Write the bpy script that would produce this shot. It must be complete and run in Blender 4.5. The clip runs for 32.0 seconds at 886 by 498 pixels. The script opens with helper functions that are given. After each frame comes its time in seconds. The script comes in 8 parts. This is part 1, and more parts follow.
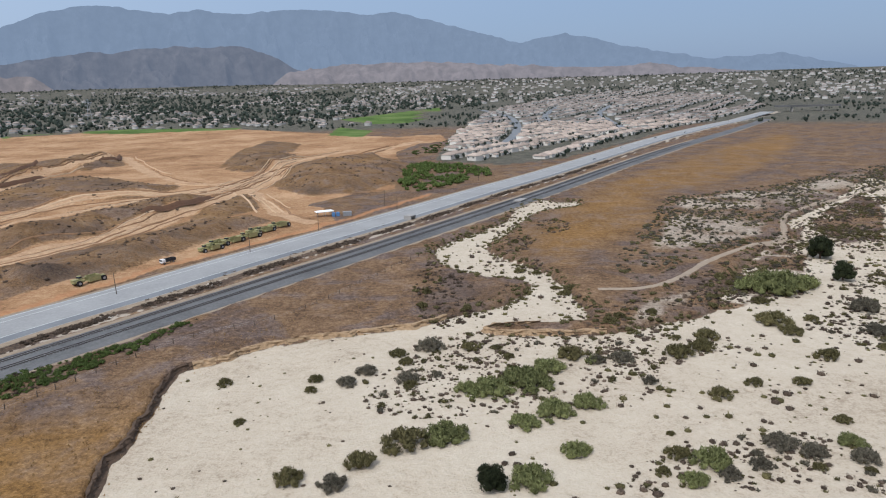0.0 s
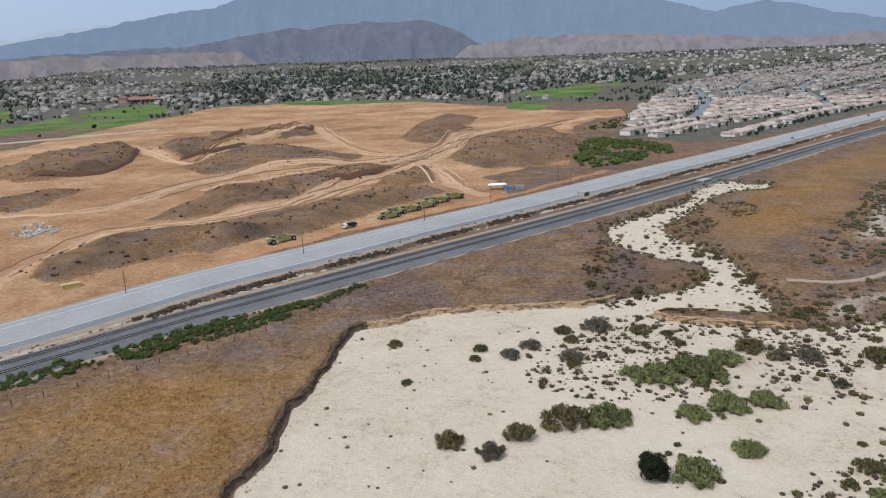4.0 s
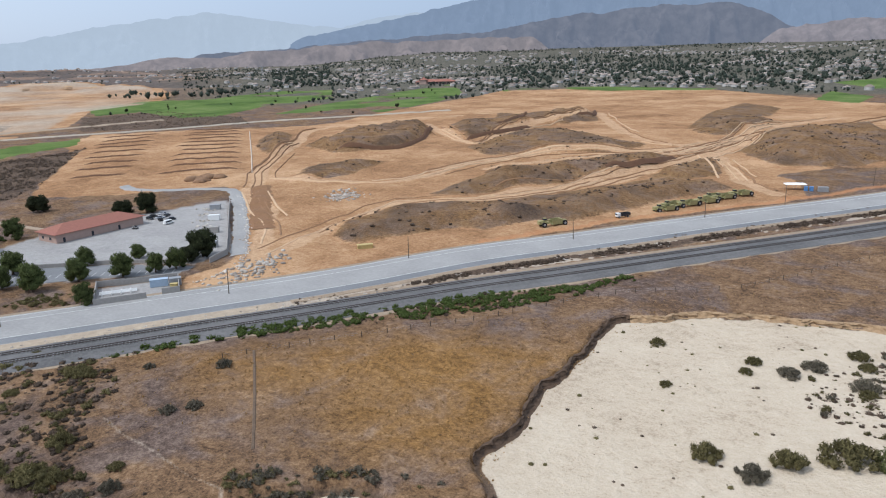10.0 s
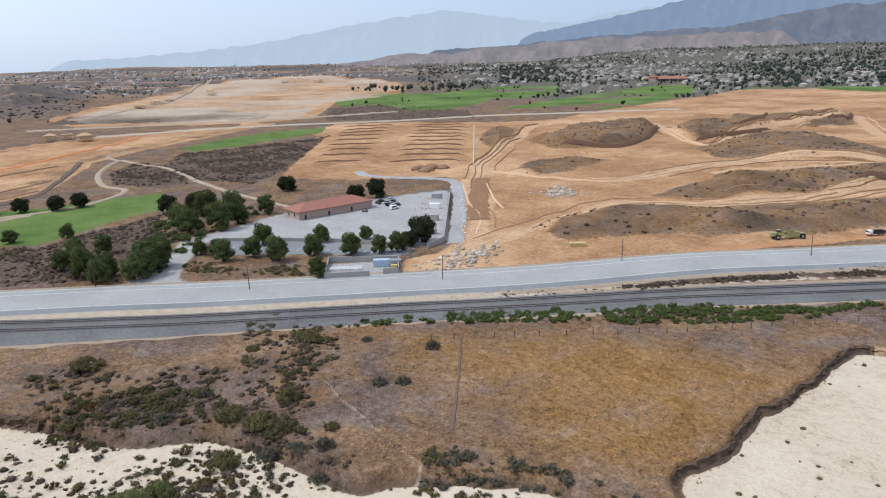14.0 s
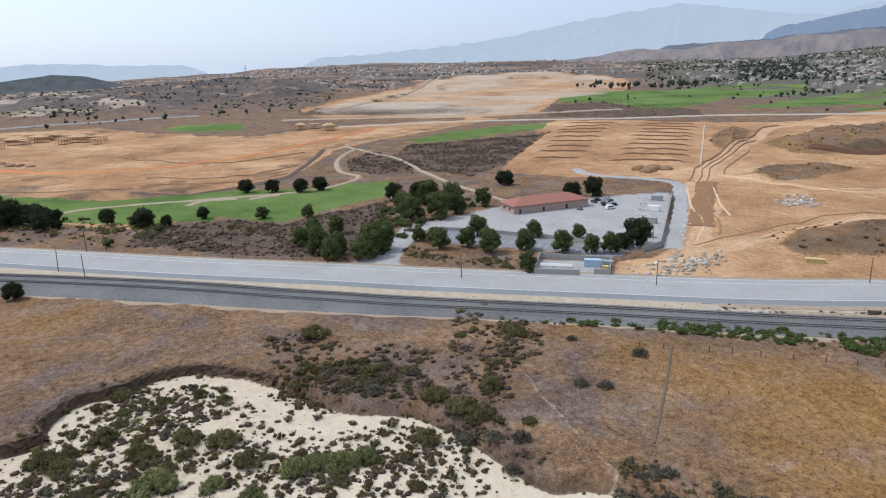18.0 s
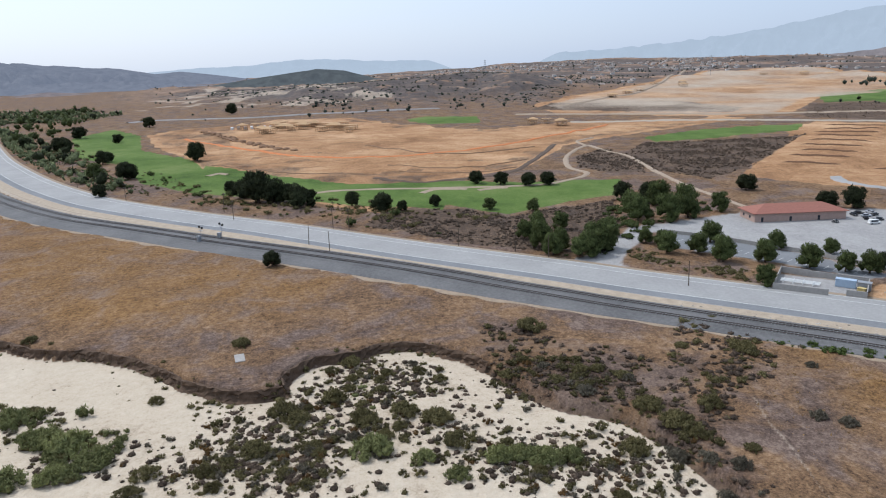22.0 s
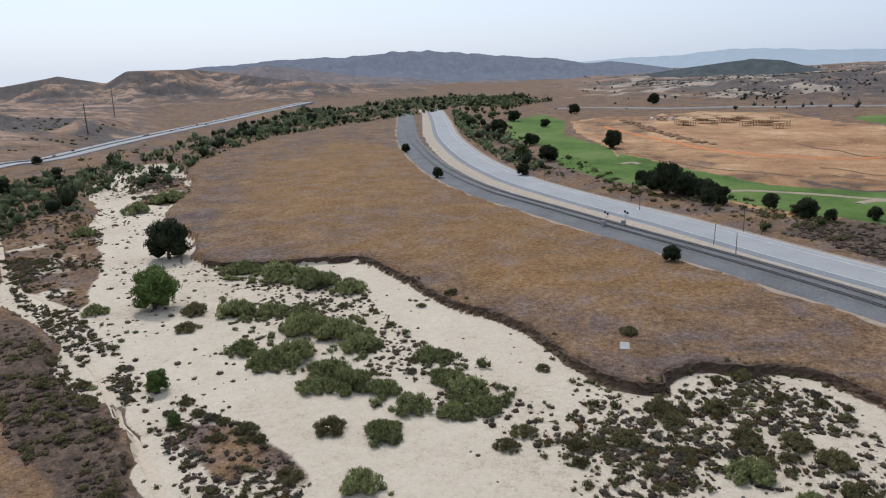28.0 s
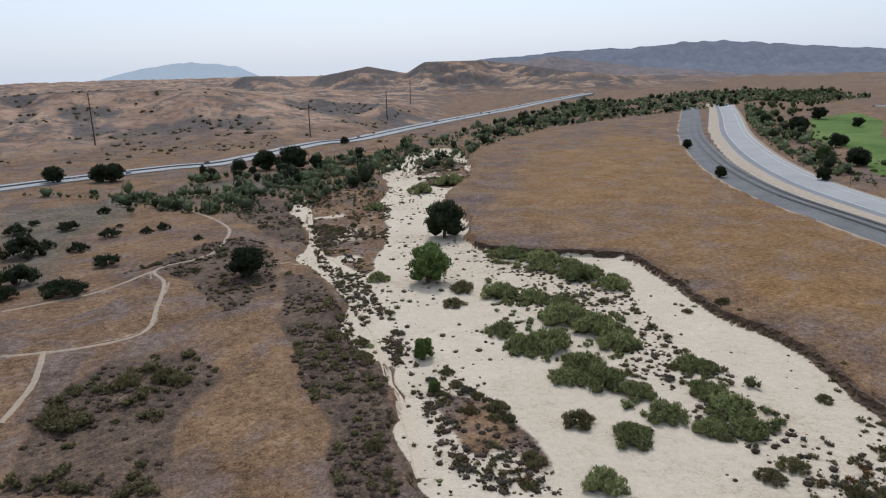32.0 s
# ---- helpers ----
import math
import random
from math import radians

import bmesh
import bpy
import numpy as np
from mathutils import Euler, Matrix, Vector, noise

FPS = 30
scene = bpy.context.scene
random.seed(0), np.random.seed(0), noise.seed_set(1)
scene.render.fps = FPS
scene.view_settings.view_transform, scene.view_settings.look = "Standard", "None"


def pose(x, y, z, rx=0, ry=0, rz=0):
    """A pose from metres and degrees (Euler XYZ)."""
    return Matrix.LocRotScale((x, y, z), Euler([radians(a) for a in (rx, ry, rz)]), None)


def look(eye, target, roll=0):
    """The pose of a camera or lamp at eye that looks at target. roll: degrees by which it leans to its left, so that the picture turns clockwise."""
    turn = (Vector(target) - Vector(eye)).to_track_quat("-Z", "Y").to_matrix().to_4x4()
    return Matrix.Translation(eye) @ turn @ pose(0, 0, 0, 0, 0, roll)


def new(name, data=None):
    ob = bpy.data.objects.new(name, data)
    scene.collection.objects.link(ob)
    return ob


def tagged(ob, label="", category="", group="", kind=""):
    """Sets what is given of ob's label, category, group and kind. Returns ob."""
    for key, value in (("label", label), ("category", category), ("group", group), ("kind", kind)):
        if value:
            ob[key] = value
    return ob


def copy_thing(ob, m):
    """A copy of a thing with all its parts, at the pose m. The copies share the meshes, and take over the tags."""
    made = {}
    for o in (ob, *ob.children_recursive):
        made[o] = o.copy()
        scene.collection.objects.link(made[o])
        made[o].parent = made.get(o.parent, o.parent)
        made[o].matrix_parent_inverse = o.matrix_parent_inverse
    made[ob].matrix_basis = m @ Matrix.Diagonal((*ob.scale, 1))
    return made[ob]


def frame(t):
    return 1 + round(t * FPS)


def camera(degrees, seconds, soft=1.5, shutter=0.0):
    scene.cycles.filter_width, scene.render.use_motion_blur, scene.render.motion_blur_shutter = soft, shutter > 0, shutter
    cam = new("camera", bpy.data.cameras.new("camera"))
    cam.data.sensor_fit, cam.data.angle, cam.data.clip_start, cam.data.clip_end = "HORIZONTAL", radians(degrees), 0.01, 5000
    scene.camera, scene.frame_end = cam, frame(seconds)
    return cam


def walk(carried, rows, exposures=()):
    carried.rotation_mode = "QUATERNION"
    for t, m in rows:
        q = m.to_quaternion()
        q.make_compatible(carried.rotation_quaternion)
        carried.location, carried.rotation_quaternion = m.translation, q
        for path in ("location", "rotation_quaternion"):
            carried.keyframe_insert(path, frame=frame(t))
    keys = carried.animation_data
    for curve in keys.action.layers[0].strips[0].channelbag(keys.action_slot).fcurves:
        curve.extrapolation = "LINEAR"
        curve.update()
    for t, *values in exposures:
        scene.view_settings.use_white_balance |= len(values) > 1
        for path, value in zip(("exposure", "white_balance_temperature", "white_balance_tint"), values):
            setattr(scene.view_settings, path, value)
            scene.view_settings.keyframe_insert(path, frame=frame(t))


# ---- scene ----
# ---- camera: a hovering drone that turns to its left ----
H = 75.0
cam = camera(64.34, 32.0, soft=1.1)
PATH_A = [
    (0, -0.00, -13.03, -1.59),
    (0.5, 1.15, -13.26, -1.62),
    (1, 2.30, -14.02, -1.69),
    (1.5, 3.46, -14.48, -1.74),
    (2, 5.15, -14.45, -1.83),
    (2.5, 7.43, -14.38, -1.88),
    (3, 9.71, -14.57, -1.91),
    (3.5, 11.97, -14.59, -1.89),
    (5.5, 20.98, -15.38, -1.82),
    (6, 23.20, -15.41, -1.77),
    (6.5, 25.09, -15.38, -1.73),
    (7, 26.21, -15.40, -1.70),
    (7.5, 27.96, -15.38, -1.68),
    (8, 29.63, -15.35, -1.68),
    (8.5, 31.32, -15.31, -1.69),
    (9, 33.07, -15.26, -1.65),
    (9.5, 34.88, -15.21, -1.65),
    (10, 36.62, -15.19, -1.60),
    (10.5, 38.41, -15.14, -1.59),
    (11, 40.29, -15.10, -1.55),
]
PATH_B = [
    (11.5, 42.60, -15.05, -1.52),
    (12, 45.02, -15.01, -1.50),
    (12.5, 47.33, -14.96, -1.47),
    (13, 49.66, -14.95, -1.49),
    (13.5, 51.97, -15.01, -1.45),
    (14, 54.33, -15.04, -1.48),
    (14.5, 56.71, -15.02, -1.53),
    (16.5, 65.82, -14.86, -1.49),
    (17, 67.71, -14.84, -1.56),
    (17.5, 69.74, -14.90, -1.57),
    (18, 72.00, -14.88, -1.57),
    (18.5, 74.43, -14.86, -1.63),
    (19, 76.84, -14.84, -1.60),
    (19.5, 79.15, -14.84, -1.61),
    (20, 81.62, -14.81, -1.60),
    (20.5, 84.01, -14.81, -1.57),
    (21, 86.59, -14.77, -1.60),
    (21.5, 88.60, -14.78, -1.58),
    (22, 90.52, -14.77, -1.62),
    (22.5, 93.05, -14.74, -1.50),
]
PATH_C = [
    (23, 95.66, -14.72, -1.46),
    (23.5, 98.42, -14.72, -1.52),
    (24, 101.10, -14.67, -1.47),
    (24.5, 103.66, -14.67, -1.48),
    (25, 106.59, -14.65, -1.51),
    (25.5, 109.58, -14.65, -1.49),
    (27.5, 120.41, -14.68, -1.50),
    (28, 123.29, -14.67, -1.52),
    (28.5, 127.18, -14.64, -1.57),
    (29, 131.05, -14.61, -1.55),
    (29.5, 132.16, -14.67, -1.50),
    (30, 133.96, -14.71, -1.56),
    (30.5, 136.83, -14.69, -1.53),
    (31, 139.71, -14.70, -1.52),
    (31.5, 142.41, -14.73, -1.57),
    (32, 145.37, -14.79, -1.49),
]
walk(cam, [(t, pose(0, 0, H, 90 + p, 0, a) @ pose(0, 0, 0, 0, 0, r)) for t, a, p, r in PATH_A + PATH_B + PATH_C],
     [(0, -0.32, 6080, 10), (3, -0.34, 6080, 10), (8, -0.3, 6080, 10), (13, -0.1, 6080, 10), (19, -0.15, 6050, 10), (25, -0.32, 6000, 10), (32, -0.48, 6000, 10)])

# ---- light: high hazy sun and pale sky ----
SUN_HEADING, SUN_HEIGHT = 148.0, 55.0
sun_way = Vector((-math.sin(radians(SUN_HEADING)) * math.cos(radians(SUN_HEIGHT)), math.cos(radians(SUN_HEADING)) * math.cos(radians(SUN_HEIGHT)), math.sin(radians(SUN_HEIGHT))))
world = bpy.data.worlds.new("hazy_sky")
scene.world = world
world.use_nodes = True
wn = world.node_tree.nodes
sky = wn.new("ShaderNodeTexSky")
sky.sky_type = "NISHITA"
sky.sun_disc = False
sky.sun_elevation = radians(SUN_HEIGHT)
sky.sun_rotation = math.atan2(sun_way.x, sun_way.y)
sky.air_density, sky.dust_density, sky.ozone_density, sky.altitude = 1.0, 2.6, 1.0, 300
veil = wn.new("ShaderNodeMix")
veil.data_type = "RGBA"
veil.inputs[0].default_value = 0.68
world.node_tree.links.new(sky.outputs[0], veil.inputs[6])
aim = wn.new("ShaderNodeTexCoord")
toward = wn.new("ShaderNodeVectorMath")
toward.operation = "DOT_PRODUCT"
toward.inputs[1].default_value = sun_way
world.node_tree.links.new(aim.outputs["Generated"], toward.inputs[0])
tone = wn.new("ShaderNodeMix")
tone.data_type = "RGBA"
tone.inputs[6].default_value, tone.inputs[7].default_value = (4.7, 6.3, 9.0, 1), (7.3, 7.9, 8.8, 1)
near_sun = wn.new("ShaderNodeMapRange")
near_sun.inputs[1].default_value, near_sun.inputs[2].default_value = -0.45, 0.5
world.node_tree.links.new(toward.outputs["Value"], near_sun.inputs[0])
world.node_tree.links.new(near_sun.outputs[0], tone.inputs[0])
world.node_tree.links.new(tone.outputs[2], veil.inputs[7])
haze = wn.new("ShaderNodeMapRange")
haze.inputs[1].default_value, haze.inputs[2].default_value = -1.0, 1.0
haze.inputs[3].default_value, haze.inputs[4].default_value = 0.115 * 0.54, 0.115 * 1.6
world.node_tree.links.new(toward.outputs["Value"], haze.inputs[0])
world.node_tree.links.new(haze.outputs[0], wn["Background"].inputs["Strength"])
world.node_tree.links.new(veil.outputs[2], wn["Background"].inputs[0])
lamp = bpy.data.lights.new("sun", "SUN")
lamp.energy, lamp.angle, lamp.color = 2.7, radians(0.8), (1.0, 0.965, 0.92)
new("sun", lamp).matrix_basis = look(sun_way * 300, (0, 0, 0))
# ---- materials ----
def mat(name, rough=0.9):
    m = bpy.data.materials.new(name)
    m.use_nodes = True
    n = m.node_tree.nodes
    b = n["Principled BSDF"]
    b.inputs["Roughness"].default_value = rough
    b.inputs["Specular IOR Level"].default_value = 0.25
    return m, n, m.node_tree.links, b


def noise_node(n, l, scale, detail=4.0, rough=0.6, coords=None, dist=0.0):
    t = n.new("ShaderNodeTexNoise")
    t.inputs["Scale"].default_value, t.inputs["Detail"].default_value, t.inputs["Roughness"].default_value, t.inputs["Distortion"].default_value = scale, detail, rough, dist
    if coords is not None:
        l.new(coords, t.inputs["Vector"])
    return t.outputs["Fac"]


def ramp(n, l, fac, stops):
    r = n.new("ShaderNodeValToRGB")
    e = r.color_ramp.elements
    e[0].position, e[0].color = stops[0][0], (*stops[0][1], 1)
    e[1].position, e[1].color = stops[-1][0], (*stops[-1][1], 1)
    for p, c in stops[1:-1]:
        q = e.new(p)
        q.color = (*c, 1)
    l.new(fac, r.inputs[0])
    return r.outputs[0]


def mix(n, l, fac, a, b, mode="MIX"):
    x = n.new("ShaderNodeMix")
    x.data_type, x.blend_type = "RGBA", mode
    for sock, v in ((x.inputs[0], fac), (x.inputs[6], a), (x.inputs[7], b)):
        if isinstance(v, (int, float)):
            sock.default_value = v
        elif isinstance(v, tuple):
            sock.default_value = (*v, 1)
        else:
            l.new(v, sock)
    return x.outputs[2]


def calc(n, l, op, a, b=0.0, clamp=False):
    x = n.new("ShaderNodeMath")
    x.operation, x.use_clamp = op, clamp
    for sock, v in ((x.inputs[0], a), (x.inputs[1], b)):
        if isinstance(v, (int, float)):
            sock.default_value = v
        else:
            l.new(v, sock)
    return x.outputs[0]


def bump(n, l, b, height, strength, distance):
    x = n.new("ShaderNodeBump")
    x.inputs["Strength"].default_value, x.inputs["Distance"].default_value = strength, distance
    l.new(height, x.inputs["Height"])
    l.new(x.outputs[0], b.inputs["Normal"])


def place(n):
    return n.new("ShaderNodeTexCoord").outputs["Object"]


def plain(name, col, rough=0.8, vary=0.15, scale=0.6, metal=0.0, by_object=False):
    """A surface of one colour with stains at two scales; by_object: each copy a little lighter or darker."""
    m, n, l, b = mat(name, rough)
    c = place(n)
    f = calc(n, l, "ADD", calc(n, l, "MULTIPLY", noise_node(n, l, scale, 5, 0.65, c), 0.6), calc(n, l, "MULTIPLY", noise_node(n, l, scale * 9, 4, 0.6, c), 0.4))
    col_out = ramp(n, l, f, [(0.3, tuple(v * (1 - vary) for v in col)), (0.7, tuple(min(1, v * (1 + vary)) for v in col))])
    if by_object:
        o = n.new("ShaderNodeObjectInfo")
        k = calc(n, l, "ADD", calc(n, l, "MULTIPLY", o.outputs["Random"], 0.5), 0.75)
        h = n.new("ShaderNodeHueSaturation")
        l.new(k, h.inputs["Value"])
        l.new(col_out, h.inputs["Color"])
        col_out = h.outputs[0]
    l.new(col_out, b.inputs["Base Color"])
    b.inputs["Metallic"].default_value = metal
    return m


def leafy(name, dark, light, island=0.5, leaves=True):
    """Foliage: colour varies from clump to clump and from plant to plant."""
    m, n, l, b = mat(name, 0.85)
    g = n.new("ShaderNodeNewGeometry")
    o = n.new("ShaderNodeObjectInfo")
    c = place(n)
    f = calc(n, l, "MULTIPLY", g.outputs["Random Per Island"], island * 0.8)
    if leaves:
        sprays = noise_node(n, l, 3.2, 5, 0.75, c)
        tight = n.new("ShaderNodeMapRange")
        tight.inputs[1].default_value, tight.inputs[2].default_value = 0.33, 0.67
        l.new(sprays, tight.inputs[0])
        f = calc(n, l, "ADD", f, calc(n, l, "MULTIPLY", tight.outputs[0], 1 - island * 0.8))
        bump(n, l, b, sprays, 1.0, 0.35)
    else:
        f = calc(n, l, "ADD", f, calc(n, l, "MULTIPLY", noise_node(n, l, 1.2, 3, 0.6, c), 1 - island))
    col = ramp(n, l, f, [(0.15, dark), (0.85, light)])
    h = n.new("ShaderNodeHueSaturation")
    l.new(calc(n, l, "ADD", calc(n, l, "MULTIPLY", o.outputs["Random"], 0.4), 0.8), h.inputs["Value"])
    l.new(col, h.inputs["Color"])
    l.new(h.outputs[0], b.inputs["Base Color"])
    b.inputs["Specular IOR Level"].default_value = 0.15
    if leaves:
        glow_, both = n.new("ShaderNodeBsdfTranslucent"), n.new("ShaderNodeMixShader")
        l.new(h.outputs[0], glow_.inputs["Color"])
        both.inputs[0].default_value = 0.38
        l.new(b.outputs[0], both.inputs[1])
        l.new(glow_.outputs[0], both.inputs[2])
        l.new(both.outputs[0], n["Material Output"].inputs["Surface"])
    return m


def ground_material():
    m, n, l, b = mat("ground_cover", 0.95)
    c = place(n)
    A = n.new("ShaderNodeAttribute")
    A.attribute_name = "cover_a"
    B = n.new("ShaderNodeAttribute")
    B.attribute_name = "cover_b"
    C = n.new("ShaderNodeAttribute")
    C.attribute_name = "cover_c"
    sa, sb, sc = (n.new("ShaderNodeSeparateColor") for _ in range(3))
    l.new(A.outputs["Color"], sa.inputs[0])
    l.new(B.outputs["Color"], sb.inputs[0])
    l.new(C.outputs["Color"], sc.inputs[0])
    sand, dirt, green, scrub = *sa.outputs[:3], A.outputs["Alpha"]
    gold, path, town, orange = *sb.outputs[:3], B.outputs["Alpha"]
    bank, pave, hill = sc.outputs[:3]
    gully = C.outputs["Alpha"]
    Hl = n.new("ShaderNodeAttribute")
    Hl.attribute_name = "haul"
    n1 = noise_node(n, l, 0.011, 6, 0.62, c)
    n2 = noise_node(n, l, 0.07, 6, 0.68, c, 0.6)
    n3 = noise_node(n, l, 0.5, 5, 0.7, c)
    n4 = noise_node(n, l, 1.7, 4, 0.75, c)

    def edge(mask, width=0.45):
        """The mask with a ragged border."""
        k = calc(n, l, "ADD", mask, calc(n, l, "MULTIPLY", calc(n, l, "SUBTRACT", n3, 0.5), width))
        r = n.new("ShaderNodeMapRange")
        r.interpolation_type = "SMOOTHSTEP"
        r.inputs[1].default_value, r.inputs[2].default_value = 0.35, 0.65
        l.new(k, r.inputs[0])
        return r.outputs[0]

    fine = calc(n, l, "ADD", calc(n, l, "MULTIPLY", n2, 0.30), calc(n, l, "ADD", calc(n, l, "MULTIPLY", n3, 0.34), calc(n, l, "MULTIPLY", n4, 0.36)))
    # dry grass and weeds: brown, grey and straw
    field = ramp(n, l, fine, [(0.40, (0.05, 0.031, 0.02)), (0.47, (0.15, 0.09, 0.05)), (0.54, (0.235, 0.145, 0.08)), (0.62, (0.37, 0.25, 0.15))])
    grey = ramp(n, l, fine, [(0.41, (0.05, 0.036, 0.031)), (0.5, (0.12, 0.085, 0.07)), (0.6, (0.225, 0.168, 0.137))])
    n6 = noise_node(n, l, 0.03, 5, 0.6, c, 1.2)
    patch = ramp(n, l, calc(n, l, "ADD", calc(n, l, "MULTIPLY", n6, 0.6), calc(n, l, "MULTIPLY", n2, 0.4)), [(0.47, (0, 0, 0)), (0.56, (0.9, 0.9, 0.9))])
    col = mix(n, l, patch, field, grey)
    gcol = ramp(n, l, fine, [(0.40, (0.10, 0.054, 0.022)), (0.48, (0.22, 0.118, 0.04)), (0.55, (0.32, 0.178, 0.062)), (0.62, (0.44, 0.27, 0.115))])
    gp = ramp(n, l, calc(n, l, "ADD", calc(n, l, "MULTIPLY", n1, 0.4), calc(n, l, "MULTIPLY", n2, 0.6)), [(0.42, (1, 1, 1)), (0.58, (0.25, 0.25, 0.25))])
    col = mix(n, l, calc(n, l, "MULTIPLY", gold, gp), col, gcol)
    hcol = ramp(n, l, calc(n, l, "ADD", calc(n, l, "MULTIPLY", n1, 0.6), calc(n, l, "MULTIPLY", n2, 0.4)), [(0.40, (0.15, 0.098, 0.07)), (0.48, (0.265, 0.17, 0.115)), (0.60, (0.40, 0.27, 0.185))])
    brushy = ramp(n, l, fine, [(0.42, (0.05, 0.048, 0.047)), (0.58, (0.12, 0.105, 0.098))])
    gk = n.new("ShaderNodeMapRange")
    gk.interpolation_type = "SMOOTHSTEP"
    gk.inputs[1].default_value, gk.inputs[2].default_value = 0.3, 0.6
    l.new(calc(n, l, "ADD", gully, calc(n, l, "MULTIPLY", calc(n, l, "SUBTRACT", n2, 0.5), 0.9)), gk.inputs[0])
    hcol = mix(n, l, calc(n, l, "MULTIPLY", gk.outputs[0], 0.85), hcol, brushy)
    n5 = noise_node(n, l, 0.032, 7, 0.78, c, 0.4)
    clumps = ramp(n, l, n5, [(0.5, (0, 0, 0)), (0.55, (0.75, 0.75, 0.75))])
    hcol = mix(n, l, clumps, hcol, brushy)
    col = mix(n, l, hill, col, hcol)
    tcol = ramp(n, l, fine, [(0.40, (0.035, 0.042, 0.028)), (0.5, (0.10, 0.092, 0.07)), (0.6, (0.22, 0.19, 0.15))])
    col = mix(n, l, town, col, tcol)
    dcol = ramp(n, l, calc(n, l, "ADD", calc(n, l, "MULTIPLY", n1, 0.35), calc(n, l, "MULTIPLY", fine, 0.65)), [(0.40, (0.16, 0.082, 0.04)), (0.49, (0.345, 0.192, 0.095)), (0.58, (0.52, 0.335, 0.19))])
    col = mix(n, l, edge(dirt), col, dcol)
    lcol = ramp(n, l, fine, [(0.40, (0.34, 0.20, 0.11)), (0.5, (0.48, 0.31, 0.18)), (0.6, (0.60, 0.415, 0.26))])
    col = mix(n, l, calc(n, l, "MULTIPLY", edge(Hl.outputs["Fac"], 0.5), 0.85), col, lcol)
    ocol = ramp(n, l, fine, [(0.36, (0.34, 0.15, 0.065)), (0.6, (0.48, 0.25, 0.125))])
    col = mix(n, l, orange, col, ocol)
    scol = ramp(n, l, fine, [(0.41, (0.038, 0.03, 0.027)), (0.5, (0.1, 0.068, 0.047)), (0.6, (0.195, 0.135, 0.092))])
    col = mix(n, l, edge(scrub, 0.8), col, scol)
    ncol = ramp(n, l, calc(n, l, "ADD", calc(n, l, "MULTIPLY", n1, 0.5), calc(n, l, "MULTIPLY", fine, 0.5)), [(0.42, (0.055, 0.092, 0.02)), (0.5, (0.095, 0.15, 0.034)), (0.58, (0.15, 0.19, 0.06))])
    col = mix(n, l, edge(green, 0.3), col, ncol)
    wcol = ramp(n, l, calc(n, l, "ADD", calc(n, l, "MULTIPLY", n1, 0.3), calc(n, l, "MULTIPLY", fine, 0.7)), [(0.40, (0.36, 0.282, 0.2)), (0.47, (0.52, 0.43, 0.32)), (0.6, (0.615, 0.53, 0.41))])
    col = mix(n, l, edge(sand, 0.5), col, wcol)
    # Cut face on the sheet: brown earth with the bank's shade in the colour.
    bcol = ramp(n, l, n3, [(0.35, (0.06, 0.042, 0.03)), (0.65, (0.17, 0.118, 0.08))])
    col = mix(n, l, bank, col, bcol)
    pcol = ramp(n, l, fine, [(0.4, (0.31, 0.245, 0.18)), (0.6, (0.49, 0.41, 0.32))])
    col = mix(n, l, edge(path, 0.35), col, pcol)
    acol = ramp(n, l, fine, [(0.4, (0.27, 0.26, 0.25)), (0.6, (0.40, 0.385, 0.365))])
    col = mix(n, l, pave, col, acol)
    l.new(col, b.inputs["Base Color"])
    b.inputs["Specular IOR Level"].default_value = 0.1
    hgt = calc(n, l, "ADD", calc(n, l, "MULTIPLY", n3, 0.6), calc(n, l, "MULTIPLY", n4, 0.25))
    bump(n, l, b, hgt, 0.8, 1.2)
    return m


GROUND = ground_material()
# ---- the plan, metres ----
WASH_EAST = [(-62, 94), (-68, 116), (-72, 139), (-72, 158), (-75, 183), (-65, 194), (-51, 206), (-16, 216), (-3, 222), (6, 231), (23, 242), (32, 258), (31, 269), (10, 282), (1, 296), (-4, 315), (-2, 335), (17, 365), (34, 393), (47, 438), (57, 458), (87, 459), (85, 438), (61, 422), (48, 400), (36, 362), (24, 337), (23, 320), (41, 283), (47, 262), (49, 240), (46, 220), (15, 217), (16, 210), (37, 207), (52, 209), (83, 221), (96, 236), (108, 259), (134, 297), (171, 338), (186, 372), (213, 402), (273, 467), (332, 521), (450, 420), (420, 60), (200, -60), (10, 40)]
WASH_WEST = [(-65, 80), (-82, 79), (-100, 63), (-104, 55), (-113, 51), (-123, 47), (-133, 42), (-140, 36), (-145, 27), (-152, 20), (-165, 11), (-177, 0), (-184, -18), (-178, -27), (-171, -38), (-163, -42), (-154, -40), (-154, -52), (-152, -62), (-140, -50), (-60, -30), (0, 0), (-40, 60)]
WASH_SOUTH = [(-130, -8), (-169, -6), (-169, -23), (-157, -40), (-153, -50), (-156, -58), (-163, -69), (-171, -79), (-179, -92), (-183, -107), (-185, -121), (-195, -139), (-207, -161), (-213, -180), (-204, -197), (-191, -208), (-180, -229), (-186, -250), (-206, -277), (-228, -327), (-280, -383), (-319, -423), (-376, -511), (-384, -535), (-345, -534), (-275, -479), (-224, -386), (-190, -352), (-172, -384), (-152, -372), (-128, -294), (-109, -267), (-107, -241), (-100, -203), (-88, -185), (-82, -159), (-85, -149), (-78, -134), (-69, -124), (-65, -116), (-63, -104), (-62, -98), (-58, -89), (-20, -30), (0, 10)]
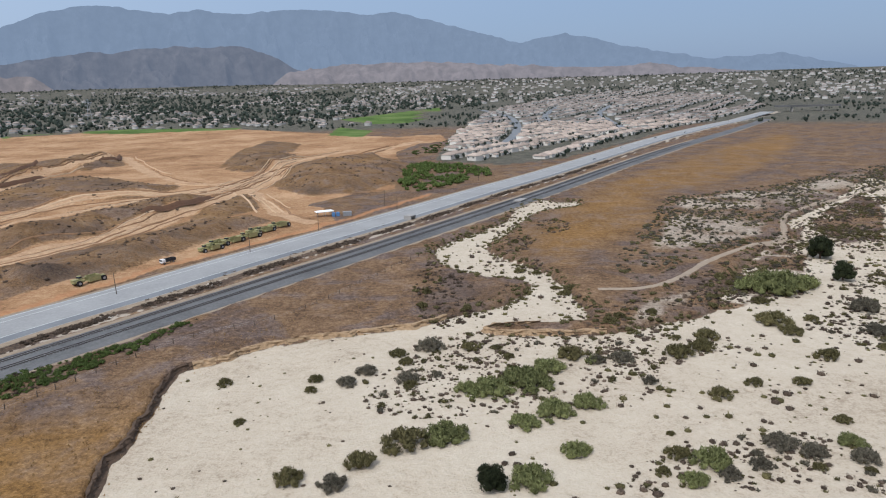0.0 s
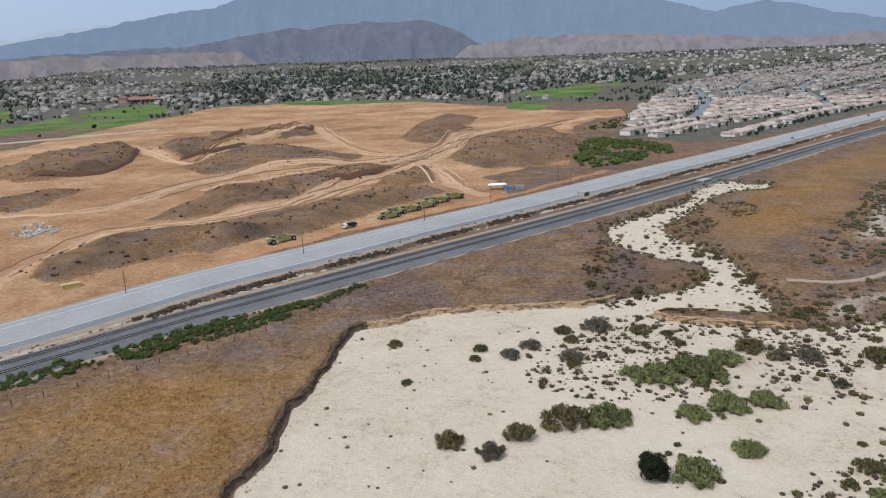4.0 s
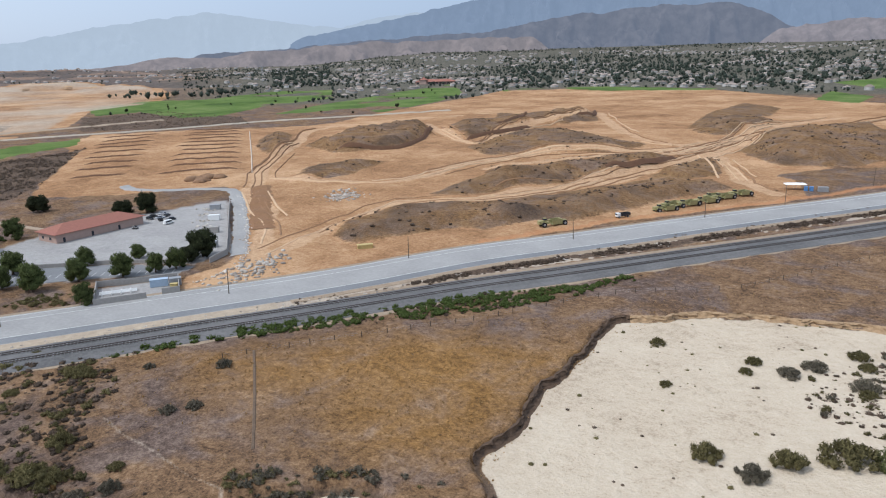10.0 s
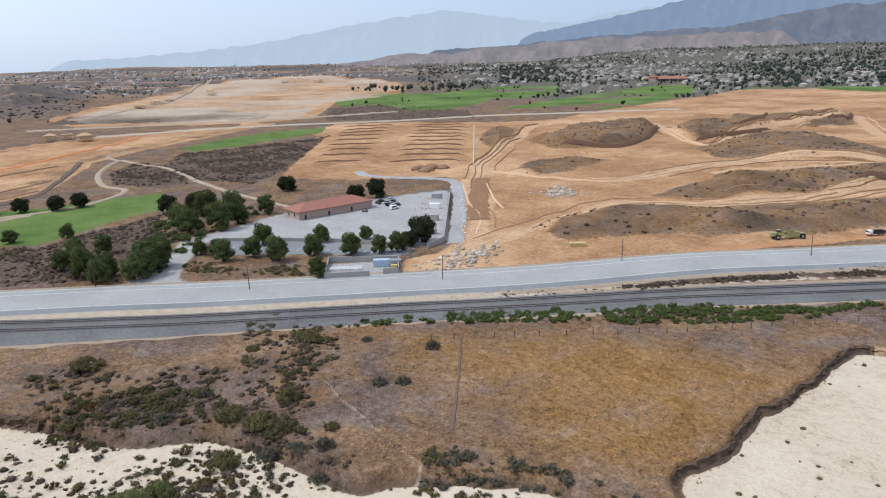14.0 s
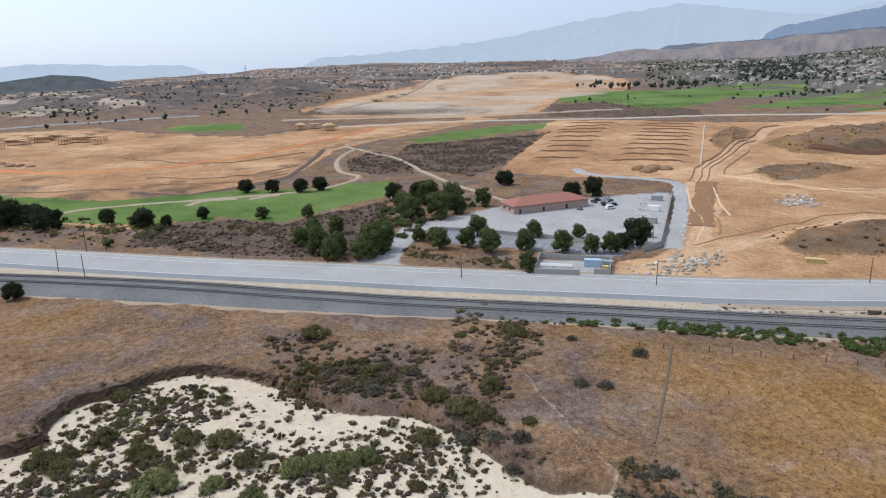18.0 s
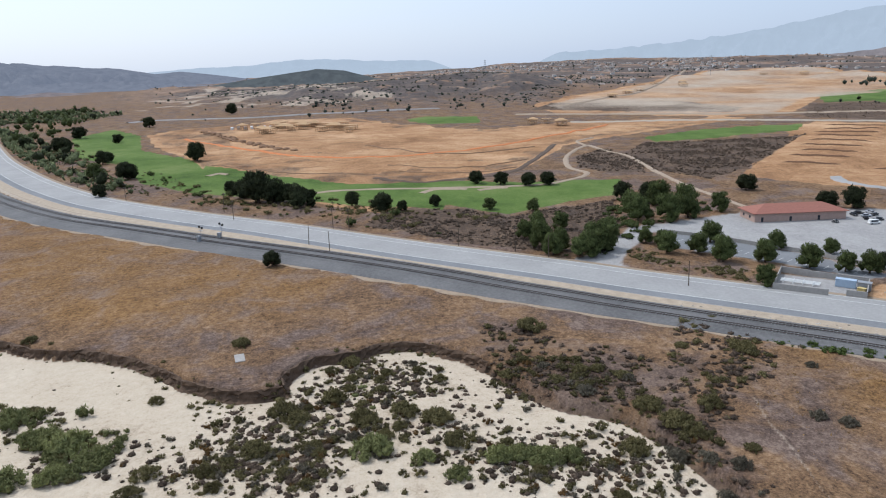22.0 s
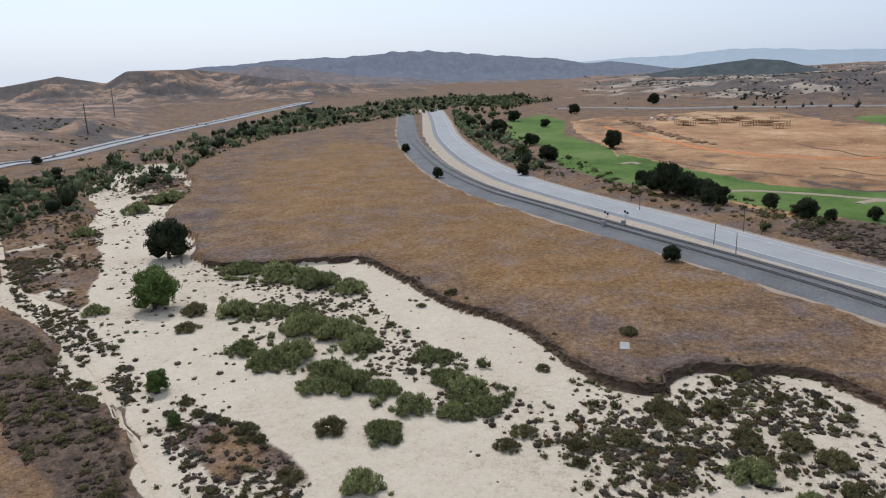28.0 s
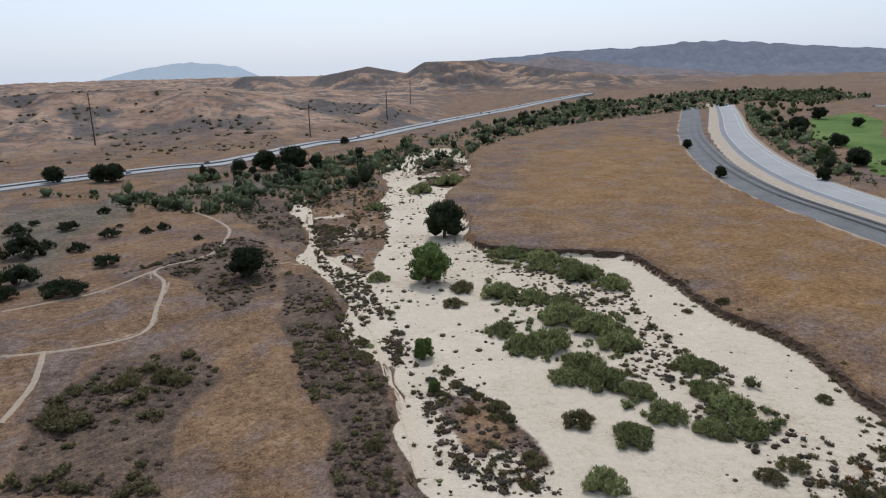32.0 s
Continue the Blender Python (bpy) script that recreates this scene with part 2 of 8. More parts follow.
DIRT_EAST = [(-157, 238), (-146, 255), (-135, 277), (-122, 303), (-105, 332), (-84, 362), (-67, 387), (-59, 397), (-75, 448), (-90, 468), (-66, 507), (-35, 529), (-32, 658), (-53, 837), (-30, 955), (9, 990), (1, 1135), (-68, 1099), (-127, 1161), (-217, 1256), (-322, 1366), (-435, 1454), (-544, 1440), (-658, 1441), (-813, 1320), (-781, 1166), (-696, 800), (-634, 624), (-679, 542), (-763, 489), (-806, 415), (-709, 332), (-697, 337), (-449, 188), (-408, 222), (-375, 273), (-332, 253), (-244, 185), (-223, 167), (-224, 141), (-212, 132), (-198, 147), (-191, 164), (-176, 187)]
MOUND_1 = [(-154, 688), (-118, 741), (-74, 776), (-32, 658), (-37, 561), (-68, 521), (-100, 513), (-132, 564)]
MOUND_2 = [(-235, 221), (-237, 267), (-216, 297), (-178, 310), (-153, 361), (-137, 407), (-115, 425), (-103, 406), (-120, 358), (-141, 299), (-159, 281), (-187, 248), (-203, 213)]
MOUND_3 = [(-241, 315), (-246, 364), (-223, 428), (-188, 495), (-170, 518), (-170, 458), (-188, 407), (-208, 363), (-223, 318)]
MOUND_4 = [(-524, 422), (-595, 492), (-606, 527), (-541, 484), (-480, 426), (-456, 383)]
MOUND_5 = [(-487, 448), (-514, 519), (-516, 592), (-507, 660), (-442, 580), (-401, 488), (-404, 447), (-419, 422)]
MOUND_6 = [(-354, 306), (-383, 357), (-376, 389), (-351, 399), (-337, 349), (-338, 313)]
MOUND_7 = [(-444, 597), (-489, 716), (-432, 754), (-393, 866), (-352, 775), (-380, 677), (-377, 591), (-382, 549)]
MOUND_8 = [(-343, 501), (-368, 620), (-321, 652), (-257, 605), (-214, 576), (-219, 516), (-266, 491), (-299, 468)]
MOUND_9 = [(-210, 687), (-228, 807), (-199, 868), (-155, 805), (-155, 703), (-182, 664)]
MOUND_10 = [(-137, 576), (-138, 693), (-92, 779), (-51, 757), (-27, 661), (-30, 581), (-59, 517), (-95, 502), (-121, 537)]
MOUND_11 = [(-159, 449), (-153, 502), (-137, 521), (-122, 478), (-130, 442), (-148, 425)]
HAUL_1 = [(-208, 321), (-200, 356), (-180, 378), (-166, 404), (-162, 451), (-159, 489), (-149, 542), (-145, 602), (-149, 663), (-129, 733), (-90, 813), (-31, 1005)]
HAUL_2 = [(-149, 542), (-121, 478), (-93, 421), (-73, 399)]
HAUL_3 = [(-261, 409), (-238, 429), (-220, 467), (-196, 503), (-175, 541), (-166, 606), (-157, 698)]
HAUL_4 = [(-244, 194), (-288, 236), (-348, 277), (-418, 342), (-504, 451), (-595, 567), (-583, 691), (-524, 837)]
HAUL_5 = [(-218, 178), (-229, 213), (-236, 253), (-240, 289), (-211, 311), (-187, 359), (-177, 417), (-164, 489), (-151, 571)]
HAUL_6 = [(-371, 310), (-320, 321), (-286, 347), (-287, 425), (-261, 501), (-205, 540), (-158, 596), (-159, 742), (-106, 890)]
HAUL_7 = [(-507, 660), (-354, 526), (-383, 645), (-375, 826)]
HAUL_8 = [(-386, 868), (-293, 702), (-229, 615), (-188, 585), (-153, 578)]
HAUL_9 = [(-353, 272), (-266, 213), (-221, 171), (-213, 149)]
ORANGE_EDGE = [(-159, 241), (-148, 258), (-136, 281), (-123, 307), (-106, 336), (-85, 365), (-60, 403), (-9, 496)]
PAD_1 = [(-675, 339), (-761, 489), (-458, 267), (-449, 188)]
PAD_2 = [(-758, 494), (-674, 530), (-406, 318), (-432, 260)]
DIRT_WEST = [(-840, -283), (-946, -281), (-1070, -252), (-1063, -141), (-890, -42), (-817, 47), (-887, 150), (-903, 267), (-885, 378), (-791, 268), (-706, 166), (-644, 108), (-520, 61), (-480, 26), (-463, -4), (-464, -39), (-491, -87), (-519, -128), (-557, -170), (-581, -200)]
DIRT_WEST_2 = [(-861, -363), (-932, -352), (-977, -289), (-953, -182), (-934, -79), (-897, -18), (-551, -8), (-385, -3), (-362, -36), (-401, -88), (-442, -139), (-510, -180), (-630, -237), (-724, -299)]
DIRT_NORTH = [(-1224, 150), (-1466, 251), (-1837, 497), (-2377, 846), (-2515, 1117), (-2215, 1208), (-1928, 1181), (-1514, 989), (-1292, 807), (-1233, 640), (-933, 450), (-906, 347), (-983, 248), (-1042, 160)]
GOLF_1 = [(-568, -196), (-536, -157), (-494, -112), (-460, -66), (-459, -25), (-459, 17), (-445, 52), (-451, 82), (-449, 109), (-394, 99), (-390, 84), (-371, 55), (-350, 29), (-379, 1), (-406, -35), (-387, -57), (-405, -77), (-415, -119), (-445, -156)]
GOLF_2 = [(-841, -443), (-964, -451), (-859, -370), (-692, -298), (-604, -217), (-486, -162), (-431, -112), (-411, -66), (-409, -33), (-415, -4), (-365, -2), (-375, -23), (-382, -48), (-401, -88), (-420, -125), (-448, -172), (-481, -211), (-591, -277), (-648, -341)]
GOLF_3 = [(-692, 192), (-751, 267), (-777, 332), (-777, 390), (-717, 353), (-698, 299), (-665, 243), (-652, 192)]
GOLF_4 = [(-1306, 672), (-1383, 836), (-1295, 925), (-1348, 1130), (-1345, 1345), (-1050, 1053), (-1028, 864), (-907, 677), (-891, 602), (-1132, 674), (-1118, 591)]
GOLF_5 = [(-842, 715), (-947, 936), (-1027, 1222), (-1079, 1510), (-868, 1255), (-768, 1037), (-696, 800), (-743, 710)]
GOLF_6 = [(-186, 1185), (-201, 1427), (-119, 1276), (-123, 1120)]
GOLF_7 = [(-233, 1662), (-115, 1887), (5, 2124), (10, 1708), (-68, 1490), (-138, 1483)]
GOLF_8 = [(-986, -60), (-1050, -33), (-1023, 45), (-924, 44), (-915, -16)]
GOLF_9 = [(-775, 1256), (-625, 1365), (-401, 1416), (-406, 1476), (-680, 1490), (-838, 1361)]
ROUGH_1 = [(-364, -33), (-370, 7), (-345, 28), (-365, 60), (-379, 91), (-316, 79), (-272, 63), (-274, 44), (-290, 13), (-309, -12), (-336, -43)]
ROUGH_2 = [(-643, 178), (-651, 237), (-668, 317), (-690, 350), (-485, 208), (-441, 165), (-484, 142), (-570, 143)]
ROUGH_3 = [(-568, 105), (-615, 139), (-530, 147), (-473, 135), (-475, 111), (-506, 93)]
ROUGH_4 = [(-1098, 553), (-1111, 708), (-853, 664), (-742, 593), (-798, 505), (-863, 432)]
PATH_1 = [(-354, 152), (-406, 145), (-469, 142), (-550, 143), (-605, 132), (-635, 125), (-571, 98), (-508, 88), (-476, 95), (-447, 74), (-434, 51), (-433, 2), (-434, -63), (-416, -105)]
PATH_2 = [(-635, 125), (-671, 124), (-700, 144)]
PATH_3 = [(-439, 243), (-409, 238), (-366, 266), (-333, 251), (-270, 204), (-230, 171)]
YARD = [(-314, 82), (-338, 139), (-342, 197), (-335, 245), (-325, 239), (-238, 173), (-236, 154), (-265, 140), (-291, 114), (-305, 92)]
PARKING = [(-303, 97), (-289, 113), (-261, 138), (-232, 152), (-230, 141), (-251, 123), (-276, 93), (-294, 89)]
DRIVE = [(-261, 45), (-277, 64), (-314, 82), (-308, 93), (-274, 72), (-257, 65), (-246, 67)]
ENCLOSURE = [(-239, 116), (-225, 139), (-211, 130), (-214, 120), (-223, 107)]
GOLD_1 = [(-170, 95), (-148, 113), (-125, 137), (-105, 153), (-81, 155), (-72, 171), (-69, 133), (-66, 111), (-62, 95), (-82, 88), (-96, 87), (-112, 99), (-131, 94)]
GOLD_2 = [(-375, -425), (-565, -498), (-539, -392), (-431, -293), (-340, -179), (-279, -82), (-252, -35), (-205, -51), (-200, -105), (-216, -165), (-215, -206), (-230, -273)]
GOLD_3 = [(43, 345), (55, 381), (139, 541), (278, 738), (474, 974), (423, 840), (305, 645), (190, 500), (140, 469), (116, 372), (83, 340), (51, 287), (42, 309)]
GOLD_4 = [(-49, -221), (-56, -209), (-73, -201), (-65, -164), (-54, -128), (-45, -104), (-19, -124), (-29, -147), (-41, -162), (-48, -178)]
SCRUB_1 = [(-96, -247), (-101, -228), (-93, -186), (-81, -143), (-63, -112), (-56, -95), (-47, -103), (-56, -132), (-65, -164), (-76, -199)]
SCRUB_2 = [(3, -140), (-5, -172), (-26, -195), (-44, -190), (-48, -169), (-29, -147), (-20, -123)]
SCRUB_3 = [(-42, -278), (-68, -302), (-101, -313), (-108, -294), (-99, -254), (-82, -223), (-62, -211), (-62, -240), (-60, -287)]
SCRUB_4 = [(94, 338), (147, 455), (227, 492), (381, 601), (304, 477), (190, 377), (162, 329), (115, 300), (73, 255), (70, 285)]
SCRUB_5 = [(-6, 302), (10, 265), (31, 257), (30, 244), (14, 226), (0, 216), (-9, 225), (-12, 267)]
SCRUB_6 = [(-195, 7), (-196, 20), (-184, 29), (-167, 56), (-171, 71), (-170, 87), (-156, 68), (-142, 56), (-124, 53), (-121, 41), (-134, 35), (-141, 26), (-159, 10)]
GREENSTRIP = [(-180, 85), (-167, 114), (-150, 141), (-135, 160), (-121, 183), (-100, 204), (-84, 230), (-78, 237), (-82, 224), (-95, 194), (-110, 170), (-127, 150), (-145, 131), (-166, 103), (-176, 86)]
TRACK_1 = [(57, 251), (75, 252), (91, 263), (114, 290), (141, 314), (163, 329), (187, 378), (216, 410), (260, 446), (312, 490)]
TRACK_2 = [(-2, -218), (-18, -211), (-37, -212), (-46, -231), (-56, -261), (-57, -279), (-73, -285), (-85, -294), (-103, -329), (-105, -367), (-100, -401)]
TRACK_3 = [(-5, -262), (-32, -264), (-57, -279)]
TRACK_4 = [(1, -173), (-7, -192), (-12, -214)]
TRACK_5 = [(-145, 67), (-126, 65), (-111, 66), (-101, 67), (-98, 63)]
TRACK_6 = [(-218, -285), (-238, -304), (-251, -327)]
TRACK_7 = [(-90, -267), (-103, -253), (-106, -248)]
FREEWAY = [(23, -556), (-23, -560), (-70, -571), (-140, -580), (-185, -580), (-301, -654), (-344, -656), (-451, -723), (-576, -795), (-748, -888), (-934, -998), (-1150, -1096)]
TOWN_NEAR = [(-6, 728), (19, 1102), (95, 1668), (195, 2013), (457, 2605), (849, 2898), (896, 2178), (771, 1677), (386, 1154), (222, 868), (127, 720), (59, 674)]
STREET_1 = [(81, 916), (111, 1064), (148, 1366), (152, 1641), (110, 1910)]
STREET_2 = [(222, 1420), (237, 1599), (317, 1937)]
STREET_3 = [(295, 1120), (333, 1418), (366, 1639), (483, 1991)]
SKY_NORTH = [(-31.7, 0.21), (-27.7, 1.11), (-25.2, 1.72), (-22.2, 1.53), (-20.3, 1.48), (-18.3, 1.88), (-14.1, 2.66), (-12.0, 3.24), (-9.9, 3.65), (-8.2, 3.38), (-6.4, 3.15), (-3.4, 3.88), (-0.3, 4.80), (3.2, 5.63), (5.8, 5.56), (9.2, 5.89), (12.6, 5.83), (15.1, 5.64), (17.8, 5.94), (19.8, 5.62), (21.7, 5.87), (24.6, 6.20), (27.8, 5.69), (30.6, 4.55), (33.1, 4.31), (35.6, 3.87), (37.7, 3.38), (41.8, 2.65), (46.9, 1.76)]
SKY_PALE = [(33.6, 3.78), (37.7, 3.43), (41.5, 3.07), (44.1, 2.41), (46.3, 2.60), (50.2, 3.24), (53.7, 3.61), (57.2, 3.26), (61.5, 2.63), (65.7, 1.88), (69.7, 1.31), (73.6, 0.99), (77.2, 0.68), (80.6, 0.61)]
SKY_SOUTH = [(154.9, -1.16), (159.2, -0.61), (160.8, 0.14), (164.0, 0.55), (167.5, 0.15), (169.5, -0.31), (171.4, -0.84), (176.6, -1.02)]
SKY_WEST = [(91.7, 0.28), (95.7, 0.34), (99.3, 0.57), (101.5, 0.52), (105.1, 0.23), (109.1, 0.13), (113.4, -0.13)]
SKY_HILL = [(9.5, 1.01), (11.2, 1.69), (12.8, 2.56), (14.9, 3.29), (18.1, 3.32), (20.8, 3.27), (21.9, 3.31), (23.9, 2.82), (25.4, 2.99), (27.5, 2.72), (28.9, 2.51), (30.9, 2.19), (32.4, 1.85), (37.9, 1.65), (43.1, 1.37), (48.8, 0.96), (54.0, 0.79)]
SKY_MID = [(29.7, 1.39), (36.3, 1.32), (42.4, 1.31), (49.1, 0.81), (50.8, 0.90), (53.2, 0.39), (57.4, 0.55), (59.9, 0.07), (64.1, -0.24)]
SKY_L1 = [(144.4, -4.09), (148.9, -3.30), (155.0, -2.45), (159.7, -1.86), (162.6, -1.55), (165.8, -1.44), (169.6, -1.30), (173.2, -1.35), (176.6, -1.47), (185.4, -0.99)]
SKY_L2 = [(127.9, -1.38), (131.2, -1.31), (135.5, -0.80), (139.8, -0.13), (142.1, 0.14), (146.5, 0.12), (147.9, -0.71), (150.9, -0.11), (154.5, -0.75), (155.8, -1.35), (158.3, -0.64), (160.4, -0.62), (162.3, -1.23), (169.8, -2.49)]
SKY_L3 = [(104.0, -0.90), (108.1, -0.31), (109.9, -0.07), (111.8, -0.18), (114.1, 0.25), (117.8, 0.48), (120.7, 0.82), (124.1, 1.09), (127.1, 1.05), (130.6, 0.72), (134.6, 0.70), (137.3, 0.47), (142.0, 0.2), (148.8, -1.0)]
SKY_SPUR = [(113.0, -1.75), (115.6, -1.47), (118.9, -1.20), (121.4, -1.43), (125.8, -0.95), (129.3, -0.72), (132.9, -0.21), (136.4, 0.32), (139.1, -0.04), (143.4, 0.07), (146.9, -0.6)]
SKY_DARK = [(92.9, -1.45), (95.6, -0.95), (97.8, -0.35), (100.0, -0.16), (103.6, -0.59), (107.2, -1.06), (110.7, -1.69)]
SKY_L4 = [(71.5, -1.5), (77.4, -1.1), (85.8, -0.85), (88.0, -0.8), (90.2, -0.9), (92.4, -1.1), (96.4, -1.3), (99.0, -1.5), (101.7, -1.6), (103.5, -1.75), (105.8, -1.9), (109.1, -2.1), (111.6, -2.3)]
OLIVE_1 = [(-9.2, 141.5, 11.7), (-18.3, 133.1, 7.5), (-32.3, 127.5, 6.8), (-14.0, 194.3, 5.9), (7.2, 198.1, 6.5), (35.7, 189.4, 8.3), (79.4, 201.9, 8.3), (104.3, 213.2, 12.0), (117.8, 214.8, 5.0), (66.3, 188.4, 8.6), (74.1, 192.2, 8.0), (67.6, 160.8, 6.4), (79.0, 167.7, 5.2), (91.0, 166.9, 5.3), (106.4, 183.5, 7.3), (48.0, 133.2, 5.8), (-59.6, 176.8, 4.5), (-49.4, 153.8, 3.2), (-35.3, 177.7, 4.8), (-35.6, 170.7, 3.8), (89.6, 146.3, 4.5), (49.3, 142.5, 2.2), (31.8, 283.9, 5.2), (44.9, 250.7, 5.1), (-11.3, 187.7, 4.9), (110.2, 234.5, 6.5), (106.1, 203.8, 7.8), (52.8, 213.2, 5.6), (-147.4, -38.5, 8.3), (-133.4, 0.6, 8.1), (-142.2, 43.1, 8.1), (-134.9, 47.4, 8.1)]
OLIVE_2 = [(-128.0, 36.8, 7.4), (-172.6, 76.7, 7.4), (-174.8, -27.0, 6.2), (-169.8, -31.7, 4.6), (-146.8, -11.0, 8.0), (-144.6, -20.4, 6.6), (-154.5, -28.5, 7.0), (-164.4, -3.3, 4.4), (-169.3, -8.8, 4.2), (-168.5, -17.0, 4.5), (-103.1, -98.7, 7.8), (-144.3, -35.4, 6.7), (-123.6, -61.1, 6.4), (-93.8, -114.6, 6.1), (-123.8, -49.5, 5.0), (-131.2, -41.2, 7.6), (-116.7, -61.6, 6.2), (-141.9, -18.7, 5.9), (-143.6, -3.6, 7.9), (-155.5, -72.1, 4.5), (-139.0, -190.2, 9.0), (-127.5, -179.6, 7.5), (-184.4, -59.1, 5.8), (-190.4, 22.2, 9.1), (-124.3, 58.8, 3.8), (-142.1, 57.0, 6.2), (-190.8, -122.1, 4.8), (-180.9, -128.0, 3.8)]
GREY_1 = [(-23.1, 125.2, 6.6), (-4.6, 198.9, 8.6), (-21.9, 181.7, 6.7), (-26.5, 174.6, 6.5), (-10.4, 176.1, 7.4), (49.6, 186.3, 7.5), (42.1, 185.2, 5.8), (70.6, 136.0, 8.3), (75.8, 132.2, 6.2), (63.0, 128.5, 5.2), (55.2, 124.7, 5.1), (52.8, 170.1, 4.7), (139.7, 222.6, 11.0), (130.9, 201.8, 9.1), (84.8, 129.5, 7.0), (-121.1, 48.7, 4.9), (-125.6, 44.8, 5.0), (-111.5, 49.0, 4.1), (-161.6, 89.1, 3.5), (-118.3, 54.2, 4.6), (-145.7, 100.3, 4.6), (-133.0, 82.5, 4.2), (-135.9, 77.6, 4.2), (-150.0, 30.8, 5.5), (-156.3, 42.3, 4.3)]
WILLOW_1 = [(17.9, 149.1, 8.2), (25.3, 154.3, 9.8), (34.2, 158.2, 8.7), (11.4, 167.6, 11.9), (20.7, 172.2, 13.7), (28.0, 181.0, 9.6), (5.6, 168.0, 7.4), (27.1, 135.5, 7.1), (16.1, 124.7, 10.1), (53.9, 130.0, 9.1), (47.9, 123.1, 6.2), (123.9, 248.9, 23.2), (114.5, 251.3, 13.8), (134.4, 253.1, 11.9), (-130.8, -17.1, 10.5), (-126.1, 18.3, 8.4), (-126.2, 23.0, 7.2), (-121.1, 0.6, 5.8), (-127.0, 9.3, 7.2), (-127.8, 14.0, 7.3), (-127.3, -6.2, 6.0), (-181.2, -214.4, 14.0), (-183.2, -194.6, 17.9), (-181.5, -175.4, 17.0), (-182.3, -159.9, 12.3), (-145.9, -177.6, 13.6), (-151.4, -167.6, 11.5), (-145.7, -147.0, 16.0), (-147.3, -134.7, 15.5), (-143.9, -123.3, 13.2), (-128.3, -134.7, 14.6), (-122.5, -137.4, 11.2)]
WILLOW_2 = [(-124.8, -119.0, 12.2), (-122.6, -109.5, 13.2), (-117.1, -115.9, 10.2), (-124.4, -100.1, 10.0), (-120.7, -89.0, 10.9), (-146.9, -101.9, 9.4), (-137.4, -90.3, 10.2), (-134.8, -82.0, 11.3), (-129.3, -74.2, 9.5), (-123.1, -79.6, 8.0), (-107.2, -86.9, 10.2), (-89.9, -79.1, 9.2), (-234.9, -364.0, 17.7), (-122.5, -220.0, 9.5), (-188.0, -336.5, 12.6), (-266.4, -376.1, 22.5), (-124.0, -150.3, 10.1)]
TREE_DARK_1 = [(-179.6, -258.5, 22.1), (-510.1, -372.0, 10.2), (-399.6, -265.0, 9.3), (-264.7, -69.4, 8.7), (-83.1, -247.9, 17.5), (-416.6, -123.3, 14.1), (-399.0, -100.8, 18.5), (-399.9, -91.3, 16.7), (-382.1, -82.3, 12.8), (-383.9, -75.9, 7.0), (-368.7, -35.1, 13.6), (-364.7, -24.4, 7.5), (-447.5, 18.2, 12.8), (-441.2, 33.6, 12.6), (-434.2, 50.5, 12.8), (-436.0, 62.1, 12.9), (-382.3, 95.5, 13.5), (-372.1, 107.5, 15.2), (-399.8, 170.9, 14.2), (-348.3, 189.9, 13.0), (-343.9, 201.1, 13.7), (-241.9, 162.8, 15.0), (-240.0, 155.2, 9.5), (-437.7, -136.3, 11.2), (-506.0, -231.7, 18.9), (-609.6, -293.9, 13.7), (-697.9, -381.7, 22.4), (-842.6, -435.3, 22.9), (-604.7, -214.6, 20.7), (-432.2, -134.4, 9.6), (-400.6, -109.6, 23.7), (-404.5, -101.2, 13.6)]
TREE_DARK_2 = [(-393.4, -84.8, 14.8), (-404.9, -79.9, 8.7), (-433.8, -217.6, 11.8), (8.1, 122.7, 7.0), (161.9, 293.3, 12.7), (152.5, 258.9, 10.5)]
TREE_LIGHT_1 = [(-135.3, -206.0, 18.3), (-95.9, -149.6, 7.5), (-87.0, -131.1, 4.2), (85.8, 136.3, 6.6), (-0.5, 143.5, 11.2), (-285.5, 82.2, 6.9), (-278.6, 87.0, 7.3), (-267.7, 97.8, 8.0), (-283.7, 108.4, 9.5), (-255.5, 102.9, 9.6), (-253.1, 117.7, 8.8), (-271.5, 130.1, 7.5), (-225.7, 105.8, 6.7), (-244.3, 129.8, 8.3), (-262.3, 147.0, 6.5), (-238.3, 139.4, 6.9), (-235.9, 146.5, 7.8), (-276.8, 63.8, 11.8), (-269.6, 57.3, 10.3), (-281.0, 38.2, 10.6), (-278.6, 44.9, 9.4), (-326.2, 104.3, 12.7), (-327.4, 90.1, 11.2), (-332.1, 115.2, 10.1), (-266.9, 52.1, 10.2), (-270.7, 41.3, 9.1), (-344.3, 135.2, 9.1)]
RIPARIAN_1 = [(-22, -533), (-63, -476), (-82, -413), (-105, -376), (-132, -356), (-171, -377), (-212, -397), (-264, -448), (-350, -533), (-364, -584), (-270, -485), (-223, -489), (-164, -458), (-107, -453), (-65, -492)]
RIPARIAN_2 = [(-338, -515), (-433, -575), (-531, -597), (-662, -619), (-792, -633), (-960, -649), (-1131, -689), (-1114, -587), (-1285, -578), (-1460, -740), (-1496, -911), (-1289, -963), (-863, -805), (-666, -747), (-506, -670), (-387, -579)]
RIPARIAN_3 = [(-223, -492), (-246, -494), (-269, -471), (-314, -494), (-348, -531), (-295, -538), (-249, -545)]
RIPARIAN_4 = [(-1028, -649), (-831, -480), (-648, -341), (-490, -229), (-445, -191), (-436, -212), (-506, -277), (-611, -366), (-782, -490)]
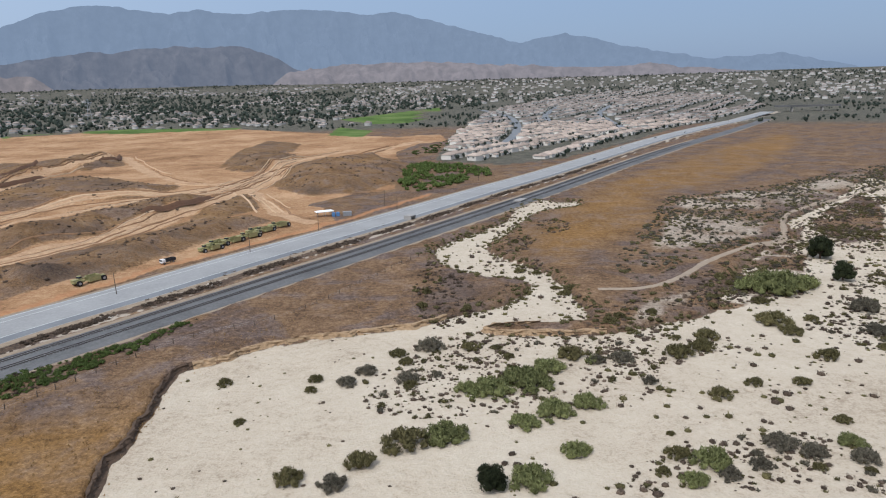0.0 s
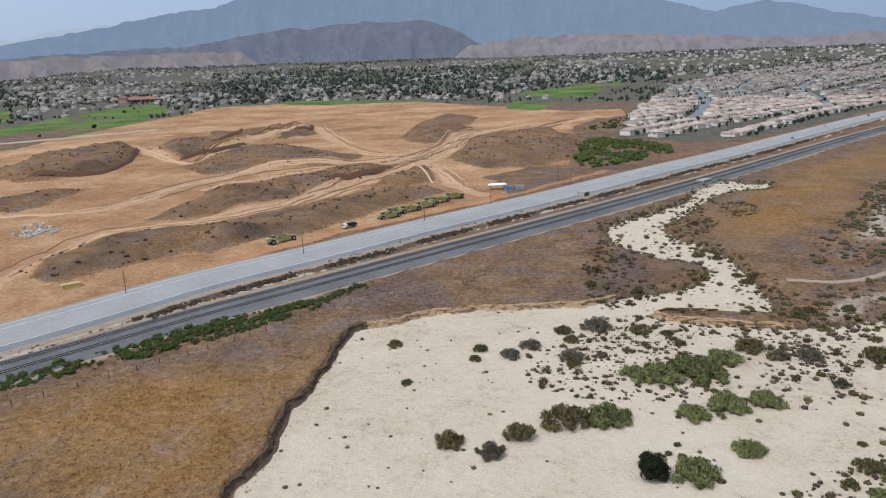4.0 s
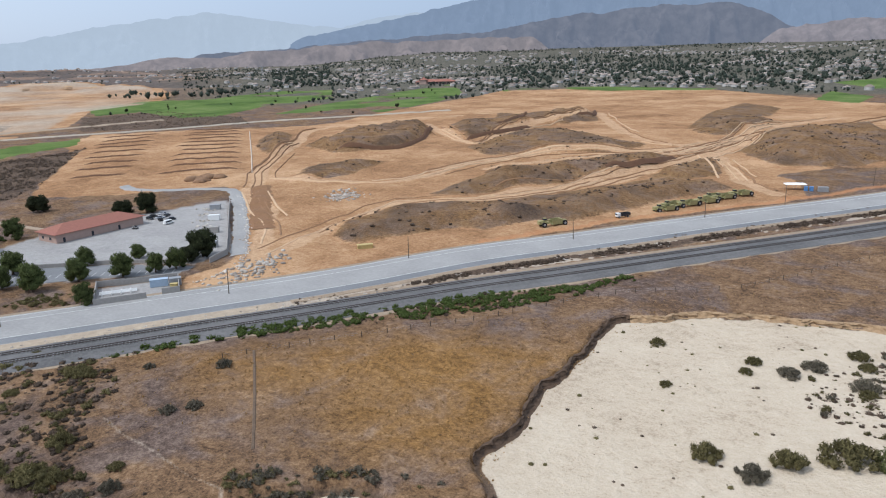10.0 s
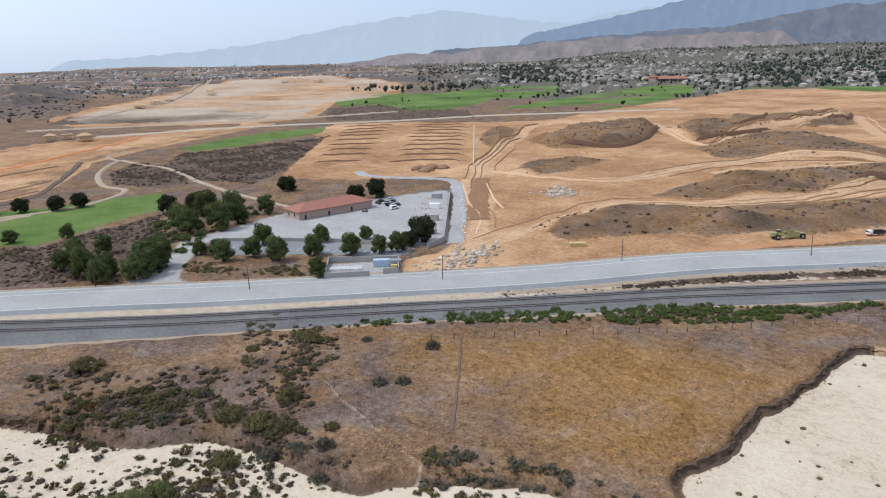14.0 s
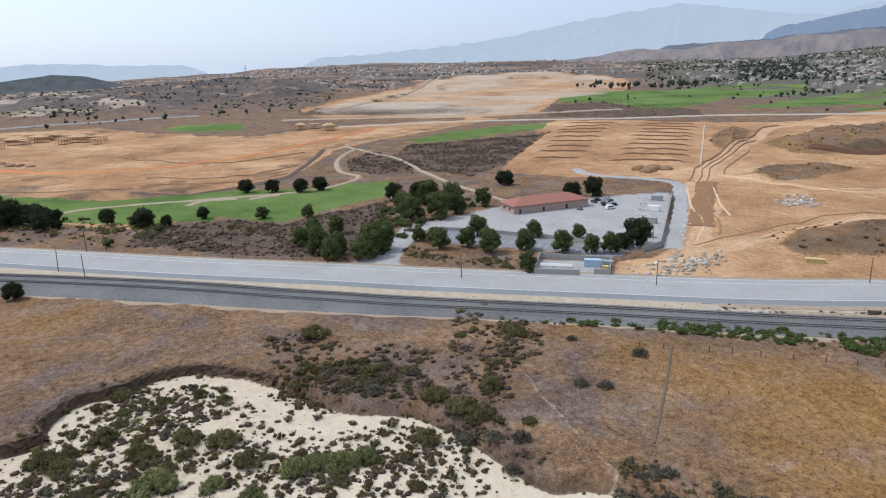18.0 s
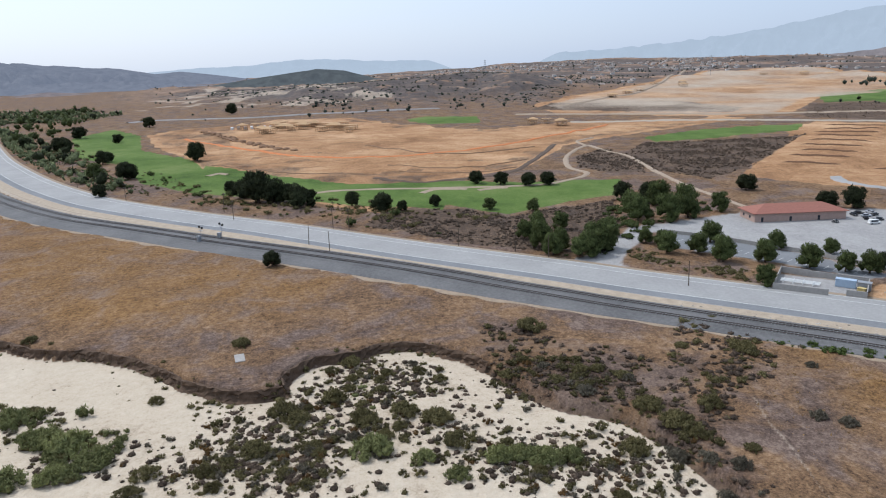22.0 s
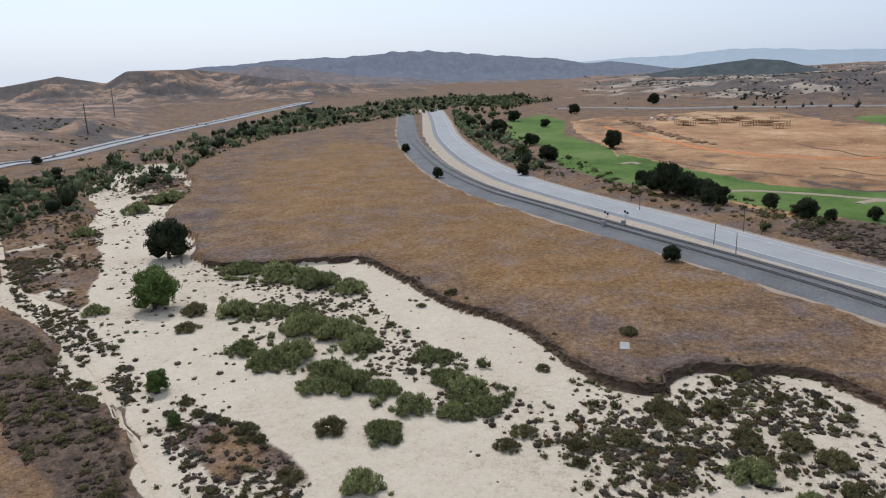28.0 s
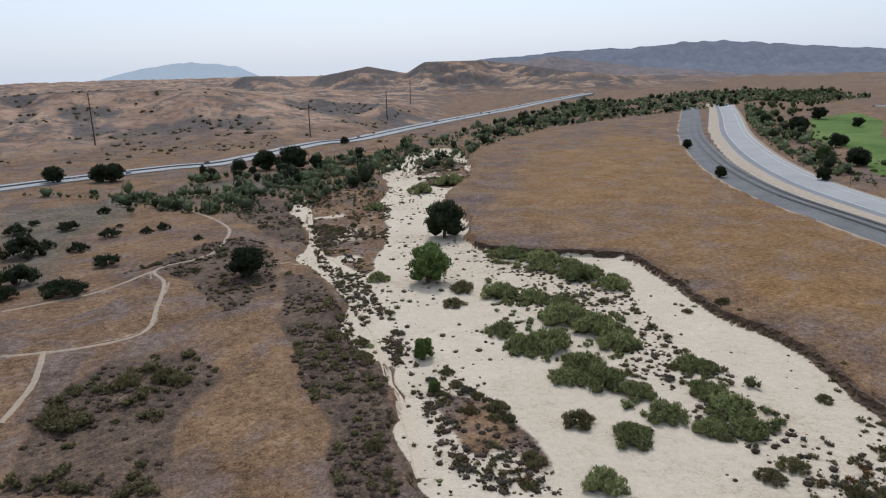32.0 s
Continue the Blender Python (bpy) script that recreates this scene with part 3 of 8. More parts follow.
WOODS_1 = [(-813, 1320), (-2287, 3764), (-1540, 3410), (-1028, 3485), (-461, 3337), (154, 2683), (134, 2049), (20, 1958), (-123, 2032), (-255, 1823), (-249, 1443), (-438, 1550), (-720, 1579)]
WOODS_2 = [(-1667, 848), (-2217, 1444), (-2913, 2365), (-3097, 3074), (-1379, 1378), (-1399, 1142), (-1335, 885), (-1416, 856)]
THICKET_1 = [(-32, 529), (-33, 637), (-22, 705), (11, 686), (46, 640), (40, 591), (4, 537), (-17, 511)]
THICKET_2 = [(-41, 799), (18, 1042), (44, 1321), (56, 1154), (14, 854), (-12, 791)]
THICKET_3 = [(-269, 46), (-296, 53), (-320, 68), (-377, 94), (-388, 114), (-359, 141), (-337, 133), (-320, 96), (-293, 78), (-267, 64)]
THICKET_4 = [(-339, -51), (-371, -71), (-405, -143), (-421, -148), (-389, -74), (-369, -22), (-345, 28), (-339, 16), (-346, -21)]
BELT_1 = [(-119, -58), (-129, -54), (-133, -37), (-139, -21), (-143, -6), (-146, 5), (-134, 5), (-105, -43)]
BELT_2 = [(-162, -40), (-178, -25), (-175, -10), (-170, 4), (-155, 4), (-151, -7), (-150, -24), (-147, -35)]
BELT_3 = [(-90, -139), (-97, -125), (-93, -107), (-89, -92), (-81, -83), (-68, -105), (-77, -120)]
BELT_4 = [(-154, -355), (-175, -356), (-177, -334), (-139, -259), (-118, -225), (-106, -181), (-92, -153), (-89, -156), (-95, -183), (-105, -218), (-118, -265)]
BELT_5 = [(-145, -60), (-151, -51), (-146, -32), (-142, -13), (-133, 10), (-124, 42), (-112, 49), (-104, 50), (-134, -56)]
BELT_6 = [(-23, 179), (-5, 208), (20, 216), (54, 203), (81, 211), (89, 196), (64, 180), (39, 168), (15, 156), (-4, 152), (-20, 158)]
BELT_7 = [(32, 124), (46, 136), (63, 140), (81, 142), (99, 146), (82, 118), (31, 120)]
BELT_8 = [(101, 239), (126, 283), (163, 320), (144, 264), (129, 243), (106, 232)]
BELT_9 = [(109, 204), (145, 248), (181, 277), (123, 184), (110, 185)]
BELT_10 = [(-98, 62), (-101, 72), (-87, 84), (-76, 87), (-66, 91), (-95, 60)]
BELT_11 = [(-162, -211), (-144, -181), (-144, -141), (-170, -135), (-139, -115), (-121, -94), (-130, -68), (-150, -82), (-155, -112), (-184, -156), (-178, -196)]
BELT_12 = [(-160, 14), (-153, 25), (-126, 50), (-106, 55), (-112, 42), (-143, 53), (-161, 50), (-176, 38), (-171, 16)]
OAKBUSH_1 = [(-63.5, -417.4, 8.9), (-76.1, -412.2, 5.5), (-40.8, -383.8, 11.4), (-62.9, -374.3, 4.3), (-54.6, -353.5, 10.6), (-70.6, -351.6, 7.1), (-79.0, -353.7, 7.7), (-85.8, -320.9, 4.9), (-38.5, -333.7, 9.9), (-17.6, -339.3, 19.5), (-28.2, -348.8, 8.6), (-43.9, -300.5, 12.5), (-11.8, -293.3, 17.0), (-25.2, -268.0, 15.7), (-21.0, -277.2, 9.2), (-19.7, -391.2, 12.8), (-28.5, -407.8, 6.7), (-7.1, -276.6, 9.2)]
TREE_FWY_1 = [(-55.7, -560.5, 19.1), (-83.9, -543.5, 18.7), (-91.8, -536.0, 18.5), (-147.1, -496.4, 10.9), (-178.9, -501.3, 7.8), (-174.7, -516.9, 14.1), (-194.6, -517.2, 22.4), (-210.8, -501.2, 26.4), (-203.6, -500.3, 17.5), (-321.1, -631.4, 11.4), (-223.5, -488.5, 13.1)]
THICK_1 = [(-176, -228), (-190, -211), (-195, -188), (-194, -164), (-184, -152), (-175, -170), (-176, -188), (-169, -213)]
THICK_2 = [(-157, -200), (-168, -197), (-161, -173), (-165, -160), (-162, -138), (-148, -117), (-138, -118), (-147, -135), (-144, -150), (-133, -151), (-135, -166)]
THICK_3 = [(-124, -158), (-133, -150), (-144, -141), (-144, -123), (-127, -102), (-120, -82), (-118, -92), (-115, -107), (-117, -119), (-116, -137)]
THICK_4 = [(-155, -111), (-152, -100), (-151, -88), (-141, -71), (-127, -70), (-120, -77), (-136, -93)]
THICK_5 = [(-109, -96), (-113, -88), (-109, -79), (-103, -83)]
THICK_6 = [(3, 165), (11, 177), (27, 183), (44, 188), (32, 171), (18, 161), (8, 160)]
THICK_7 = [(14, 148), (23, 154), (38, 163), (39, 159), (27, 151), (16, 145)]
FIELD_1 = [(-179, 82), (-162, 101), (-142, 128), (-125, 147), (-108, 169), (-84, 200), (-57, 230), (-33, 250), (-9, 256), (-4, 233), (-35, 214), (-64, 196), (-71, 174), (-69, 133), (-66, 111), (-61, 95), (-81, 86), (-97, 73), (-120, 66), (-150, 66)]
FIELD_2 = [(-375, -425), (-565, -498), (-536, -402), (-408, -278), (-326, -172), (-267, -78), (-221, 2), (-176, 3), (-179, -23), (-162, -39), (-154, -46), (-165, -70), (-181, -105), (-204, -155), (-201, -194), (-199, -238), (-221, -292)]
BASINS = [(-166, 139), (-156, 152), (-145, 173), (-132, 198), (-118, 226), (-105, 249), (-89, 282), (-72, 307), (-53, 343), (-32, 386), (-33, 398), (-55, 355), (-75, 319), (-93, 294), (-109, 258), (-122, 234), (-137, 205), (-151, 179), (-162, 157), (-171, 144)]
SKY_FOOT = [(-31.8, -0.12), (-27.8, 0.15), (-23.4, 0.45), (-21.1, 0.77), (-18.3, 0.94), (-16.3, 1.34), (-13.8, 1.09), (-9.9, 1.21), (-5.5, 1.52), (-1.1, 1.73), (3.3, 1.93), (7.7, 1.78), (11.2, 1.35)]
ROCK_EDGE = [(-340, 257), (-306, 234), (-269, 206), (-243, 186), (-228, 173), (-218, 161), (-215, 150), (-215, 140)]
HEDGE = [(-282, 73), (-268, 83), (-246, 106), (-237, 112), (-227, 105), (-247, 83), (-263, 70)]
CUT_1 = [(-427, 430), (-413, 443), (-400, 456), (-396, 481), (-419, 536), (-478, 628)]
CUT_2 = [(-377, 550), (-377, 591), (-377, 635), (-377, 671)]
CUT_3 = [(-398, 636), (-401, 677), (-421, 742)]
CUT_4 = [(-371, 770), (-366, 803), (-399, 884)]
CUT_5 = [(-185, 426), (-174, 448), (-168, 487), (-167, 512)]
ORANGE_2 = [(-797, -293), (-754, -260), (-630, -145), (-601, -98), (-596, -51), (-634, 26), (-719, 102), (-831, 187)]
SCRUB_7 = [(45, 212), (66, 243), (90, 259), (112, 283), (138, 306), (161, 323), (128, 283), (103, 248), (92, 225), (79, 211), (49, 200)]
SCRUB_8 = [(22, 306), (33, 346), (57, 392), (69, 390), (72, 370), (43, 332), (38, 309), (48, 269), (51, 232), (47, 229), (39, 270)]
SCRUB_9 = [(-140, -423), (-158, -371), (-124, -286), (-113, -289), (-114, -317), (-117, -357)]
BELT_13 = [(177, 337), (211, 393), (289, 452), (195, 300), (180, 312)]
BELT_14 = [(-107, -186), (-95, -151), (-98, -139), (-92, -113), (-90, -96), (-82, -82), (-68, -93), (-74, -108), (-83, -135), (-89, -156)]
BARE = [(-60, 92), (-65, 112), (-69, 133), (-72, 176), (-54, 196)]
MOUND_12 = [(-267, 419), (-245, 442), (-227, 482), (-201, 518), (-171, 515), (-168, 459), (-176, 406), (-199, 367), (-217, 337)]
MOUND_13 = [(-170, 259), (-199, 307), (-173, 362), (-151, 420), (-149, 469), (-142, 515), (-116, 459), (-133, 429), (-131, 368), (-136, 342), (-157, 298)]
MOUND_14 = [(-518, 833), (-434, 799), (-399, 888), (-342, 759), (-385, 686), (-386, 615)]
MOUND_15 = [(-223, 714), (-223, 798), (-184, 893), (-198, 1003), (-262, 1067), (-257, 899)]
MEADOW = [(-18, -471), (-53, -454), (-86, -455), (-75, -403), (-40, -359), (-20, -286), (-6, -282)]
MEADOW_2 = [(-130, -499), (-164, -480), (-217, -495), (-188, -413), (-153, -411), (-129, -433)]
BUNKER_1 = [(-417, -16), (-429, -8), (-427, 12), (-414, 10), (-407, -5)]
BUNKER_2 = [(-421, 18), (-428, 29), (-427, 37), (-416, 35), (-412, 25)]
BUNKER_3 = [(-509, -175), (-520, -170), (-514, -161), (-502, -160), (-499, -167)]
ISLE_A = [(76, 228), (125, 293), (194, 371), (173, 319), (133, 250), (96, 226)]
ISLE_B = [(204, 385), (273, 455), (276, 432), (211, 326), (188, 317), (188, 342)]
BAR_A = [(-162, -377), (-228, -435), (-195, -333), (-162, -278), (-131, -235), (-120, -226), (-122, -258), (-132, -300)]
BAR_B = [(-93, -144), (-98, -132), (-94, -107), (-86, -89), (-81, -83), (-71, -94), (-77, -113)]
BAR_C = [(-313, -492), (-344, -505), (-338, -454), (-291, -383), (-254, -363), (-249, -387)]
RIPARIAN_5 = [(-113, -467), (-146, -517), (-201, -477), (-279, -501), (-386, -530), (-747, -814), (-998, -958), (-960, -812), (-532, -581), (-398, -511), (-319, -439), (-253, -442), (-218, -382), (-169, -405), (-137, -448)]
GROVE = [(-909, -573), (-1222, -732), (-1645, -859), (-1491, -726), (-1000, -517), (-858, -476), (-719, -428)]
TREE_DARK_3 = [(-705, -380, 16), (-594, -291, 14), (-556, -257, 9), (-987, -411, 24), (-777, -360, 15), (-1229, -367, 26), (-377, -7, 8), (-382, -53, 11), (-397, -82, 10), (-508, -231, 11), (-750, -446, 17)]
TREE_LIGHT_2 = [(-312, 40, 9), (-314, 51, 8), (-363, 110, 13), (-350, 120, 12), (-339, 90, 11), (-269, 86, 8), (-278, 59, 10), (-301, 70, 9), (-298, 33, 8), (-513, -259, 13), (-364, 22, 7), (-358, 44, 7)]
RUT_1 = [(-64, -102), (-76, -128), (-82, -146), (-92, -167), (-105, -207), (-121, -248), (-125, -280), (-158, -359)]
NORTH_ROAD = [(-884, 154), (-873, 251), (-850, 353), (-784, 495), (-748, 620), (-692, 715), (-617, 855)]
BROWN_FIELD = [(-1134, 130), (-1041, 265), (-969, 391), (-1064, 443), (-1254, 416), (-1333, 298), (-1279, 186)]
PALE_LANE = [(-1041, 103), (-1000, 222), (-941, 391), (-925, 584)]
PALE_LANE_2 = [(-1166, 177), (-1411, 316), (-1578, 431), (-2566, 856)]
TILLED = [(-351, 284), (-298, 239), (-258, 206)]
SURVEY_LINE = [(-658, 522), (-497, 394), (-405, 320)]
SOIL_PIT = [(-411, 287)]
TERRACE_1 = [(-787, 415), (-479, 222), (-456, 257), (-754, 479)]
TERRACE_2 = [(-753, 504), (-449, 268), (-402, 315), (-705, 559)]
BELT_15 = [(-143, -89), (-145, -82), (-134, -50), (-144, -38), (-160, -28), (-171, -12), (-170, 21), (-152, 37), (-127, 53), (-112, 60), (-108, 61), (-116, -14), (-123, -78)]
BELT_16 = [(-108, -53), (-123, -57), (-139, -47), (-155, -40), (-178, -25), (-174, -2), (-153, 17), (-125, 40), (-122, 41)]
BADLAND = [(-1373, -620), (-1379, -468), (-1354, -285), (-1393, -88), (-2042, -96), (-3182, -343), (-4284, -917), (-2684, -921), (-1709, -743)]
VALLEY_ROAD = [(-1084, -484), (-1120, -445), (-1120, -314), (-1160, -214), (-1216, -11)]
CUT_LINE = [(-479, -50), (-459, -25), (-460, -6), (-470, 20), (-490, 44), (-549, 68), (-648, 98)]
CONTOUR_1 = [(-683, -78), (-605, -2), (-635, 79)]
CONTOUR_2 = [(-547, -46), (-517, 14), (-554, 64)]
CONTOUR_3 = [(-509, -35), (-492, 13), (-513, 51)]
CONTOUR_4 = [(-568, -190), (-516, -117), (-502, -59)]
STRIP_GREEN = [(-873, -470), (-658, -333), (-591, -278), (-532, -219), (-436, -145), (-405, -100), (-410, -62), (-392, -34), (-340, -17), (-311, -3), (-326, -40), (-350, -82), (-377, -123), (-410, -165), (-458, -218), (-508, -280)]
BELT_17 = [(-100, 65), (-105, 70), (-101, 76), (-87, 82), (-77, 87), (-68, 89), (-67, 87)]
SCRUB_10 = [(-200, 69), (-200, 78), (-176, 84), (-155, 78), (-149, 66), (-134, 59), (-124, 47), (-132, 41)]
OLD_LINE = [(-147, 111), (-126, 94), (-107, 78)]
LOW_BANK = [(-65, 194), (-51, 206), (-34, 212), (-16, 216), (-2, 221)]
ISLE_BANK = [(15, 215), (44, 208)]
# ---- the ground: one sheet from under the camera to the hills ----
def hashed(ix, iy, seed):
    k = (ix.astype(np.int64) * 374761393 + iy.astype(np.int64) * 668265263 + seed * 974634777) & 0x7FFFFFFF
    k = ((k ^ (k >> 13)) * 1274126177) & 0x7FFFFFFF
    k = ((k ^ (k >> 16)) * 974634757) & 0x7FFFFFFF
    return (k ^ (k >> 15)) % 65536 / 65535.0


def vnoise(x, y, seed=0):
    ix, iy = np.floor(x), np.floor(y)
    fx, fy = x - ix, y - iy
    fx, fy = fx * fx * (3 - 2 * fx), fy * fy * (3 - 2 * fy)
    a, b = hashed(ix, iy, seed), hashed(ix + 1, iy, seed)
    c, d = hashed(ix, iy + 1, seed), hashed(ix + 1, iy + 1, seed)
    return (a + (b - a) * fx) * (1 - fy) + (c + (d - c) * fx) * fy


def fbm(x, y, size, octaves=4, seed=0):
    out, amp, tot = 0.0, 1.0, 0.0
    for k in range(octaves):
        out = out + amp * vnoise(x / size * 2 ** k, y / size * 2 ** k, seed + k)
        tot += amp
        amp *= 0.5
    return out / tot


def smooth(v):
    v = np.clip(v, 0, 1)
    return v * v * (3 - 2 * v)


def curve(points, step=3.0, closed=False):
    """Points every step metres along a soft curve through the given ones."""
    p = np.array(points, float)
    k = len(p)
    out = []
    for i in range(k if closed else k - 1):
        a, b, c, d = (p[(i + j) % k] if closed else p[min(max(i + j, 0), k - 1)] for j in (-1, 0, 1, 2))
        m = max(2, int(np.linalg.norm(c - b) / step))
        for u in np.arange(m) / m:
            out.append(0.5 * (2 * b + (c - a) * u + (2 * a - 5 * b + 4 * c - d) * u * u + (3 * b - a - 3 * c + d) * u ** 3))
    if not closed:
        out.append(p[-1])
    return np.array(out)


def line_gap(pts, X, Y):
    """How far each place is from a line of points."""
    d = np.full(X.shape, 1e9)
    for (ax, ay), (bx, by) in zip(pts[:-1], pts[1:]):
        ux, uy = bx - ax, by - ay
        q = np.clip(((X - ax) * ux + (Y - ay) * uy) / max(ux * ux + uy * uy, 1e-9), 0, 1)
        d = np.minimum(d, (X - ax - q * ux) ** 2 + (Y - ay - q * uy) ** 2)
    return np.sqrt(d)


def within(pts, X, Y, margin=30.0):
    """Signed distance to an outline: positive inside it."""
    p = np.array(pts, float)
    out = np.full(X.shape, -1e6)
    near = (X > p[:, 0].min() - margin) & (X < p[:, 0].max() + margin) & (Y > p[:, 1].min() - margin) & (Y < p[:, 1].max() + margin)
    x, y = X[near], Y[near]
    odd = np.zeros(x.shape, bool)
    q = np.roll(p, -1, axis=0)
    for (ax, ay), (bx, by) in zip(p, q):
        if ay != by:
            odd ^= ((ay > y) != (by > y)) & (x < (bx - ax) * (y - ay) / (by - ay) + ax)
    d = line_gap(np.vstack([p, p[:1]]), x, y)
    out[near] = np.where(odd, d, -d)
    return out


def lines_gap(points, X, Y, margin=40.0):
    p = np.array(points)
    out = np.full(X.shape, 1e6)
    near = (X > p[:, 0].min() - margin) & (X < p[:, 0].max() + margin) & (Y > p[:, 1].min() - margin) & (Y < p[:, 1].max() + margin)
    out[near] = line_gap(p, X[near], Y[near])
    return out


ROAD = curve([(684, 1488), (452, 1175), (293, 941), (173, 741), (87, 596), (35, 515), (-9, 442), (-41, 390), (-66, 352), (-89, 316), (-120, 265), (-148, 221), (-168, 178), (-182, 151), (-198, 124), (-215, 95), (-233, 65), (-247, 44), (-258, 26), (-270, 6), (-283, -15), (-298, -38), (-315, -63), (-334, -92), (-363, -140), (-401, -196), (-434, -235), (-488, -288), (-560, -349), (-657, -424), (-823, -540), (-1033, -690)], 4.0)
RAIL = curve([(590, 1290), (428, 1042), (268, 805), (168, 648), (92, 524), (56, 466), (16, 404), (-24, 343), (-47, 308), (-66, 280), (-82, 256), (-108, 217), (-129, 186), (-145, 159), (-160, 134), (-175, 110), (-191, 83), (-209, 53), (-221, 35), (-233, 17), (-248, -4), (-263, -27), (-282, -59), (-295, -82), (-311, -110), (-335, -150), (-369, -206), (-410, -256), (-459, -306), (-532, -371), (-617, -441), (-767, -552), (-957, -690)], 2.0)
FREEWAY_LINE = curve(FREEWAY, 8.0)


def jagged(points, seed):
    """An outline worn into small bays and noses."""
    c = curve(points, 2.5, closed=True)
    x, y = c[:, 0], c[:, 1]
    d = np.stack([fbm(x, y, 9, 3, seed) - 0.5, fbm(x, y, 9, 3, seed + 7) - 0.5], 1) * 5.0
    return c + d


LAYERS = [(SKY_L1, 980, 640, 11), (SKY_L2, 2150, 1550, 12), (SKY_L4, 1750, 1080, 14)]


def land(X, Y):
    """Height of the ground before cuttings: a plain that rises to the hills."""
    r = np.hypot(X, Y)
    az = np.degrees(np.arctan2(-X, Y))
    az = np.where(az < -90, az + 360, az)
    z = np.maximum(0, (r - 1400) * 60 / 3100) * smooth((100 - az) / 20) + 52 * smooth((r - 2500) / 1700) * smooth((50 - az) / 14) - np.maximum(0, r - 1300) * 0.035 * smooth((az - 140) / 15)
    west_ = smooth((r - 1650) / 500) * smooth((az - 46) / 10) * smooth((118 - az) / 10)
    fold = 1 - np.clip(np.abs(2 * fbm(X, Y, 330, 4, 19) - 1) * 2.2, 0, 1)
    z = z + west_ * (30 * fold * fbm(X, Y, 700, 2, 20) - 4)
    hill = west_ * 0.9
    gully = west_ * np.clip(1.15 - fold * 0.9, 0, 1)
    for line, top, foot, seed in LAYERS:
        a, e = np.array(line).T
        top = top * (0.92 + 0.2 * vnoise(az / 4.0, az * 0, seed))
        crest = H + top * np.tan(np.radians(np.interp(az, a, e)))
        crest = np.maximum(crest, 0) * (smooth((az - 77) / 8) if seed == 14 else smooth((az - a[0] + 5) / 5)) * smooth((a[-1] + 5 - az) / 5)
        u = (r - foot) / (top - foot)
        s = np.where(u < 1, smooth(u * 0.5 + 0.0) * 2, 1 - 0.45 * smooth((u - 1) / 2.2))
        rid = 1 - np.clip(np.abs(2 * fbm(X, Y, 150 if seed == 11 else 95 + foot * 0.025, 3 if seed == 11 else 4, seed) - 1) * 2.4, 0, 1)
        rid2 = 1 - np.clip(np.abs(2 * fbm(X, Y, 32 + foot * 0.012, 3, seed + 50) - 1) * 2.2, 0, 1)
        zk = crest * np.clip(s, 0, 1) * (1 - ((0.5 if seed == 11 else 0.62) * (1 - rid) + (0.1 if seed == 11 else 0.3) * (1 - rid2)) * np.where(u < 1, 1 - np.clip(u, 0, 1) ** 5, smooth((u - 1) * 1.5)))
        zk = np.where(u > 0, zk, 0)
        hill = np.maximum(hill, np.where(zk > z + 1, np.minimum(1, (zk - z) / 12), 0))
        gully = np.where(zk > z + 0.5, np.clip((1 - rid) * 0.8 + (1 - rid2) * 0.5 - 0.25 + {11: 0.02, 12: 0.22, 14: 0.5}[seed], 0, 1), gully)
        z = np.maximum(z, zk)
    return z, hill, gully


WASHES = [jagged(p, s) for p, s in ((WASH_EAST, 81), (WASH_WEST, 82), (WASH_SOUTH, 83))]
MOUNDS = [(MOUND_1, 5, 20), (MOUND_12, 4, 14), (MOUND_13, 2, 14), (MOUND_14, 4, 14), (MOUND_15, 4, 14), (MOUND_2, 6, 18), (MOUND_3, 6, 20), (MOUND_4, 9, 30), (MOUND_5, 11, 22), (MOUND_6, 6, 18), (MOUND_7, 10, 24), (MOUND_8, 8, 30), (MOUND_9, 9, 30), (MOUND_10, 6, 40), (MOUND_11, 4, 14)]
HAULS = [curve(p, 10) for p in (HAUL_1, HAUL_2, HAUL_3, HAUL_4, HAUL_5, HAUL_6, HAUL_7, HAUL_8, HAUL_9)]
TRACKS = [(curve(p, 5), w, f) for p, w, f in ((TRACK_1, 1.2, 0.6), (TRACK_2, 1.0, 0.55), (TRACK_3, 1.0, 0.5), (TRACK_5, 0.8, 0.5), (TRACK_6, 1.0, 0.5), (TRACK_7, 1.6, 0.6))]


def shifted_line(line, off):
    t = np.gradient(line, axis=0)
    t /= np.linalg.norm(t, axis=1)[:, None]
    return line + np.stack([-t[:, 1], t[:, 0]], 1) * off


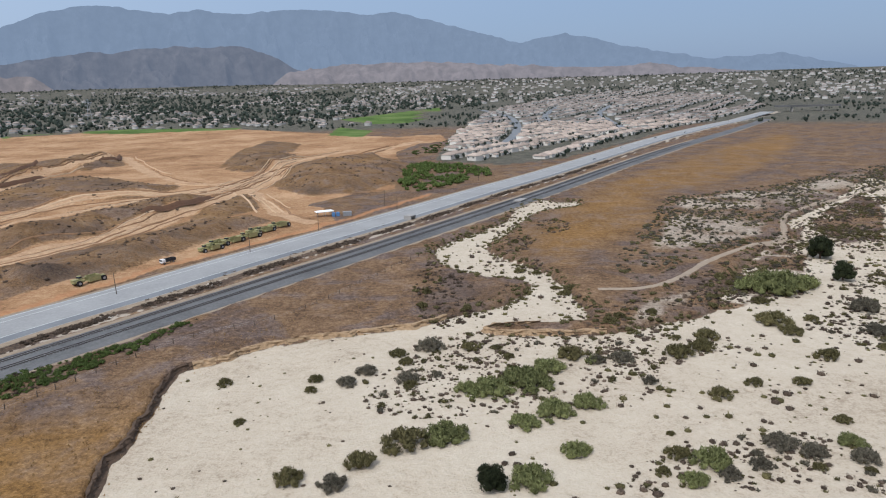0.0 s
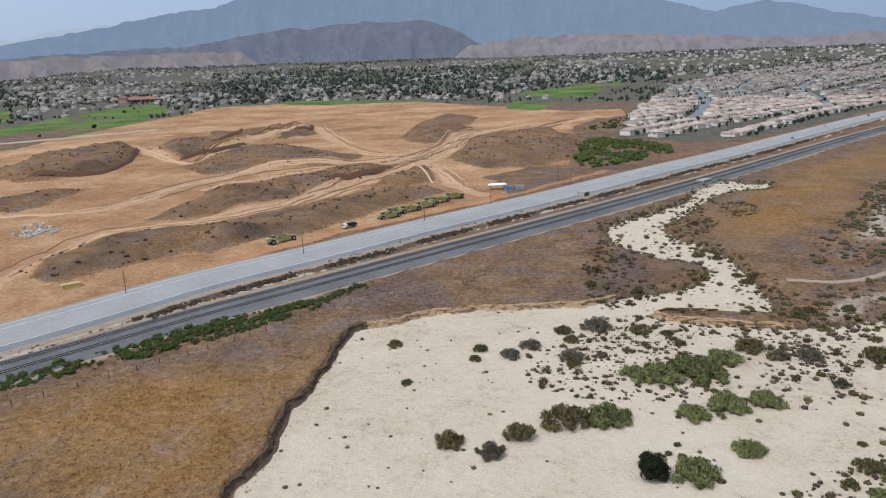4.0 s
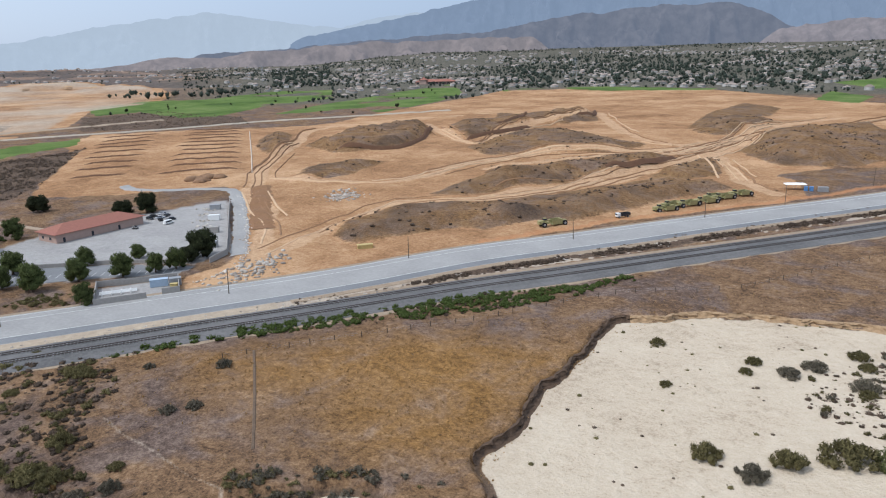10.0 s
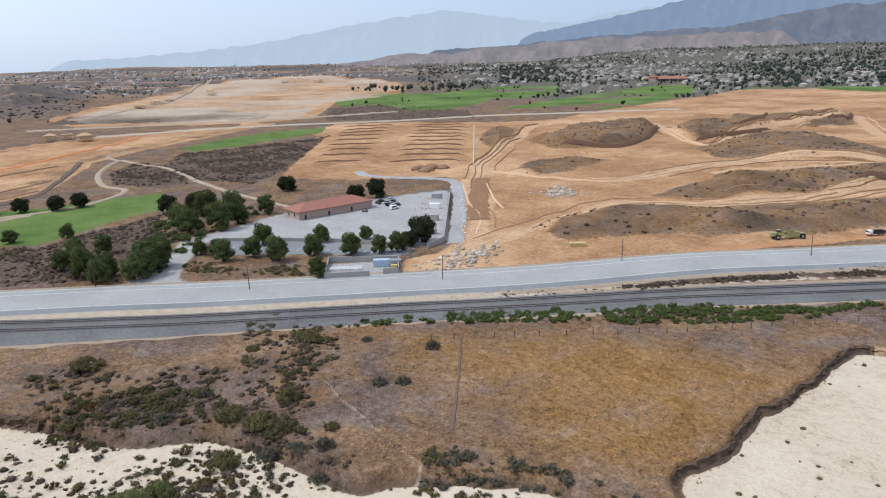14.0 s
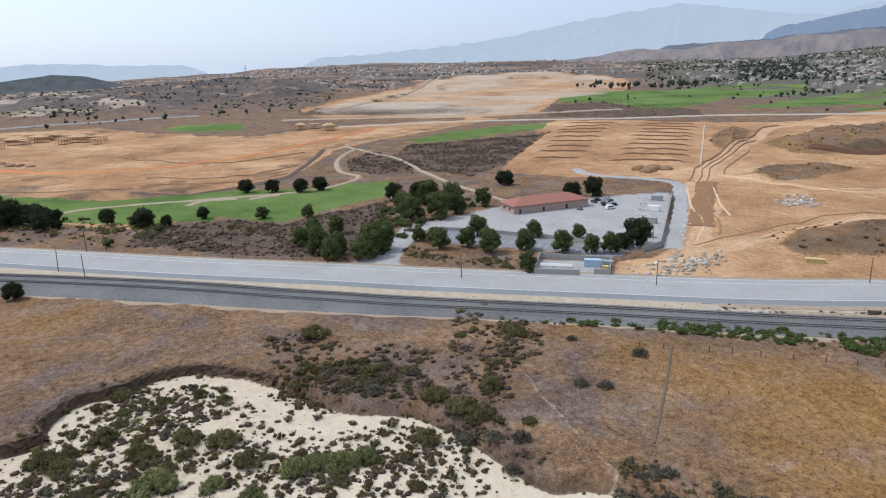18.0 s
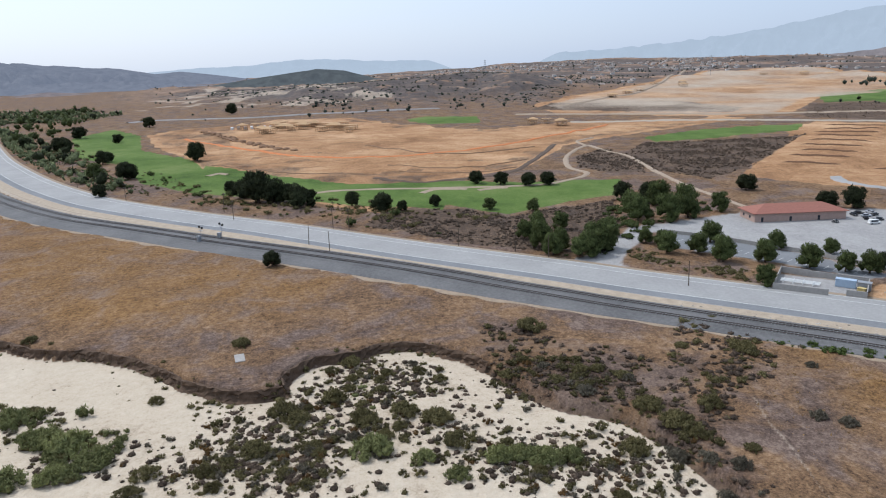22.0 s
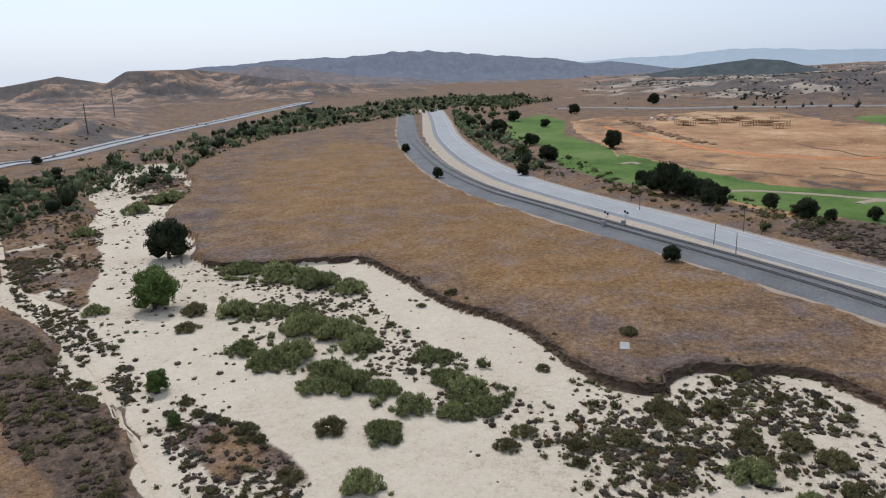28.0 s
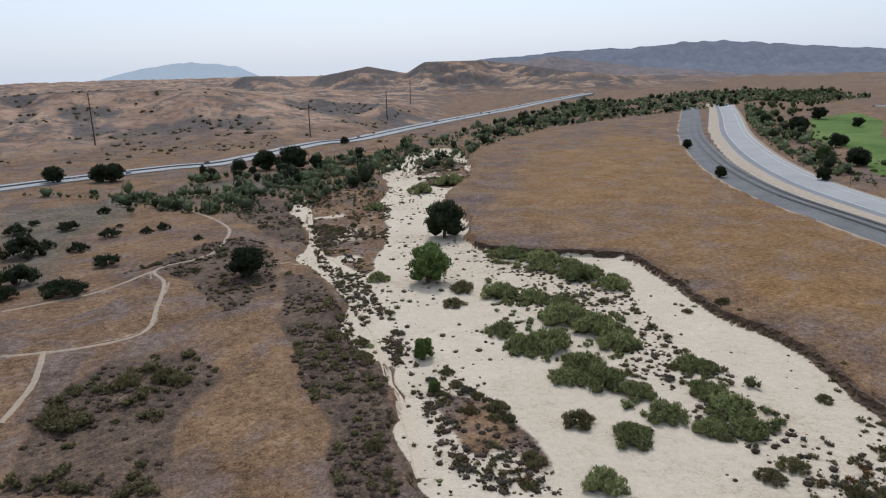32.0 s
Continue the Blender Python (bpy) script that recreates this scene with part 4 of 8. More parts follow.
def survey(X, Y):
    """Height and cover of the ground at many places."""
    wx = X + (fbm(X, Y, 18, 2, 21) - 0.5) * 6
    wy = Y + (fbm(X, Y, 18, 2, 22) - 0.5) * 6
    z, hill, gully = land(X, Y)
    road, rail = lines_gap(ROAD[::5], X, Y), lines_gap(RAIL[::10], X, Y)
    flat = smooth((np.minimum(road - 15, rail - 9)) / 12)
    r = np.hypot(X, Y)
    cover = {}
    dirt = np.zeros(X.shape)
    for p in (DIRT_EAST, DIRT_WEST, DIRT_WEST_2, DIRT_NORTH):
        dirt = np.maximum(dirt, smooth(within(p, wx, wy) / 6 + 0.5))
    sand = np.zeros(X.shape)
    bank = np.zeros(X.shape)
    fall = np.zeros(X.shape)
    for p in WASHES:
        sd = within(p, X, Y)
        sand = np.maximum(sand, smooth((sd - 0.4) / 1.0))
        fall = np.maximum(fall, smooth((sd + 1.7) / 1.3))
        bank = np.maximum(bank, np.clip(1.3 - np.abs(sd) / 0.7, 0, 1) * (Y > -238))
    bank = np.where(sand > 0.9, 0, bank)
    for p in (ISLE_A, ISLE_B, BAR_A, BAR_B, BAR_C):
        sand = sand * (1 - smooth(within(p, wx, wy) / 6 + 0.3) * np.clip(2.6 * fbm(X, Y, 16, 4, 35) - 0.45, 0, 0.95))
    z = z - (2.6 - 1.0 * smooth((Y - 60) / 25)) * fall
    hollow = lines_gap(FREEWAY_LINE, X, Y, 90)
    z = z * smooth((hollow - 18) / 70)
    scrub = np.zeros(X.shape)
    tawny = np.zeros(X.shape)
    for p, h, soft in MOUNDS:
        sd = within(p, wx, wy, 60)
        s = smooth(sd / soft + 0.25)
        z = z + h * s * (0.25 + 0.95 * fbm(X, Y, 34, 4, 31))
        grassy = smooth(sd / 12 + 0.75)
        dirt = dirt * (1 - grassy * (0.5 + 0.5 * fbm(X, Y, 28, 3, 33)))
        scrub = np.maximum(scrub, grassy * (0.72 * fbm(X, Y, 24, 4, 34) + 0.02))
        tawny = np.maximum(tawny, grassy * 0.5)
    for p in (SCRUB_1, SCRUB_2, SCRUB_3, SCRUB_5, SCRUB_6, SCRUB_8, SCRUB_9, ROUGH_1, ROUGH_2, ROUGH_3, ROUGH_4):
        scrub = np.maximum(scrub, smooth(within(p, wx, wy) / 8 + 0.5) * (0.42 if p is SCRUB_5 or p is SCRUB_8 or p is SCRUB_6 else 1.0 if p is SCRUB_1 or p is SCRUB_2 else 0.78))
    ditch = lines_gap(shifted_line(ROAD[::5], 19.5), wx, wy)
    scrub = np.maximum(scrub, smooth((3.2 - ditch) / 1.5 + 0.5) * ((Y > 180) & (Y < 1000)) * 0.95)
    for p in (PAD_1, PAD_2):
        s = smooth(within(p, X, Y) / 12)
        z = z + s * 0.8
    green = np.zeros(X.shape)
    for p in (GOLF_1, GOLF_2, GOLF_3, GOLF_4, GOLF_5, GOLF_6, GOLF_7, GOLF_8, GOLF_9):
        broken = np.clip(4.5 * fbm(X, Y, 110, 4, 36) - 1.35, 0, 1) if p in (GOLF_4, GOLF_5, GOLF_7, GOLF_9) else 1
        green = np.maximum(green, smooth(within(p, wx, wy) / 5 + 0.5) * broken)
    gold = tawny
    for p in (GOLD_1, GOLD_2, GOLD_3, GOLD_4):
        gold = np.maximum(gold, smooth(within(p, wx, wy) / 25 + 0.5) * (0.65 if p is GOLD_2 else 0.12 if p is GOLD_4 else 1))
    path = np.zeros(X.shape)
    for p, w, f in TRACKS:
        path = np.maximum(path, smooth((w - lines_gap(p, wx, wy)) / 1.6 + 0.5) * f)
    haul = np.zeros(X.shape)
    for p in HAULS:
        w = 5 + r * 0.004
        g = lines_gap(p, wx, wy)
        haul = np.maximum(haul, smooth((w - g) / 6 + 0.3) * (0.78 + 0.15 * np.sin(g * 1.1)))
        k = smooth((w + 6 - g) / 10)
        scrub = scrub * (1 - k)
        dirt = np.maximum(dirt, k)
    orange = smooth((2.2 - lines_gap(ORANGE_EDGE, wx, wy)) / 1.5 + 0.5) * 0.9
    pave = np.zeros(X.shape)
    beyond = lines_gap(shifted_line(ROAD[::5], 6), X, Y, 60) > lines_gap(shifted_line(ROAD[::5], -6), X, Y, 60)
    shoulder = smooth((np.where(beyond, 11, 24) - road) / 2 + 0.5) * smooth((rail - 8) / 2 + 0.5)
    pale = smooth(within(DIRT_NORTH, wx, wy) / 30) * (0.3 + 0.4 * fbm(X, Y, 120, 3, 66))
    path = np.maximum(path, pale)
    path = np.maximum(path, smooth(within(BADLAND, wx, wy, 60) / 40 + 0.3) * np.clip(2.6 * fbm(X, Y, 60, 4, 70) - 1.05, 0, 0.55))
    scrub = np.maximum(scrub, smooth(within(BROWN_FIELD, wx, wy) / 8 + 0.3) * 0.7)
    for p in (SCRUB_4, SCRUB_7):
        path = np.maximum(path, smooth(within(p, wx, wy) / 14) * (0.1 + 0.75 * fbm(X, Y, 22, 4, 69)))
    west = np.maximum(smooth(within(DIRT_WEST, wx, wy) / 10), smooth(within(DIRT_WEST_2, wx, wy) / 10))
    fill_ = west * smooth((34 - within(DIRT_WEST, wx, wy)) / 12) * (Y < 330)
    scrub = np.maximum(scrub, fill_ * (0.15 + 0.55 * fbm(X, Y, 20, 3, 63)))
    scrub = np.maximum(scrub, west * (np.sin(r / 7 + 9 * fbm(X, Y, 90, 2, 67)) > 0.72) * 0.5 * (fbm(X, Y, 150, 2, 68) > 0.47))
    path = np.maximum(path, shoulder * (1 - smooth((3.2 - ditch) / 1.5 + 0.5) * (Y > 180)))
    pave = np.maximum(pave, shoulder * 0.12 * (1 - smooth((3.2 - ditch) / 1.5 + 0.5) * (Y > 180)))
    for p in (YARD, PARKING, DRIVE, ENCLOSURE):
        pave = np.maximum(pave, smooth(within(p, X, Y) / 1.0 + 0.5))
    az = np.degrees(np.arctan2(-X, Y))
    town = smooth((r - 1250) / 150) * smooth((60 - az) / 10) * (1 - green) * (1 - dirt)
    town = np.where(within(TOWN_NEAR, X, Y) > 0, 1, town)
    for p in (MEADOW, MEADOW_2):
        town = np.maximum(town, smooth(within(p, wx, wy) / 12 + 0.4) * 0.7)
    rough = (fbm(X, Y, 14, 4, 41) - 0.5) * (0.9 + 1.6 * dirt + 1.4 * scrub) * (1 - 0.6 * sand) * (1 - 0.7 * green)
    z = z * flat + rough * flat * (1 - pave) - 0.1 * (1 - flat)
    return z, dict(sand=sand, dirt=dirt, green=green, scrub=scrub * (1 - sand), gold=gold, path=path * (1 - sand * 0.3), town=town, orange=orange, bank=bank, pave=pave, hill=hill * (1 - dirt), gully=gully, haul=haul)


SHEET = []


def sheet():
    az = np.concatenate([np.arange(-42, 188, 0.24), np.arange(188, 318, 2.5)])
    rows = [0.002, 30, 60, 85]
    el = 38.0
    while el > 4.2:
        rows.append(H / math.tan(radians(el)))
        el -= 0.17 if el > 12 else 0.11
    while rows[-1] < 4650:
        rows.append(rows[-1] * 1.011)
    R, AZ = np.meshgrid(np.array(rows), np.radians(az), indexing="ij")
    X, Y = 0.3 - R * np.sin(AZ), 0.2 + R * np.cos(AZ)
    z, cv = survey(X.ravel(), Y.ravel())
    nr, na = R.shape
    i, j = np.meshgrid(np.arange(nr - 1), np.arange(na), indexing="ij")
    j2 = (j + 1) % na
    quads = np.stack([i * na + j, (i + 1) * na + j, (i + 1) * na + j2, i * na + j2], -1).reshape(-1, 4)[:, ::-1]
    me = bpy.data.meshes.new("ground")
    me.vertices.add(nr * na)
    me.vertices.foreach_set("co", np.stack([X.ravel(), Y.ravel(), z], 1).ravel())
    me.loops.add(quads.size)
    me.loops.foreach_set("vertex_index", quads.ravel().astype(np.int32))
    me.polygons.add(len(quads))
    me.polygons.foreach_set("loop_start", np.arange(0, quads.size, 4, dtype=np.int32))
    me.polygons.foreach_set("use_smooth", np.ones(len(quads), bool))
    me.update(calc_edges=True)
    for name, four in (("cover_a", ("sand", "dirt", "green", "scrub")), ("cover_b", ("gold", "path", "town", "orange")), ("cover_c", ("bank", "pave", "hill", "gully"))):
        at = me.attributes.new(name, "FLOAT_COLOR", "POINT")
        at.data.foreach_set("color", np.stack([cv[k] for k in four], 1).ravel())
    me.attributes.new("haul", "FLOAT", "POINT").data.foreach_set("value", cv["haul"])
    me.materials.append(GROUND)
    SHEET[:] = [np.array(rows), az, z.reshape(nr, na)]
    return tagged(new("ground", me), "dry valley ground with sandy wash, fields and graded dirt", "ground", kind="structure")


sheet()


def gentle(x, y):
    """Where the edge of the wash is a low brushy slope with no cut face."""
    soft_ = (x > -25) & (y > 90) & (np.minimum(lines_gap(LOW_BANK, x, y), lines_gap(ISLE_BANK, x, y)) > 7)
    return soft_ | ((x > -168) & (x < -60) & (y > 0) & (y < 100)) | ((x > -128) & (y < -60)) | (y < -238)


def bank_strip(outline, seed):
    """The cut earth face round a wash."""
    p = np.vstack([outline, outline[:1]])
    s_ = np.concatenate([[0], np.cumsum(np.linalg.norm(np.diff(p, axis=0), axis=1))])
    q_ = np.arange(0, s_[-1], 0.9)
    p = np.stack([np.interp(q_, s_, p[:, 0]), np.interp(q_, s_, p[:, 1])], 1)
    t = np.gradient(p, axis=0)
    t /= np.linalg.norm(t, axis=1)[:, None]
    n = np.stack([-t[:, 1], t[:, 0]], 1)
    mid = p[:-1] + n[:-1] * 0.5
    if np.median(within(outline, mid[:, 0], mid[:, 1])) < 0:
        n = -n
    rows = ((-0.8, 0.02), (-0.35, -0.06), (-0.22, -0.7), (-0.15, -1.4), (0.0, -2.05), (0.45, -2.5), (1.3, -2.8))
    V = []
    for k, (o, h) in enumerate(rows):
        w = (vnoise(p[:, 0] / 1.1, p[:, 1] / 1.1, seed + k) - 0.5) * (1.1 if 0 < k < 6 else 0.7) + (fbm(p[:, 0], p[:, 1], 3.5, 2, seed) - 0.5) * 1.4 * (k > 0)
        V.append(np.column_stack([p + n * (o + w)[:, None], h * (1 - 0.385 * smooth((p[:, 1] - 60) / 25)) + (vnoise(p[:, 0] / 2, p[:, 1] / 2, seed + 20 + k) - 0.5) * (0.4 if 0 < k < 6 else 0.05)]))
    V = np.stack(V, 1)
    keep = np.hypot(p[:, 0], p[:, 1]) > 92
    keep &= ~gentle(p[:, 0], p[:, 1])
    for q in WASHES:
        if q is not outline:
            keep &= within(q, p[:, 0], p[:, 1]) < -0.5
    m = len(rows)
    F = [(i * m + j, i * m + j + 1, (i + 1) * m + j + 1, (i + 1) * m + j) for i in range(len(p) - 1) if keep[i] and keep[i + 1] for j in range(m - 1)]
    pale = np.minimum(lines_gap(LOW_BANK, p[:, 0], p[:, 1]), lines_gap(ISLE_BANK, p[:, 0], p[:, 1])) < 9
    for tan_, material, label in ((False, BANK_SHADED, "steep eroded earth bank of the wash, darkened for its shaded face"), (True, BANK_TAN, "low tan earth cliff at the edge of the wash")):
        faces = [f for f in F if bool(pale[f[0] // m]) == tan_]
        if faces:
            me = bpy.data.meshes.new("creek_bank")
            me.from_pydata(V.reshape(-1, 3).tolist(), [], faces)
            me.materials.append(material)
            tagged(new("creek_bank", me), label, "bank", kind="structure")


# One bank earth in two colours: shade painted dark, sunlit stretches left tan.
BANK_SHADED = plain("shaded_bank_earth", (0.095, 0.062, 0.041), 0.95, 0.55, 0.8)
BANK_TAN = plain("sunlit_tan_bank_earth", (0.33, 0.225, 0.13), 0.95, 0.4, 0.8)
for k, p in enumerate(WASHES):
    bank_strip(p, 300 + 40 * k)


def heights(x, y):
    """Height of the built ground sheet at many places."""
    x, y = np.asarray(x, float) - 0.3, np.asarray(y, float) - 0.2
    rows, az, z = SHEET
    a = np.degrees(np.arctan2(-x, y))
    a = np.where(a < az[0], a + 360, a)
    r = np.clip(np.hypot(x, y), rows[0], rows[-1] - 1)
    i = np.clip(np.searchsorted(rows, r) - 1, 0, len(rows) - 2)
    j = np.clip(np.searchsorted(az, a) - 1, 0, len(az) - 2)
    u = (r - rows[i]) / (rows[i + 1] - rows[i])
    v = np.clip((a - az[j]) / (az[j + 1] - az[j]), 0, 1)
    return (z[i, j] * (1 - v) + z[i, j + 1] * v) * (1 - u) + (z[i + 1, j] * (1 - v) + z[i + 1, j + 1] * v) * u


def ground_z(x, y):
    return float(heights([x], [y])[0])


def trail(name, line, width, material, label, cat="path"):
    """A worn path that lies on the ground."""
    p = curve(line, 2.0)
    t = np.gradient(p, axis=0)
    t /= np.linalg.norm(t, axis=1)[:, None]
    n = np.stack([-t[:, 1], t[:, 0]], 1)
    V = []
    for k, o in enumerate((-1.0, -0.5, 0.0, 0.5, 1.0)):
        w = width * o * (0.75 + 0.5 * vnoise(p[:, 0] / 3, p[:, 1] / 3, 400 + k))
        q = p + n * w[:, None]
        V.append(np.column_stack([q, heights(q[:, 0], q[:, 1]) + (0.16 + 0.0012 * np.maximum(0, np.hypot(q[:, 0], q[:, 1]) - 250) if 0 < k < 4 else -0.1)]))
    V = np.stack(V, 1).reshape(-1, 3)
    F = [(i * 5 + j, i * 5 + j + 1, i * 5 + j + 6, i * 5 + j + 5) for i in range(len(p) - 1) for j in range(4)]
    me = bpy.data.meshes.new(name)
    me.from_pydata(V.tolist(), [], F)
    me.materials.append(material)
    return tagged(new(name, me), label, cat, kind="structure")


TRAIL = plain("pale_trodden_dirt", (0.32, 0.248, 0.178), 0.95, 0.22, 0.5)
for line_, w_ in ((TRACK_1, 1.7), (TRACK_2, 0.9), (TRACK_3, 0.8), (TRACK_4, 1.0), (PATH_1, 2.3), (PATH_2, 2.0)):
    trail("dirt_path", line_, w_, TRAIL, "narrow pale dirt path worn into dry ground")
trail("old_fence_line", OLD_LINE, 0.45, plain("burnt_grass", (0.125, 0.088, 0.06), 0.95, 0.4, 0.8), "dark strip of dead grass along an old fence line", "path")
RUT = plain("trodden_sand", (0.5, 0.405, 0.295), 0.95, 0.2, 0.8)
for line_, w_ in ((RUT_1, 1.5),):
    trail("wheel_rut", line_, w_, RUT, "shallow wheel rut worn into the pale sand")
for line_ in (BUNKER_1, BUNKER_2, BUNKER_3):
    trail("sand_bunker", [line_[0], line_[1], line_[2]], 2.6, TRAIL, "pale sand bunker set in the green fairway", "bunker")


trail("graded_road", NORTH_ROAD, 7.0, plain("pale_graded_road", (0.36, 0.31, 0.245), 0.95, 0.18, 0.2), "pale graded road along the edge of the dirt", "road")
for line_, w_ in ((PALE_LANE, 8.0), (PALE_LANE_2, 6.0)):
    trail("graded_road", line_, w_, TRAIL, "pale dirt road across the far building land", "road")
trail("tilled_strip", TILLED, 6.5, plain("tilled_brown_earth", (0.22, 0.118, 0.058), 0.95, 0.35, 0.9), "tilled brown earth ramp beside the yard drive", "earth")
trail("survey_line", SURVEY_LINE, 0.55, plain("pale_chalk_line", (0.5, 0.43, 0.35), 0.9, 0.15, 0.5), "pale chalk line across the graded pads")
trail("orange_fence_line", ORANGE_2, 2.6, plain("orange_clay", (0.52, 0.19, 0.07), 0.95, 0.2, 0.3), "bright orange clay strip across the graded land", "earth")
trail("cut_edge", CUT_LINE, 2.8, plain("dark_fill_edge", (0.10, 0.07, 0.05), 0.95, 0.4, 0.4), "dark raw earth edge of the fill above the fairway", "earth")
for line_ in (CONTOUR_1, CONTOUR_2, CONTOUR_3, CONTOUR_4):
    trail("contour_cut", line_, 0.9, plain("brown_contour_earth", (0.2, 0.125, 0.075), 0.95, 0.3, 0.5), "thin brown contour cut along the fill slope", "earth")
trail("valley_road", VALLEY_ROAD, 5.5, plain("grey_valley_asphalt", (0.27, 0.26, 0.25), 0.9, 0.15, 0.3), "grey road across the valley floor", "road")
RUT_DARK = plain("dark_haul_rut", (0.26, 0.148, 0.078), 0.95, 0.35, 0.6)
RUT_PALE = plain("pale_haul_rut", (0.53, 0.365, 0.225), 0.95, 0.2, 0.6)
turn_ = np.random.default_rng(14)
for line_ in HAULS:
    for off_ in (-13, -8.5, -5.0, -2.0, 1.8, 4.8, 8.0, 12.5):
        c_ = shifted_line(line_, off_ + turn_.normal() * 1.2)
        c_ = c_ + np.stack([fbm(c_[:, 0], c_[:, 1], 60, 2, 91), fbm(c_[:, 0], c_[:, 1], 60, 2, 92)], 1) * 8 - 4
        i0, i1 = sorted(turn_.integers(0, len(c_), 2))
        if i1 - i0 > 4:
            trail("haul_rut", c_[i0:i1:2], 0.45 + 0.4 * turn_.random(), RUT_DARK if turn_.random() < 0.6 else RUT_PALE, "wheel rut pressed into the graded dirt")


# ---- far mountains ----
def hazed_mountain_material(name, col, haze_glow, amount):
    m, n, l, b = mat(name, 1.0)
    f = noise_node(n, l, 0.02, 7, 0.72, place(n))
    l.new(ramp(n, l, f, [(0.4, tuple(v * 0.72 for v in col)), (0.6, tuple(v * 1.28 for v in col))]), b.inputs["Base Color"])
    # The haze of distance is painted as an emission of the surface.
    b.inputs["Emission Color"].default_value = (*haze_glow, 1)
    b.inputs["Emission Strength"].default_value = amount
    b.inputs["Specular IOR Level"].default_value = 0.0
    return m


def range_of(name, line, top, foot, seed, material, label):
    a, e = np.array(line).T
    az = np.arange(a[0] - 4, a[-1] + 4, 0.12)
    u = np.linspace(0, 1, 26)
    U, AZ = np.meshgrid(u, az, indexing="ij")
    R = foot + (top - foot) * U
    crest = (H + top * np.tan(np.radians(np.interp(AZ, a, e)))) * smooth((AZ - a[0] + 4) / 4) * smooth((a[-1] + 4 - AZ) / 4)
    X, Y = -R * np.sin(np.radians(AZ)), R * np.cos(np.radians(AZ))
    rid = np.clip(np.abs(2 * fbm(X, Y, 190, 5, seed) - 1) * 2.4, 0, 1)
    Z = -20 + (crest + 20) * (U ** 0.8) * (1 - 0.75 * rid * (1 - U ** 4)) + (fbm(X, Y, 60, 3, seed + 9) - 0.5) * np.clip(0.2 * crest - 8, 2, 26) * U
    nr, na = R.shape
    verts = np.stack([X.ravel(), Y.ravel(), Z.ravel()], 1)
    faces = [(i * na + j, i * na + j + 1, (i + 1) * na + j + 1, (i + 1) * na + j) for i in range(nr - 1) for j in range(na - 1)]
    me = bpy.data.meshes.new(name)
    me.from_pydata(verts.tolist(), [], faces)
    me.polygons.foreach_set("use_smooth", np.ones(len(faces), bool))
    me.materials.append(material)
    return tagged(new(name, me), label, "mountains", kind="structure")


# Blue and pale tones here are haze put into the emission over dark rock.
NORTH_HAZE = hazed_mountain_material("haze_blue_mountain", (0.024, 0.028, 0.034), (0.25, 0.325, 0.445), 0.95)
PALE_HAZE = hazed_mountain_material("haze_pale_mountain", (0.025, 0.028, 0.032), (0.50, 0.59, 0.69), 1.0)
range_of("backdrop_north", SKY_NORTH, 4880, 4560, 71, NORTH_HAZE, "distant hazy blue mountain range")
# Nearer hills: brush or tan base colour, with haze added as bluish emission.
HILL_HAZE = hazed_mountain_material("hazed_chaparral_hill", (0.052, 0.046, 0.042), (0.155, 0.19, 0.26), 0.85)
HILL_TAN = hazed_mountain_material("hazed_tan_hill", (0.11, 0.087, 0.075), (0.22, 0.22, 0.25), 0.72)
range_of("backdrop_hill", SKY_HILL, 4520, 4180, 75, HILL_HAZE, "dark chaparral hill in haze beyond the town")
range_of("backdrop_foothills", SKY_MID, 4120, 3800, 76, HILL_TAN, "dry tan foothills in haze beyond the town")
FOOT_TAN = hazed_mountain_material("hazy_tan_foothill", (0.11, 0.09, 0.085), (0.26, 0.27, 0.31), 0.6)
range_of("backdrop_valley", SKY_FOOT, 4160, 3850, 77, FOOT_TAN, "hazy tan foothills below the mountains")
# Ridge, spurs and brush hill glow too, in place of haze before them.
SPUR_HAZE = hazed_mountain_material("hazy_chaparral_ridge", (0.062, 0.06, 0.06), (0.20, 0.235, 0.31), 0.75)
SPUR_TAN = hazed_mountain_material("hazy_brown_spurs", (0.13, 0.10, 0.085), (0.17, 0.18, 0.225), 0.5)
DARK_HILL = hazed_mountain_material("hazy_dark_brush_hill", (0.045, 0.05, 0.046), (0.15, 0.17, 0.2), 0.4)
range_of("backdrop_southwest", SKY_L3, 4200, 3000, 78, SPUR_HAZE, "hazy blue chaparral ridge at the end of the valley")
range_of("backdrop_spurs", SKY_SPUR, 3000, 2150, 79, SPUR_TAN, "hazy brown spurs below the hazy ridge")
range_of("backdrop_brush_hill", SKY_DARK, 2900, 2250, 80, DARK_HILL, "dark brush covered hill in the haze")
range_of("backdrop_northwest", SKY_PALE, 4910, 4700, 72, PALE_HAZE, "faint pale blue mountains in haze")
range_of("backdrop_west", SKY_WEST, 4900, 4500, 73, PALE_HAZE, "faint pale blue ridge in haze")
range_of("backdrop_south", SKY_SOUTH, 4900, 4500, 74, PALE_HAZE, "faint pale blue mountain in haze")


